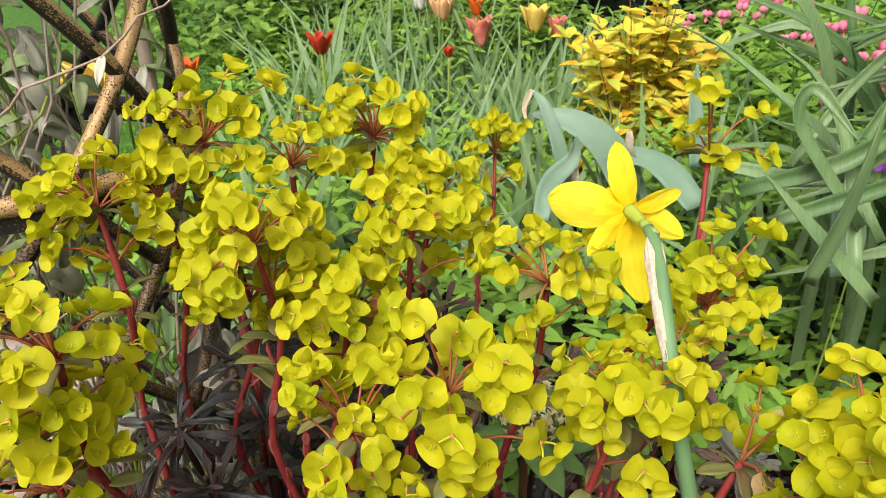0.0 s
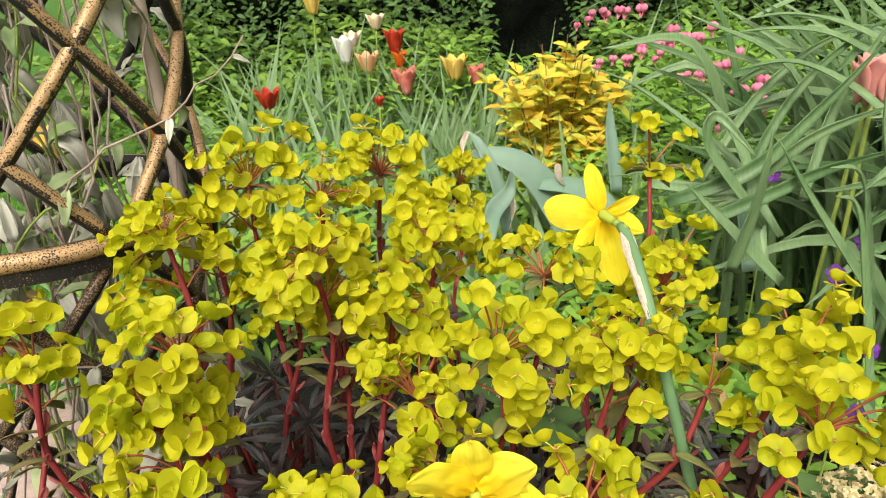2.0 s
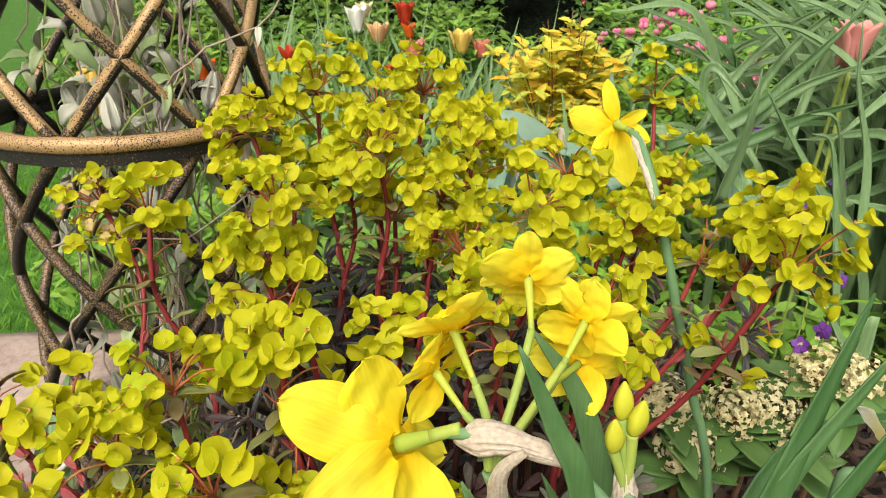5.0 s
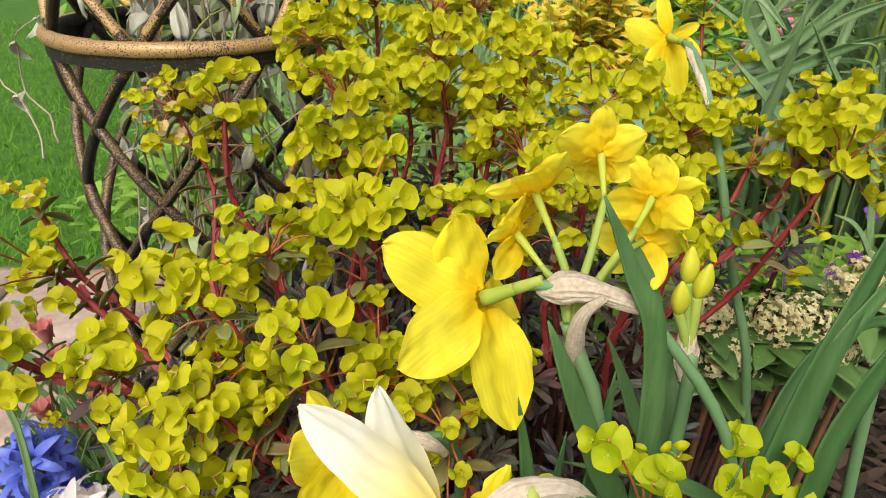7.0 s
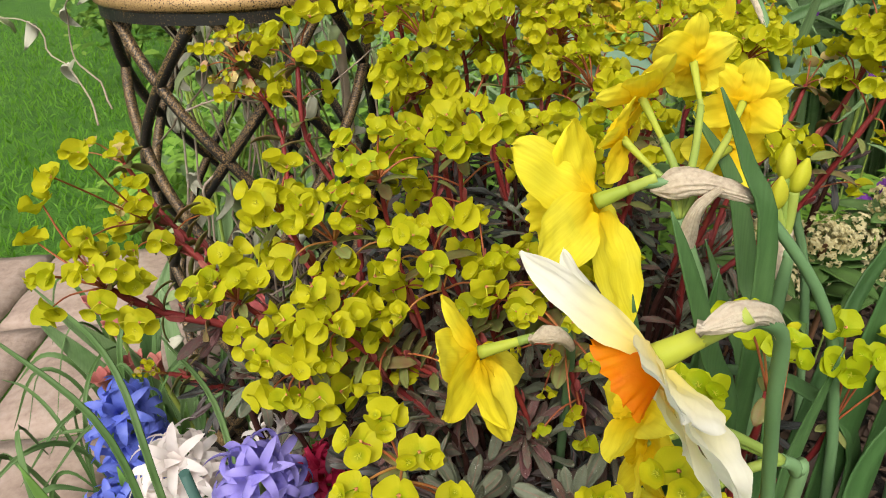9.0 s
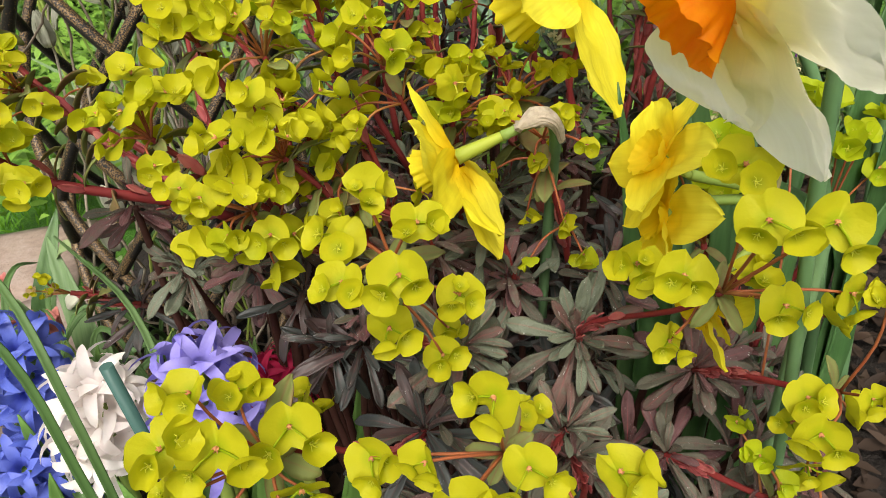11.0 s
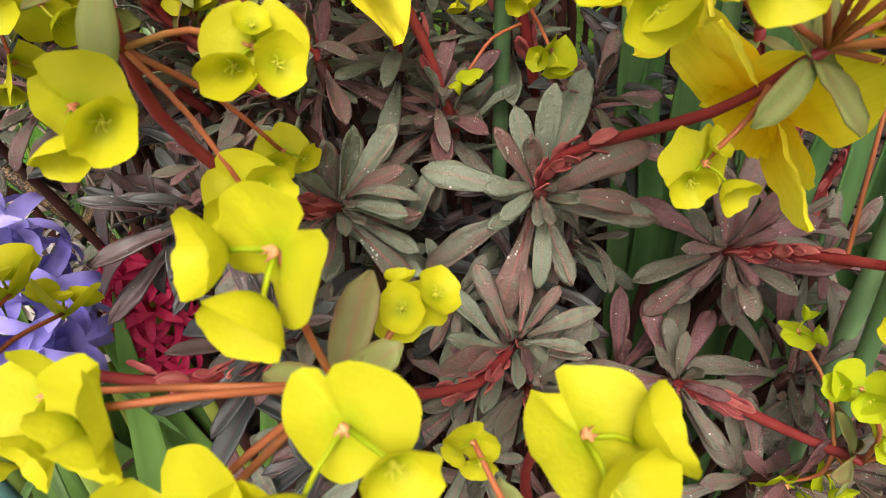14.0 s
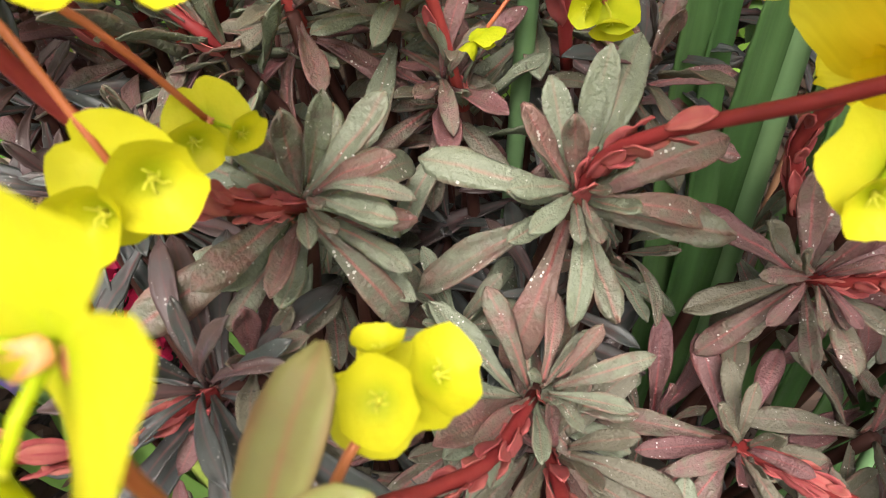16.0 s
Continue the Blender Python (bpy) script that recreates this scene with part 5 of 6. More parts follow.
n_leaves = thing("narcissus_leaves", foot_of((0.037, 0.062, 0)), "clump of upright blue-green narcissus strap leaves", "leaves")
strap(n_leaves, [(0.010, 0.045, 0.0), (0.004, 0.042, 0.30), (-0.006, 0.044, 0.470), (-0.022, 0.053, 0.517), (-0.039, 0.061, 0.556)], 0.0145, None, 0.35, 0.2)
strap(n_leaves, [(0.056, 0.088, 0.037), (0.044, 0.1, 0.354), (0.033, 0.11, 0.407), (0.015, 0.122, 0.475), (-0.016, 0.13, 0.522)], 0.021, turn=0.3)
strap(n_leaves, [(0, 0.037, 0.037), (-0.007, 0.037, 0.33), (-0.03, 0.037, 0.406), (-0.051, 0.037, 0.461), (-0.065, 0.041, 0.498)], 0.016, turn=0.3)
strap(n_leaves, [(0.075, 0.037, 0.037), (0.08, 0.044, 0.338), (0.088, 0.05, 0.414), (0.105, 0.062, 0.468), (0.147, 0.088, 0.562)], 0.024, turn=0.3)
strap(n_leaves, [(0.088, 0.044, 0.037), (0.085, 0.05, 0.316), (0.084, 0.05, 0.372), (0.103, 0.062, 0.454), (0.163, 0.075, 0.55)], 0.020, turn=0.3)
strap(n_leaves, [(0.1, 0.025, 0.037), (0.101, 0.037, 0.346), (0.122, 0.05, 0.441), (0.175, 0.062, 0.537)], 0.018, turn=0.3)
strap(n_leaves, [(0.025, 0.075, 0.037), (0.035, 0.088, 0.312), (0.01, 0.094, 0.394), (-0.013, 0.094, 0.45)], 0.014, turn=0.3)
strap(n_leaves, [(-0.037, 0.05, 0.037), (-0.056, 0.05, 0.287), (-0.062, 0.05, 0.363), (-0.073, 0.056, 0.438)], 0.015, turn=0.3)
strap(n_leaves, [(-0.025, 0.062, 0.037), (-0.024, 0.062, 0.287), (-0.021, 0.062, 0.363), (-0.015, 0.069, 0.444)], 0.018, turn=0.3)
strap(n_leaves, [(0, 0.025, 0.037), (0.01, 0.025, 0.25), (0.015, 0.025, 0.325), (0.005, 0.031, 0.4)], 0.014, turn=0.3)
strap(n_leaves, [(0.025, 0.025, 0.037), (0.035, 0.025, 0.25), (0.033, 0.025, 0.325), (0.045, 0.025, 0.412)], 0.016, turn=0.3)
strap(n_leaves, [(-0.056, 0.044, 0.037), (-0.045, 0.044, 0.25), (-0.05, 0.05, 0.325), (-0.043, 0.056, 0.412)], 0.014, turn=0.3)
strap(n_leaves, [(0.037, 0, 0.037), (0.062, 0, 0.25), (0.075, 0.013, 0.325), (0.112, 0.025, 0.375)], 0.018, turn=0.3)
strap(n_leaves, [(0.062, 0.025, 0.062), (0.094, 0.037, 0.287), (0.05, 0.056, 0.356), (-0.037, 0.075, 0.369)], 0.013, turn=0.3)
strap(n_leaves, [(0.075, 0.075, 0.062), (0.125, 0.125, 0.287), (0.2, 0.175, 0.387), (0.338, 0.213, 0.381)], 0.015, turn=0.3)


# ---- hyacinths ----
def floret_mesh(name, mat, size, seed):
    """A hyacinth floret: a tube that splits into six long tips that curl back, all one skin."""
    rnd = random.Random(seed)
    bm = bmesh.new()
    rings = []
    for r0, z in ((0.10, 0.0), (0.15, 0.2), (0.17, 0.4), (0.22, 0.55)):
        rings.append([bm.verts.new((size * r0 * math.cos(math.tau * k / 12), size * r0 * math.sin(math.tau * k / 12), size * z)) for k in range(12)])
    for a, c in zip(rings, rings[1:]):
        for k in range(12):
            bm.faces.new((a[k], a[(k + 1) % 12], c[(k + 1) % 12], c[k]))
    for k in range(6):
        row = [rings[-1][2 * k], rings[-1][2 * k + 1], rings[-1][(2 * k + 2) % 12]]
        a = math.tau * (2 * k + 1) / 12
        out, side = Vector((math.cos(a), math.sin(a), 0)), Vector((-math.sin(a), math.cos(a), 0))
        curl = rnd.uniform(1.2, 2.3)
        at, ang = out * size * 0.22 + Vector((0, 0, size * 0.55)), 1.15
        for i in range(1, 7):
            u = i / 6
            ang -= curl / 6
            at = at + (out * math.cos(ang) + Vector((0, 0, math.sin(ang)))) * size * 0.16
            n = Vector((0, 0, math.cos(ang))) - out * math.sin(ang)
            w = size * (0.145 * (1 - u ** 3.6) + 0.010)
            nxt = [bm.verts.new(at - side * w + n * w * 0.35), bm.verts.new(at), bm.verts.new(at + side * w + n * w * 0.35)]
            for q in range(2):
                bm.faces.new((row[q], row[q + 1], nxt[q + 1], nxt[q]))
            row = nxt
    bmesh.ops.recalc_face_normals(bm, faces=bm.faces)
    me = mesh_of(name, bm)
    me.materials.append(mat)
    return me


def hyacinth(foot, low, high, radius, mat, label, seed, count=30, size=0.017):
    rnd = random.Random(seed)
    h = thing("hyacinth", foot, label, "hyacinth", "hyacinths")
    at = Vector(foot)
    low, high = Vector(low), Vector(high)
    bm = bmesh.new()
    tube(bm, [p - at for p in curve([at, at.lerp(low, 0.6), low, high], 12)], 0.006, 0.0035, 8)
    part("stalk", bm, M_STALK, h)
    shapes = [floret_mesh("floret", mat, size, s) for s in range(3)]
    for k in range(count):
        u = k / (count - 1)
        a = k * 2.39996 + rnd.uniform(-0.2, 0.2)
        d = Vector((math.cos(a), math.sin(a), 0.15 + 1.1 * u ** 3 + rnd.uniform(-0.15, 0.15))).normalized()
        p = low.lerp(high, u) - at + d * (radius - size * 0.9) * (1 - 0.45 * u ** 4)
        piece("floret", rnd.choice(shapes), None, h, m=basis(p, d, size=rnd.uniform(0.9, 1.15), spin=rnd.uniform(0, 6)))
    for k in range(4):
        a = k * 1.6 + rnd.random()
        o = Vector((math.cos(a), math.sin(a), 0))
        strap(h, [at + o * 0.008, at + o * 0.03 + Vector((0, 0, 0.07)), at + o * 0.055 + Vector((0, 0, 0.16 + 0.07 * rnd.random()))], 0.024, M_HYLEAF)
    return h


M_HYLEAF = leafy("hyacinth_leaf", [(0.1, (0.07, 0.16, 0.035)), (0.5, (0.12, 0.25, 0.05)), (0.95, (0.2, 0.34, 0.1))], 0.2, 0.35, grain=18, veins=0.5)
M_VIOLET = leafy("hyacinth_violet", [(0.1, (0.025, 0.035, 0.34)), (0.4, (0.06, 0.07, 0.50)), (0.7, (0.14, 0.11, 0.56)), (0.95, (0.30, 0.26, 0.68))], 0.3, 0.4, grain=110, veins=0.8, spread=1.3, spec=0.4)
M_BLUE = leafy("hyacinth_blue", [(0.1, (0.012, 0.03, 0.28)), (0.5, (0.035, 0.075, 0.46)), (0.95, (0.13, 0.18, 0.62))], 0.3, 0.4, grain=110, veins=0.8, spread=1.2, spec=0.4)
M_BLUSH = leafy("hyacinth_blush_white", [(0.1, (0.80, 0.58, 0.54)), (0.5, (0.88, 0.78, 0.75)), (0.95, (0.92, 0.88, 0.85))], 0.45, 0.45, grain=90, veins=0.7, spread=0.9, spec=0.2)
M_CRIMSON = leafy("hyacinth_crimson", [(0.1, (0.25, 0.004, 0.03)), (0.5, (0.45, 0.012, 0.06)), (0.95, (0.6, 0.04, 0.12))], 0.25, 0.45, grain=80)
hyacinth(foot_of((-0.325, 0.106, 0)), (-0.319, 0.099, 0.222), (-0.313, 0.094, 0.283), 0.033, M_VIOLET, "violet-blue hyacinth spike with curled florets", 1, 24, 0.024)
hyacinth(foot_of((-0.406, 0.188, 0)), (-0.403, 0.172, 0.165), (-0.397, 0.166, 0.229), 0.034, M_BLUSH, "blush-white hyacinth spike in full bloom", 2, 24, 0.026)
hyacinth(foot_of((-0.469, 0.244, 0)), (-0.464, 0.234, 0.145), (-0.459, 0.226, 0.240), 0.030, M_BLUE, "deep blue hyacinth spike beside the path", 3, 26, 0.025)
hyacinth(foot_of((-0.481, 0.2, 0)), (-0.479, 0.198, 0.081), (-0.475, 0.194, 0.15), 0.036, M_BLUE, "short blue hyacinth at the path's edge", 4, 24, 0.025)
hyacinth(foot_of((-0.256, 0.169, 0)), (-0.276, 0.168, 0.150), (-0.277, 0.167, 0.210), 0.025, M_CRIMSON, "crimson hyacinth in the shade of the spurge", 5, 36, 0.017)
hyacinth(foot_of((-0.331, 0.206, 0)), (-0.331, 0.204, 0.137), (-0.328, 0.2, 0.212), 0.028, M_BLUSH, "cream hyacinth half hidden by spurge leaves", 6, 18, 0.018)
M_CANE = leafy("green_cane", [(0.1, (0.02, 0.06, 0.055)), (0.6, (0.04, 0.10, 0.09)), (0.95, (0.08, 0.16, 0.13))], 0.0, 0.4, grain=60)
stick = thing("plant_stick", foot_of((-0.319, 0.062, 0)), "thin dark green plant support stick", "garden stick")
bm = bmesh.new()
tube(bm, [Vector(p) - Vector(stick.location) for p in ((-0.319, 0.062, 0), (-0.335, 0.064, 0.163), (-0.352, 0.065, 0.321))], 0.0036, 0.0036, 10)
part("rod", bm, M_CANE, stick)

# thin arching leaves and tulip buds beside the path
M_GRASSY = leafy("thin_leaf_green", [(0.1, (0.03, 0.085, 0.02)), (0.5, (0.07, 0.15, 0.04)), (0.95, (0.16, 0.25, 0.10))], 0.2, 0.45, grain=18)
grassy = thing("muscari_leaves", foot_of((-0.5, 0.275, 0)), "thin arching green bulb leaves at the path's edge", "leaves")
gr = random.Random(9)
for k in range(70):
    a = gr.uniform(0, math.tau)
    c = Vector((-0.512, 0.338, 0)) + Vector((gr.uniform(-0.10, 0.16), gr.uniform(-0.22, 0.22), 0))
    o = Vector((math.cos(a), math.sin(a), 0)) * gr.uniform(0.05, 0.14)
    z = gr.uniform(0.07, 0.2)
    strap(grassy, [c, c + o * 0.3 + Vector((0, 0, z * 0.8)), c + o * 0.75 + Vector((0, 0, z)), c + o * 1.3 + Vector((0, 0, z * gr.uniform(0.3, 0.9)))], gr.uniform(0.004, 0.008), M_GRASSY, 0.5, gr.uniform(-1, 1), thick=0.0006)
for pts in ([(-0.375, 0.075, 0), (-0.394, 0.088, 0.212), (-0.419, 0.112, 0.325), (-0.5, 0.15, 0.394)], [(-0.388, 0.112, 0), (-0.4, 0.125, 0.237), (-0.438, 0.188, 0.325), (-0.512, 0.25, 0.363)],
            [(-0.35, 0.1, 0), (-0.344, 0.125, 0.187), (-0.356, 0.163, 0.287), (-0.394, 0.188, 0.344)], [(-0.375, 0.037, 0), (-0.388, 0.05, 0.187), (-0.425, 0.062, 0.3), (-0.488, 0.075, 0.344)])[:3]:
    strap(grassy, pts, 0.005, M_GRASSY, 0.5, 0.5)


# ---- tulips ----
def tulip_mesh(mat, height, width, seed, spread=0.0):
    out = []
    for k in range(3):
        out.append(leaf_mesh("petal", height, width, oval, mat, 0.3 - spread, 0.0, 0.06, seed + k, 8, 4, 0.0005, 0.55))
    return out


def tulip(foot, top, mat, label, height=0.045, seed=0, category="tulip", group="tulips", open_by=0.0, leaves=2):
    rnd = random.Random(seed)
    t = thing("tulip", foot, label, category, group)
    at = Vector(foot)
    top = Vector(top) - Vector((0, 0, height * 0.5))
    height *= 1.35 if top.y > 0.6 else 1.0
    stalk(t, [at, at.lerp(top, 0.5) + Vector((rnd.uniform(-0.01, 0.01), 0, 0)), top], 0.0035, 0.003, "stalk", M_STALK)
    up = (top - at).normalized()
    shapes = tulip_mesh(mat, height * 1.1, height * 0.62, seed, open_by)
    for k in range(6):
        radial = Matrix.Rotation(k * math.tau / 6 + rnd.uniform(-0.1, 0.1), 3, up) @ up.orthogonal().normalized()
        p = top - at + radial * height * (0.20 if k % 2 else 0.27)
        piece("petal", shapes[k % 3], None, t, m=along(p, up + radial * (0.12 + open_by), -radial))
    for k in range(leaves):
        a = rnd.uniform(0, math.tau)
        o = Vector((math.cos(a), math.sin(a), 0))
        strap(t, [at, at + o * 0.03 + Vector((0, 0, 0.10)), at + o * 0.09 + Vector((0, 0, 0.20))], 0.03, M_STRAPFAR, 0.5)
    return t


def petal_paint(name, a, b, stripes=0.0):
    m = leafy(name, [(0.15, a), (0.5, tuple((x + y) / 2 for x, y in zip(a, b))), (0.85, b)], 0.25, 0.4, grain=60 if not stripes else 35, veins=0.6, spread=0.25)
    return m


T_WHITE, T_PEACH, T_CREAM = petal_paint("tulip_white", (0.72, 0.72, 0.62), (0.8, 0.8, 0.74)), petal_paint("tulip_peach", (0.75, 0.36, 0.16), (0.8, 0.55, 0.32)), petal_paint("tulip_cream", (0.75, 0.6, 0.35), (0.8, 0.72, 0.55))
T_RED, T_ORANGE, T_STRIPE = petal_paint("tulip_red", (0.30, 0.01, 0.012), (0.6, 0.08, 0.02)), petal_paint("tulip_orange", (0.6, 0.08, 0.01), (0.75, 0.2, 0.02)), petal_paint("tulip_striped", (0.66, 0.04, 0.03), (0.75, 0.45, 0.36), 1)
T_YELLOW, T_PINK, T_BUD = petal_paint("tulip_yellow", (0.72, 0.48, 0.06), (0.78, 0.6, 0.2)), petal_paint("tulip_salmon", (0.68, 0.22, 0.22), (0.78, 0.42, 0.30)), petal_paint("tulip_bud_pink", (0.50, 0.13, 0.14), (0.58, 0.27, 0.20))
for k, (top, mat, label, size, op) in enumerate((((-0.176, 2.15, 0.489), T_WHITE, "white tulip at the back of the bed", 0.058, 0.0), ((-0.104, 2.125, 0.455), T_PEACH, "ruffled double peach tulip", 0.045, 0.35), ((-0.152, 2.225, 0.521), T_CREAM, "small cream narcissus-like tulip", 0.035, 0.4),
        ((-0.074, 2.25, 0.571), T_CREAM, "pale cream double tulip", 0.036, 0.4), ((-0.013, 2.175, 0.509), T_RED, "dark red tulip with orange edges", 0.052, 0.0), ((-0, 2.15, 0.461), T_ORANGE, "small bright orange tulip", 0.034, 0.1),
        ((0.014, 2.125, 0.387), T_STRIPE, "red and cream striped tulip", 0.060, 0.05), ((0.184, 2.175, 0.42), T_YELLOW, "double soft-yellow ruffled tulip", 0.056, 0.22), ((0.255, 2.175, 0.397), T_STRIPE, "red tulip with white flames", 0.044, 0.05), ((-0.285, 2.312, 0.624), T_YELLOW, "soft yellow tulip far back", 0.044, 0.1),
        ((-0.295, 1.325, 0.494), T_RED, "dark rusty red open tulip", 0.03, 0.5), ((-0.071, 1.875, 0.379), T_RED, "small dark red tulip", 0.02, 0.3), ((-0.549, 0.938, 0.481), T_YELLOW, "orange-yellow tulip behind the obelisk", 0.05, 0.05), ((-0.562, 0.975, 0.495), T_YELLOW, "orange-yellow tulip low behind the obelisk", 0.045, 0.1),
        ((0.555, 0.7, 0.603), T_PINK, "large salmon-pink tulip with yellow edges", 0.038, 0.0), ((0.566, 0.725, 0.593), T_PINK, "salmon tulip among strap leaves", 0.038, 0.0), ((-0.369, 0.875, 0.534), T_ORANGE, "orange tulip behind the climber", 0.025, 0.2))):
    tulip(foot_of((top[0] + 0.01, top[1] + 0.02)), top, mat, label, size, 40 + k, open_by=op, leaves=2 if top[1] > 1.0 else 1)
for k, top in enumerate(((-0.56, 0.476, 0.163), (-0.537, 0.45, 0.125), (-0.587, 0.5, 0.187), (-0.5, 0.413, 0.144), (-0.575, 0.438, 0.112))):
    tulip(foot_of((top[0] + 0.02, top[1] + 0.02)), top, T_BUD, "closed dusky pink tulip bud", 0.027, 80 + k, leaves=1, group="tulip buds")


# ---- masses of small leaves ----
def leaf_mass(name, spots, mat, label, category, parent=None, nu=3):
    """Many small leaves as one mesh: each spot is place, direction, face, length, width, droop."""
    verts, faces = [], []
    for p, d, f, length, width, droop in spots:
        m = along(p, d, f)
        i0 = len(verts)
        for i in range(nu + 1):
            u = i / nu
            w = width * 0.5 * (0.25, 0.95, 0.8, 0.06)[i] if nu == 3 else width * 0.5 * max(0.06, math.sin(math.pi * (0.1 + 0.9 * u)))
            y, z = length * u * (1 - 0.15 * droop * u), -length * droop * u * u * 0.5
            for s in (-1, 0, 1):
                verts.append(m @ Vector((s * w, y, z + (0.25 * w if s else 0))))
        for i in range(nu):
            for j in range(2):
                a = i0 + i * 3 + j
                faces.append((a, a + 1, a + 4, a + 3))
    me = bpy.data.meshes.new(name)
    me.from_pydata(verts, [], faces)
    for poly in me.polygons:
        poly.use_smooth = True
    ob = piece(name, me, mat, parent)
    if not parent:
        tagged(ob, label, category, kind="stuff")
    return ob


def rnd_dir(r, up=0.3):
    a = r.uniform(0, math.tau)
    return Vector((math.cos(a), math.sin(a), r.gauss(up, 0.4))).normalized()


HEDGE_LEFT = -1.05
M_HERB = leafy("herb_leaf_green", [(0.1, (0.006, 0.026, 0.003)), (0.4, (0.030, 0.092, 0.010)), (0.7, (0.085, 0.20, 0.022)), (0.95, (0.19, 0.35, 0.05))], 0.25, 0.45, grain=60, spread=1.5)
M_HERB2 = leafy("herb_leaf_fresh", [(0.1, (0.025, 0.075, 0.008)), (0.5, (0.08, 0.18, 0.022)), (0.95, (0.20, 0.33, 0.055))], 0.3, 0.5, grain=60, spread=1.4)
M_DEEP = leafy("shrub_leaf_deep_green", [(0.1, (0.002, 0.006, 0.002)), (0.45, (0.009, 0.026, 0.006)), (0.7, (0.030, 0.075, 0.016)), (0.95, (0.075, 0.15, 0.034))], 0.1, 0.5, grain=40, spread=1.5)
M_GRASS = leafy("grass_blade", [(0.1, (0.022, 0.090, 0.004)), (0.5, (0.044, 0.155, 0.007)), (0.95, (0.10, 0.245, 0.016))], 0.3, 0.5, grain=30, spread=1.0)
r = random.Random(21)
spots = []
for k in range(19000):
    x, y = r.uniform(-0.75, 1.35), r.uniform(0.56, 2.9)
    if y < 0.95 and x < -0.03:
        continue
    h = (0.20 + 0.20 * noise.noise((x * 3, y * 3, 1)) + 0.20 * max(0, min(y, 2.3) - 1.45)) * r.random() ** 0.4
    spots.append((Vector((x, y, max(0.01, h))), rnd_dir(r), Vector((0, -0.3, 1)), r.uniform(0.025, 0.055), r.uniform(0.010, 0.022), r.uniform(0, 1)))
leaf_mass("low_herbs", spots, M_HERB, "dense low green foliage filling the back of the bed", "foliage")
spots = []
for k in range(7500):
    x, y = r.uniform(-1.3, 2.0), r.uniform(2.25, 2.85)
    if 0.36 < x < 0.78:
        continue
    h = 0.12 + (0.50 + 0.32 * noise.noise((x * 3, y * 2, 6))) * r.random() ** 0.6 * (0.6 + 0.7 * (y - 2.25))
    spots.append((Vector((x, y, h)), rnd_dir(r), Vector((0, -0.5, 1)), r.uniform(0.03, 0.07), r.uniform(0.016, 0.034), r.uniform(0, 1)))
leaf_mass("tall_herbs", spots, M_HERB2, "fresh green leafy perennials at the back of the bed", "foliage")
spots = []
for k in range(22000):
    x, y = r.uniform(HEDGE_LEFT, 2.6), r.uniform(2.5, 3.0)
    z = r.uniform(0.0, 1.3)
    if 0.40 < x < 0.74 and 0.25 < z < 0.95:
        continue
    spots.append((Vector((x, y + 0.2 * noise.noise((x * 2, z * 2, 2)), z)), rnd_dir(r, -0.1), Vector((0, -0.8, 0.5)), r.uniform(0.018, 0.045), r.uniform(0.008, 0.018), r.uniform(0, 1)))
# Near-black wall behind the leaves: the hedge's inner shade, added as an object
M_HEDGESHADE = ground_material("hedge_shade_near_black", [(0.3, (0.002, 0.005, 0.002)), (0.55, (0.006, 0.015, 0.004)), (0.8, (0.02, 0.04, 0.012))], 12, 0.9, 1.0, 0.03)
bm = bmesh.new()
shade_rows = [[bm.verts.new((HEDGE_LEFT - 0.05 + 0.06 * i, 3.02 + 0.14 * noise.noise((i * 0.35, j * 0.5, 4)), -0.03 + 0.1 * j + (0.08 * noise.noise((i * 0.4, 2, 9)) if j == 13 else 0))) for j in range(14)] for i in range(63)]
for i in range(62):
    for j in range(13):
        bm.faces.new((shade_rows[i][j], shade_rows[i + 1][j], shade_rows[i + 1][j + 1], shade_rows[i][j + 1]))
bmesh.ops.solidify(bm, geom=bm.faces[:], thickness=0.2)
tagged(part("hedge_shade_wall", smooth(bm), M_HEDGESHADE), "near-black wall added for the shade inside the evergreen hedge", "hedge", kind="structure")
leaf_mass("hedge", spots, M_DEEP, "dark evergreen shrubs closing the garden behind the bed", "hedge")
spots = []
for k in range(16000):
    u = r.random() ** 1.5
    x, y = r.uniform(-3.2, -0.55), 0.72 + 3.5 * u
    if x > -1.45 and y < 1.03:
        continue
    spots.append((Vector((x, y, -0.012)), Vector((r.gauss(0, 0.5), r.gauss(0, 0.5), 1)), Vector((r.uniform(-1, 1), -1, 0.2)), r.uniform(0.022, 0.045), r.uniform(0.003, 0.005), r.uniform(0, 1.6)))
leaf_mass("lawn_grass", spots, M_GRASS, "fresh green mown grass blades", "grass")
spots = []
for k in range(1900):
    x, y = r.uniform(-0.55, 0.75), r.uniform(1.0, 2.45)
    if k % 3 and y < 1.7:
        y += 0.7
    if k % 3 and 0.30 < x < 0.75:
        continue
    spots.append((Vector((x, y, 0.02)), Vector((r.gauss(0, 0.45), r.gauss(-0.1, 0.45), 1)), Vector((r.uniform(-0.8, 0.8), -1, 0.3)), r.uniform(0.20, 0.40) * (1.35 if y > 1.9 else 1.0), r.uniform(0.009, 0.022), r.uniform(0.4, 2.6)))
M_BULB = leafy("bulb_leaf_green", [(0.1, (0.010, 0.038, 0.007)), (0.45, (0.032, 0.092, 0.020)), (0.7, (0.070, 0.155, 0.042)), (0.95, (0.15, 0.25, 0.095))], 0.25, 0.42, grain=22, spread=1.5, lines=0.5, spec=0.3)
leaf_mass("bulb_foliage", spots, M_BULB, "long arching green bulb leaves between the tulips", "leaves", nu=7)
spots = []
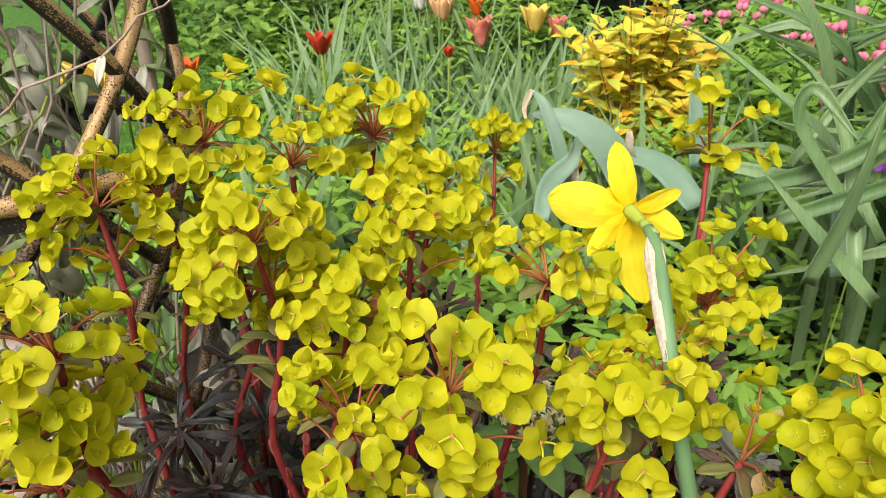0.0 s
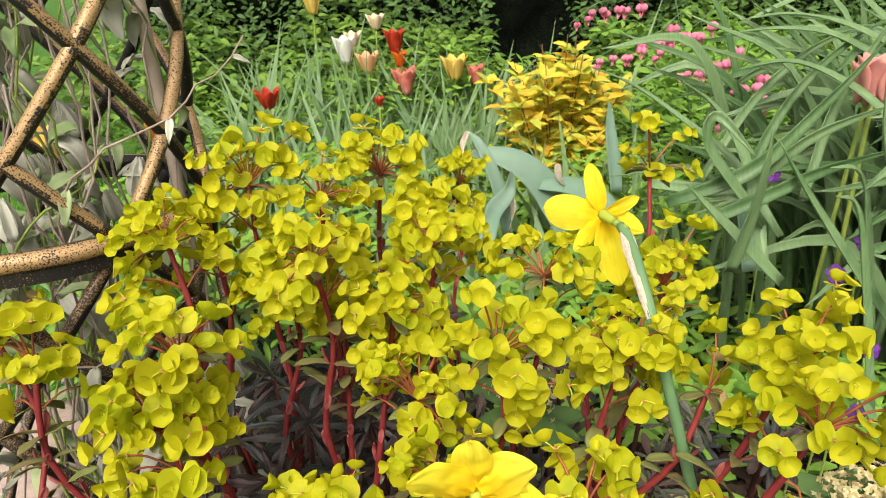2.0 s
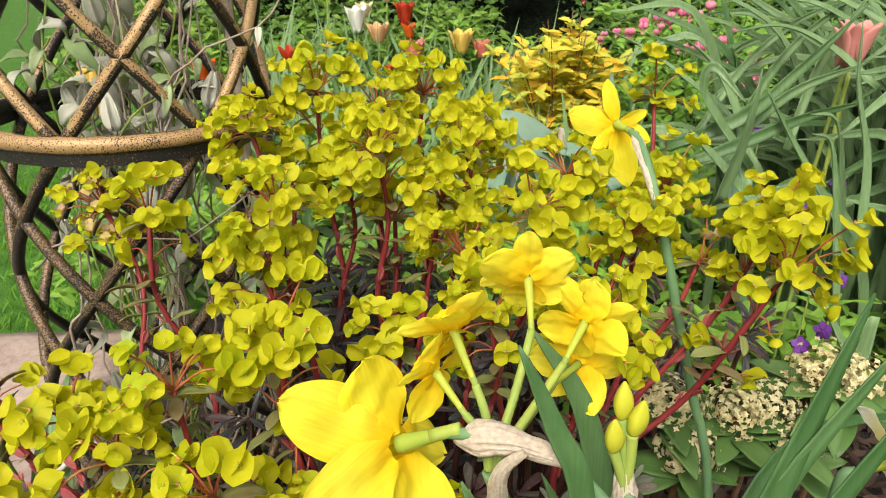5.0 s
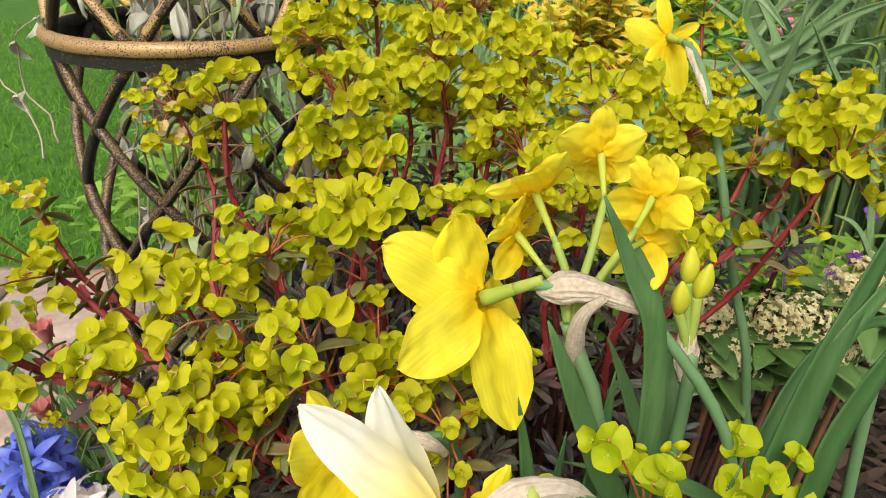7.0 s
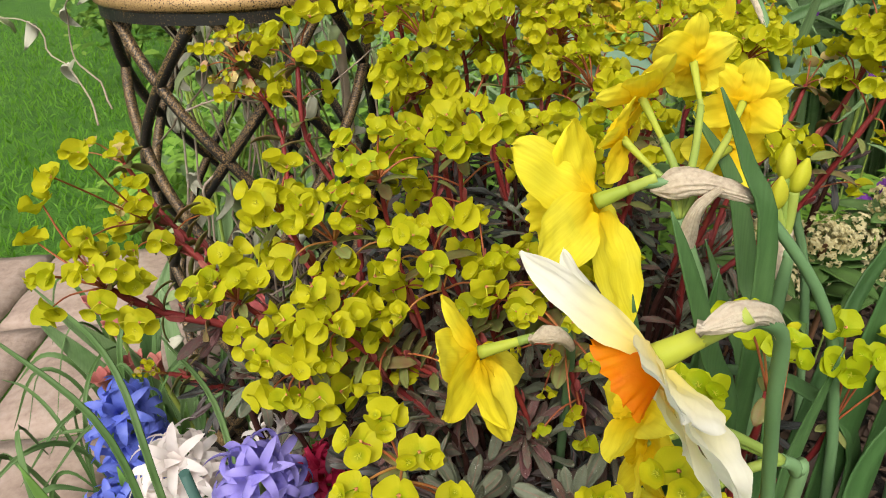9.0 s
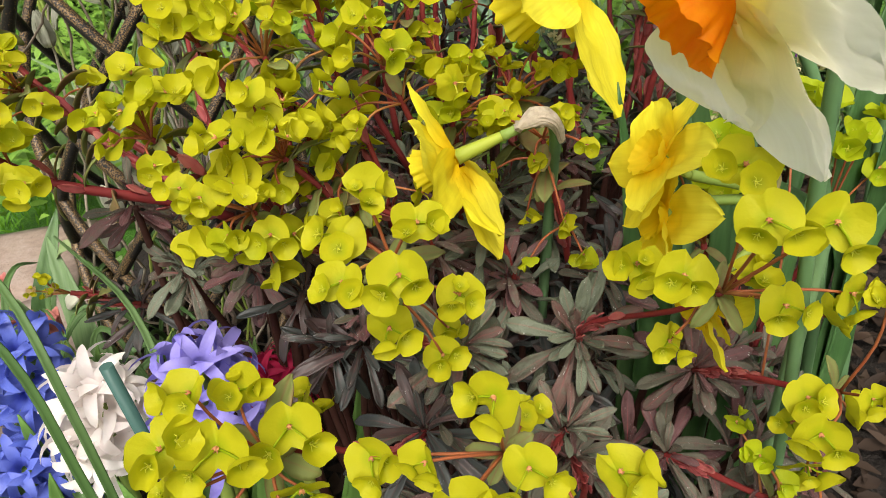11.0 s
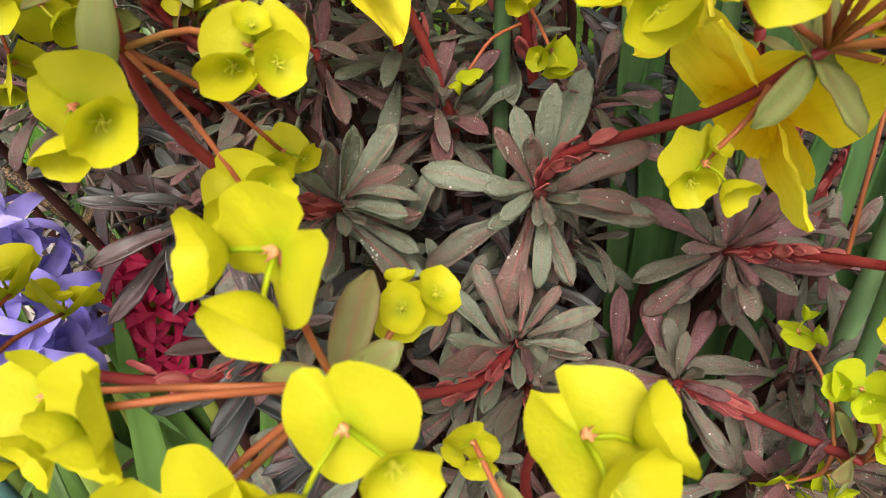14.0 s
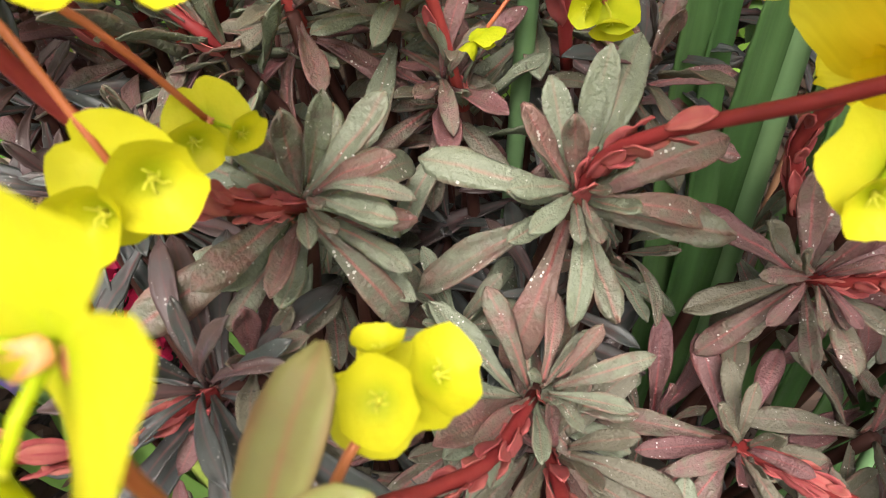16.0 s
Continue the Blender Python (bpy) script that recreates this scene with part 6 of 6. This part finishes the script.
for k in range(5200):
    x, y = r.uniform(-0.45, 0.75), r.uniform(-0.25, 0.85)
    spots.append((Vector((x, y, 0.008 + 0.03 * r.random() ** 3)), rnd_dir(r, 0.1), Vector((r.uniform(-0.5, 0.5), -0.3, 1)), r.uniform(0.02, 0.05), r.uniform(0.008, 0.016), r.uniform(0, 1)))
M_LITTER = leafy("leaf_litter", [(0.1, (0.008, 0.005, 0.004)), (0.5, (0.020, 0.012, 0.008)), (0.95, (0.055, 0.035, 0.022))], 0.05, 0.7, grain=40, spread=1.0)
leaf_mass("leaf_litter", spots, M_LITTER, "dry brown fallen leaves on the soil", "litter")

# ---- gold-leaved shrub ----
M_GOLDLEAF = leafy("shrub_leaf_gold", [(0.1, (0.62, 0.19, 0.025)), (0.32, (0.80, 0.42, 0.035)), (0.62, (0.80, 0.60, 0.06)), (0.95, (0.50, 0.56, 0.08))], 0.4, 0.5, grain=40, spread=1.5)
M_TWIG = leafy("brown_twig", [(0.1, (0.08, 0.04, 0.02)), (0.6, (0.16, 0.08, 0.04)), (0.95, (0.24, 0.13, 0.07))], 0.0, 0.6, grain=80)
shrub = thing("gold_leaved_shrub", foot_of((0.431, 1.725, 0)), "small shrub with glowing gold and orange spring leaves", "shrub")
spots = []
for k in range(62):
    a, rad = r.uniform(0, math.tau), r.uniform(0.02, 0.25)
    top = Vector((rad * math.cos(a), rad * math.sin(a) * 0.7, r.uniform(0.20, 0.60) * (1.08 - rad * 1.2)))
    line = curve([Vector((top.x * 0.15, top.y * 0.15, 0)), top * 0.55 + Vector((0, 0, 0.03)), top], 10)
    bm = bmesh.new()
    tube(bm, line, 0.0022, 0.0012, 5)
    part("twig", bm, M_TWIG, shrub)
    for i in range(50):
        p = line[2 + int(8 * i / 50)] + Vector((r.gauss(0, 0.006), r.gauss(0, 0.006), r.gauss(0, 0.006)))
        spots.append((p, rnd_dir(r, 0.5), Vector((0, -0.4, 1)), r.uniform(0.034, 0.066), r.uniform(0.018, 0.030), r.uniform(0, 0.9)))
leaf_mass("foliage", spots, M_GOLDLEAF, "", "", shrub)

# ---- bleeding heart ----
M_HEARTLEAF = leafy("bleeding_heart_leaf", [(0.1, (0.03, 0.09, 0.010)), (0.4, (0.08, 0.20, 0.022)), (0.7, (0.13, 0.28, 0.035)), (0.95, (0.20, 0.37, 0.055))], 0.3, 0.5, grain=45, spread=1.3)
M_HEART = leafy("heart_flower_pink", [(0.1, (0.62, 0.06, 0.17)), (0.5, (0.74, 0.16, 0.29)), (0.95, (0.80, 0.36, 0.46))], 0.35, 0.4, grain=60)
heart_plant = thing("bleeding_heart", foot_of((0.775, 1.562, 0)), "bleeding heart with ferny leaves and arching strings of pink hearts", "plant")
H_AT = Vector(heart_plant.location)
spots = []
for k in range(170):
    c = Vector((r.uniform(-0.20, 0.50), r.uniform(-0.15, 0.40), r.uniform(0.12, 0.56)))
    face = Vector((r.gauss(0, 0.3), -0.5, 1))
    for q in range(9):
        d = rnd_dir(r, 0.0)
        spots.append((c + d * 0.012, d, face, r.uniform(0.03, 0.055), r.uniform(0.014, 0.024), r.uniform(0, 0.6)))
leaf_mass("foliage", spots, M_HEARTLEAF, "", "", heart_plant)
bm = bmesh.new()
for side in (-1, 1):
    for k in range(2):
        lump(bm, (side * 0.0042, 0.0013 if k else -0.0013, -0.004), 0.0058, 0, 1.25)
for side in (-1, 1):
    blade(bm, 0.012, 0.004, lance, 0.2, 1.2, 0.1, 0.0, 4, 2, 0, 1, Matrix.Translation((side * 0.002, 0, -0.010)) @ Matrix.Rotation(radians(-90), 4, "X") @ Matrix.Rotation(side * 0.7, 4, "Y"))
HEART = mesh_of("heart_flower", bm)
HEART.materials.append(M_HEART)
for pts in (((0.649, 1.562, 0.685), (0.53, 1.5, 0.671), (0.431, 1.438, 0.665), (0.359, 1.4, 0.627)), ((0.699, 1.5, 0.624), (0.568, 1.438, 0.595), (0.456, 1.375, 0.575), (0.394, 1.35, 0.55)), ((0.766, 1.5, 0.635), (0.629, 1.375, 0.617), (0.541, 1.312, 0.607), (0.494, 1.275, 0.574)),
            ((0.797, 1.438, 0.576), (0.67, 1.312, 0.564), (0.586, 1.25, 0.557), (0.524, 1.225, 0.546)), ((0.814, 1.375, 0.521), (0.709, 1.275, 0.515), (0.64, 1.225, 0.514), (0.584, 1.188, 0.495)), ((0.811, 1.312, 0.481), (0.726, 1.25, 0.478), (0.659, 1.212, 0.47), (0.609, 1.188, 0.449))):
    bm = bmesh.new()
    line = curve([H_AT + Vector((0, 0, 0.2))] + [Vector(p) for p in pts], 24)
    tube(bm, [p - H_AT for p in line], 0.0016, 0.0008, 5)
    arch = part("flower_stem", bm, M_STALKDARK, heart_plant)
    for i in range(9):
        p = line[10 + int(14 * i / 9)] + Vector((r.gauss(0, 0.006), r.gauss(0, 0.012), -abs(r.gauss(0, 0.010))))
        piece("heart_flower", HEART, None, arch, m=Matrix.Translation(p - H_AT + Vector((0, 0, -0.010))) @ Matrix.Rotation(r.uniform(-0.8, 0.8), 4, "Z") @ Matrix.Diagonal((*[1.55 - 0.09 * i] * 3, 1)))

# ---- the clump of long strap leaves ----
clump = thing("strap_leaf_clump", foot_of((0.525, 0.688, 0)), "big clump of long arching blue-green strap leaves", "leaves")
strap(clump, [(0.419, 0.625, 0.438), (0.381, 0.688, 0.514), (0.338, 0.75, 0.555), (0.294, 0.825, 0.59), (0.246, 0.875, 0.611)], 0.013, M_STRAPFAR, 0.5, 0.9)
strap(clump, [(0.372, 0.575, 0.425), (0.376, 0.65, 0.518), (0.35, 0.688, 0.579), (0.302, 0.688, 0.617)], 0.018, M_STRAPFAR, 0.5, 0.9)
strap(clump, [(0.302, 0.525, 0.446), (0.304, 0.512, 0.503), (0.304, 0.5, 0.56), (0.307, 0.5, 0.607)], 0.018, M_STRAPFAR, 0.5, 0.9)
strap(clump, [(0.283, 0.65, 0.479), (0.367, 0.625, 0.525), (0.453, 0.65, 0.589), (0.55, 0.688, 0.664)], 0.019, M_STRAPFAR, 0.5, 0.9)
strap(clump, [(0.27, 0.675, 0.496), (0.365, 0.65, 0.495), (0.435, 0.625, 0.562), (0.527, 0.625, 0.597)], 0.017, M_STRAPFAR, 0.5, 0.9)
strap(clump, [(0.362, 0.525, 0.429), (0.31, 0.537, 0.48), (0.281, 0.55, 0.509), (0.261, 0.562, 0.532)], 0.017, M_STRAPFAR, 0.5, 0.9)
strap(clump, [(0.516, 0.55, 0.301), (0.48, 0.562, 0.46), (0.453, 0.562, 0.534), (0.418, 0.562, 0.544)], 0.013, M_STRAPFAR, 0.5, 0.9)
strap(clump, [(0.509, 0.525, 0.363), (0.444, 0.537, 0.445), (0.391, 0.562, 0.524), (0.364, 0.575, 0.571)], 0.016, M_STRAPFAR, 0.5, 0.9)
strap(clump, [(0.629, 0.75, 0.606), (0.568, 0.812, 0.649), (0.508, 0.85, 0.657), (0.439, 0.875, 0.649)], 0.013, M_STRAPFAR, 0.5, 0.9)
strap(clump, [(0.639, 0.75, 0.627), (0.58, 0.812, 0.663), (0.535, 0.875, 0.674), (0.474, 0.9, 0.666)], 0.012, M_STRAPFAR, 0.5, 0.9)
strap(clump, [(0.565, 0.65, 0.557), (0.517, 0.7, 0.604), (0.47, 0.75, 0.626), (0.41, 0.775, 0.614)], 0.015, M_STRAPFAR, 0.5, 0.9)
strap(clump, [(0.481, 0.688, 0.464), (0.521, 0.725, 0.564), (0.569, 0.75, 0.63), (0.624, 0.775, 0.696)], 0.016, M_STRAPFAR, 0.5, 0.9)
strap(clump, [(0.425, 0.75, 0.445), (0.484, 0.775, 0.555), (0.556, 0.8, 0.624), (0.659, 0.825, 0.679)], 0.015, M_STRAPFAR, 0.5, 0.9)
strap(clump, [(0.385, 0.775, 0.464), (0.47, 0.825, 0.561), (0.573, 0.875, 0.623), (0.677, 0.9, 0.657)], 0.013, M_STRAPFAR, 0.5, 0.9)
strap(clump, [(0.284, 0.575, 0.479), (0.356, 0.575, 0.509), (0.421, 0.575, 0.537), (0.506, 0.575, 0.559)], 0.016, M_STRAPFAR, 0.5, 0.9)
strap(clump, [(0.379, 0.6, 0.464), (0.31, 0.625, 0.554), (0.318, 0.625, 0.589), (0.35, 0.587, 0.55)], 0.016, M_STRAPFAR, 0.5, 0.9)
strap(clump, [(0.445, 0.45, 0.295), (0.415, 0.475, 0.456), (0.399, 0.488, 0.526), (0.375, 0.488, 0.539)], 0.012, M_STRAPFAR, 0.5, 0.9)
strap(clump, [(0.45, 0.413, 0.348), (0.444, 0.413, 0.286), (0.395, 0.425, 0.356), (0.371, 0.438, 0.372)], 0.018, M_STRAPFAR, 0.5, 0.9)
strap(clump, [(0.478, 0.5, 0.395), (0.475, 0.525, 0.496), (0.448, 0.537, 0.58), (0.443, 0.55, 0.654)], 0.016, M_STRAPFAR, 0.5, 0.9)
cr = random.Random(77)
for k in range(170):
    lean = k % 5 < 3
    a = cr.gauss(math.pi, 0.55) if lean else cr.uniform(0, math.tau)
    c = Vector((0.80, 0.84, 0)) + Vector((cr.gauss(0, 0.10), cr.gauss(0, 0.13), 0))
    o = Vector((math.cos(a), math.sin(a) * 0.7, 0)) * (cr.uniform(0.11, 0.225) if lean else cr.uniform(0.06, 0.20))
    z = cr.uniform(0.38, 0.66) if lean else cr.uniform(0.32, 0.72)
    strap(clump, [c, c + o * 0.25 + Vector((0, 0, z * 0.62)), c + o * 0.8 + Vector((0, 0, z * 0.96)), c + o * 1.7 + Vector((0, 0, z * cr.uniform(0.84, 1.16)))], cr.uniform(0.014, 0.025), M_STRAPFAR, 0.45, cr.uniform(-0.8, 0.8))

# broad tulip leaves behind the bush
broad = thing("broad_bulb_leaves", foot_of((0.3, 1.35, 0)), "broad folded blue-green tulip leaves with dry tips", "leaves")
M_BROAD = leafy("broad_leaf_blue_green", [(0.1, (0.09, 0.18, 0.11)), (0.5, (0.15, 0.26, 0.17)), (0.95, (0.26, 0.36, 0.27))], 0.2, 0.4, grain=14, veins=0.6)
strap(broad, [(0.345, 1.25, 0.184), (0.281, 1.275, 0.297), (0.208, 1.288, 0.355), (0.117, 1.312, 0.371)], 0.075, M_BROAD, 0.35, 0.3)
strap(broad, [(0.204, 1.25, 0.191), (0.177, 1.25, 0.311), (0.144, 1.275, 0.392), (0.12, 1.3, 0.421)], 0.03, M_BROAD, 0.35, 0.3)
strap(broad, [(0.413, 1.125, 0.256), (0.369, 1.188, 0.297), (0.325, 1.25, 0.304), (0.246, 1.288, 0.295)], 0.055, M_BROAD, 0.35, 0.3)
strap(broad, [(0.44, 1.25, 0.286), (0.436, 1.275, 0.355), (0.432, 1.3, 0.411), (0.434, 1.325, 0.469)], 0.032, M_BROAD, 0.35, 0.3)
strap(broad, [(0.47, 0.75, 0.329), (0.469, 0.775, 0.391), (0.47, 0.8, 0.425), (0.48, 0.825, 0.465)], 0.045, M_BROAD, 0.35, 0.3)
strap(broad, [(0.135, 1.125, 0.222), (0.155, 1.188, 0.271), (0.201, 1.25, 0.297), (0.206, 1.25, 0.348)], 0.04, M_BROAD, 0.35, 0.3)
for pts in (((0.12, 1.3, 0.421), (0.11, 1.3, 0.385), (0.116, 1.288, 0.353)), ((0.209, 1.25, 0.284), (0.213, 1.25, 0.245), (0.201, 1.25, 0.191)), ((0.304, 1.25, 0.355), (0.311, 1.25, 0.33), (0.325, 1.25, 0.304))):
    strap(broad, pts, 0.014, M_SPATHE, 0.8, 1.5, "dry_tip")

# ---- skimmia ----
M_SKIM = leafy("skimmia_leaf", [(0.1, (0.035, 0.09, 0.02)), (0.5, (0.07, 0.15, 0.035)), (0.95, (0.13, 0.22, 0.07))], 0.12, 0.3, grain=20, rib=(0.16, 0.24, 0.09), rib_width=0.0012)
M_SKIMFLOWER = leafy("skimmia_flower_cream", [(0.1, (0.26, 0.20, 0.06)), (0.5, (0.44, 0.37, 0.16)), (0.95, (0.62, 0.56, 0.32))], 0.25, 0.5, grain=80, spread=1.4)
skimmia = thing("skimmia", foot_of((0.263, 0.312, 0)), "low skimmia with glossy leaves and cream flower heads", "shrub")
K_AT = Vector(skimmia.location)
SKLEAF = [leaf_mesh("leaf", 0.055 + 0.008 * s, 0.024, lance, M_SKIM, 0.3 + 0.2 * s, 0.15, 0.06, s) for s in range(3)]
sr = random.Random(14)
for k, top in enumerate(((0.227, 0.281, 0.328), (0.265, 0.294, 0.323), (0.304, 0.29, 0.363), (0.34, 0.288, 0.353), (0.169, 0.3, 0.325), (0.294, 0.281, 0.294), (0.181, 0.275, 0.287), (0.237, 0.306, 0.287), (0.062, 0.4, 0.394))):
    top = Vector(top)
    bm = bmesh.new()
    tube(bm, [q - K_AT for q in curve([Vector((top.x * 0.9 + 0.02, top.y + 0.02, 0)), top + Vector((0, 0.01, -0.06)), top], 8)], 0.004, 0.003, 6)
    branch = part("branch", bm, M_TWIG, skimmia)
    spots = []
    for q in range(240):
        d = Vector((sr.gauss(0, 1), sr.gauss(0, 1), sr.gauss(0.3, 0.8))).normalized()
        p = top - K_AT + Vector((d.x * 0.034, d.y * 0.028, d.z * 0.026 + 0.006)) * sr.uniform(0.5, 1.05) * (1 + 0.3 * noise.noise(d * 2.5 + Vector((k, 0, 0))))
        f = (d + Vector((0, -0.3, 0.3))).normalized()
        s = f.orthogonal().normalized()
        for j in range(4):
            e = Matrix.Rotation(j * math.tau / 4 + q, 3, f) @ s
            spots.append((p, e + f * 0.25, f, 0.0036, 0.0025, 0.6))
    leaf_mass("flower_head", spots, M_SKIMFLOWER, "", "", branch)
    for j in range(11):
        a = j * 0.9 + sr.random()
        d = Vector((math.cos(a), math.sin(a), sr.uniform(-0.1, 0.45)))
        piece("leaf", sr.choice(SKLEAF), None, branch, m=along(top - K_AT + Vector((0, 0, -0.012 - 0.02 * sr.random())), d, Vector((0, -0.2, 1)), sr.uniform(0.8, 1.2)))

# ---- violas ----
M_VIOLA = leafy("viola_purple", [(0.1, (0.05, 0.01, 0.10)), (0.5, (0.10, 0.02, 0.18)), (0.95, (0.2, 0.06, 0.32))], 0.2, 0.5, grain=60)
VPETAL = leaf_mesh("petal", 0.012, 0.012, oval, M_VIOLA, 0.3, 0.05, 0.1, 1, 5)
for k, top in enumerate(((0.426, 0.45, 0.307), (0.49, 0.525, 0.335), (0.49, 0.575, 0.448), (0.425, 0.525, 0.435), (0.475, 0.75, 0.476), (0.403, 0.45, 0.287))):
    vi = thing("viola", foot_of(top), "small deep purple viola", "flower", "violas")
    V_AT = Vector(vi.location)
    stalk(vi, [V_AT, Vector(top) * 0.5 + V_AT * 0.5 + Vector((0.004, 0, 0)), top], 0.0016, 0.0011, "stalk", M_STALK)
    for j in range(5):
        m = basis(Vector(top) - V_AT, (-0.1, -0.8, 0.5)) @ Matrix.Rotation(j * math.tau / 5, 4, "Z")
        piece("petal", VPETAL, None, vi, m=m)

# ---- the climber on the obelisk ----
M_CLEM = leafy("climber_leaf_grey", [(0.1, (0.20, 0.20, 0.13)), (0.5, (0.37, 0.38, 0.27)), (0.95, (0.56, 0.56, 0.45))], 0.3, 0.65, grain=60, rib=(0.32, 0.35, 0.25), rib_width=0.0008, veins=1.0, spread=1.3)
M_CLEM2 = leafy("climber_leaf_green", [(0.1, (0.10, 0.17, 0.06)), (0.5, (0.22, 0.33, 0.12)), (0.95, (0.40, 0.46, 0.25))], 0.3, 0.6, grain=60, rib=(0.30, 0.30, 0.2), veins=1.0, spread=1.0)
M_VINE = leafy("vine_pinkish", [(0.1, (0.20, 0.13, 0.11)), (0.5, (0.32, 0.24, 0.20)), (0.95, (0.38, 0.38, 0.27))], 0.0, 0.6, grain=60)
CLEAF = [leaf_mesh("leaf", 0.034 + 0.009 * s, 0.009 + 0.0035 * s, lance, (M_CLEM, M_CLEM2, M_CLEM2, M_CLEM)[s], 0.6 + 0.7 * s, 0.5, 0.4, s + 2, 9) for s in range(4)]
climber = thing("clematis", OB, "woolly grey-leaved clematis twining through the obelisk", "climber")
kr = random.Random(8)
bm = bmesh.new()
for k in range(6):
    blade(bm, 0.034, 0.010, lance, 0.6, 0.1, 0.2, 0.03, 6, 3, 0, k, Matrix.Rotation(k * math.tau / 6, 4, "Y") @ Matrix.Translation((0, 0, 0.004)))
thicken(bm, 0.0005)
CBUD = mesh_of("bud", bm)
CBUD.materials.append(M_CLEM)
for k in range(34):
    a = kr.uniform(0, math.tau)
    rad = kr.uniform(0.02, 0.135)
    pts = [Vector((0.05 * math.cos(a), 0.05 * math.sin(a), 0))]
    for z in (0.16, 0.32, 0.48, 0.64, 0.80):
        a += kr.uniform(-0.9, 0.9)
        q = rad * kr.uniform(0.7, 1.15)
        pts.append(Vector((q * math.cos(a), q * math.sin(a), z + kr.uniform(-0.06, 0.06))))
    pts = pts[:kr.choice((5, 6, 6))]
    line = curve(pts, 30)
    bm = bmesh.new()
    line = [q + Vector((noise.noise(q * 22), noise.noise(q * 22 + Vector((7, 0, 0))), 0.4 * noise.noise(q * 22 + Vector((0, 7, 0))))) * 0.022 for q in line]
    tube(bm, line, 0.0018, 0.0009, 6, 0, 0.1)
    vine = part("vine", bm, M_VINE if k % 3 else M_STALK, climber)
    for i in range(6, 30):
        if kr.random() < (0.82 if line[i].z < 0.48 else 0.45):
            continue
        d = rnd_dir(kr, 0.1)
        if kr.random() < 0.16:
            piece("bud", CBUD, None, vine, m=along(line[i] + d * 0.015, Vector((d.x * 0.3, d.y * 0.3, 1)), d, kr.uniform(0.7, 1.1)))
        else:
            piece("leaf", kr.choice(CLEAF), None, vine, m=along(line[i] + d * 0.012, d, Vector((kr.uniform(-0.6, 0.6), -0.4, 0.8)), kr.uniform(0.6, 1.1)))
for pts in (((-0.338, 0.475, 0.438), (-0.275, 0.388, 0.606), (-0.2, 0.4, 0.656), (-0.15, 0.45, 0.7)), ((-0.45, 0.45, 0.412), (-0.375, 0.375, 0.473), (-0.275, 0.362, 0.481), (-0.2, 0.375, 0.525)), ((-0.5, 0.45, 0.438), (-0.544, 0.5, 0.484), (-0.587, 0.537, 0.525), (-0.625, 0.55, 0.537)), ((-0.488, 0.463, 0.45), (-0.525, 0.488, 0.5), (-0.519, 0.481, 0.55), (-0.475, 0.45, 0.575))):
    bm = bmesh.new()
    line = curve([Vector(p) - OB for p in pts], 18)
    line = [q + Vector((noise.noise(q * 30), noise.noise(q * 30 + Vector((7, 0, 0))), noise.noise(q * 30 + Vector((0, 7, 0))))) * 0.012 for q in line]
    tube(bm, line, 0.0011, 0.0006, 6)
    vine = part("vine", bm, M_VINE, climber)
    for i in (6, 12, 17):
        d = rnd_dir(kr, -0.5)
        piece("leaf", kr.choice(CLEAF), None, vine, m=along(line[i], d, Vector((0.3, -0.6, 0.6)), kr.uniform(0.45, 0.7)))
cane = thing("bamboo_cane", foot_of((-0.294, 0.537, 0)), "weathered pale bamboo cane standing inside the obelisk", "garden cane")
M_BAMBOO = leafy("bamboo_weathered", [(0.1, (0.26, 0.20, 0.14)), (0.5, (0.38, 0.30, 0.22)), (0.95, (0.46, 0.40, 0.32))], 0.0, 0.6, grain=30)
bm = bmesh.new()
tube(bm, [Vector(p) - Vector(cane.location) for p in ((-0.237, 0.537, 0), (-0.246, 0.547, 0.35), (-0.256, 0.556, 0.682), (-0.264, 0.562, 0.938))], 0.0058, 0.0054, 10, 0, 0.1)
part("rod", bm, M_BAMBOO, cane)

# ---- a black nursery pot and shade at the back ----
M_POT = ground_material("black_plastic_pot", [(0.3, (0.008, 0.008, 0.009)), (0.7, (0.02, 0.02, 0.022))], 30, 0.45, 0.2, 0.001)
pot = thing("plant_pot", foot_of((0.561, 2.625, 0.488)), "large black plastic plant pot in shade", "plant pot")
bm = bmesh.new()
prof = [(0.001, 0.0), (0.13, 0.0), (0.17, 0.30), (0.185, 0.30), (0.185, 0.335), (0.165, 0.335), (0.155, 0.28), (0.001, 0.28)]
loops = [[bm.verts.new((rr * math.cos(a), rr * math.sin(a), zz)) for a in (math.tau * i / 36 for i in range(36))] for rr, zz in prof]
for a, b in zip(loops, loops[1:]):
    for i in range(36):
        bm.faces.new((a[i], a[(i + 1) % 36], b[(i + 1) % 36], b[i]))
part("pot_body", smooth(bm), M_POT, pot)
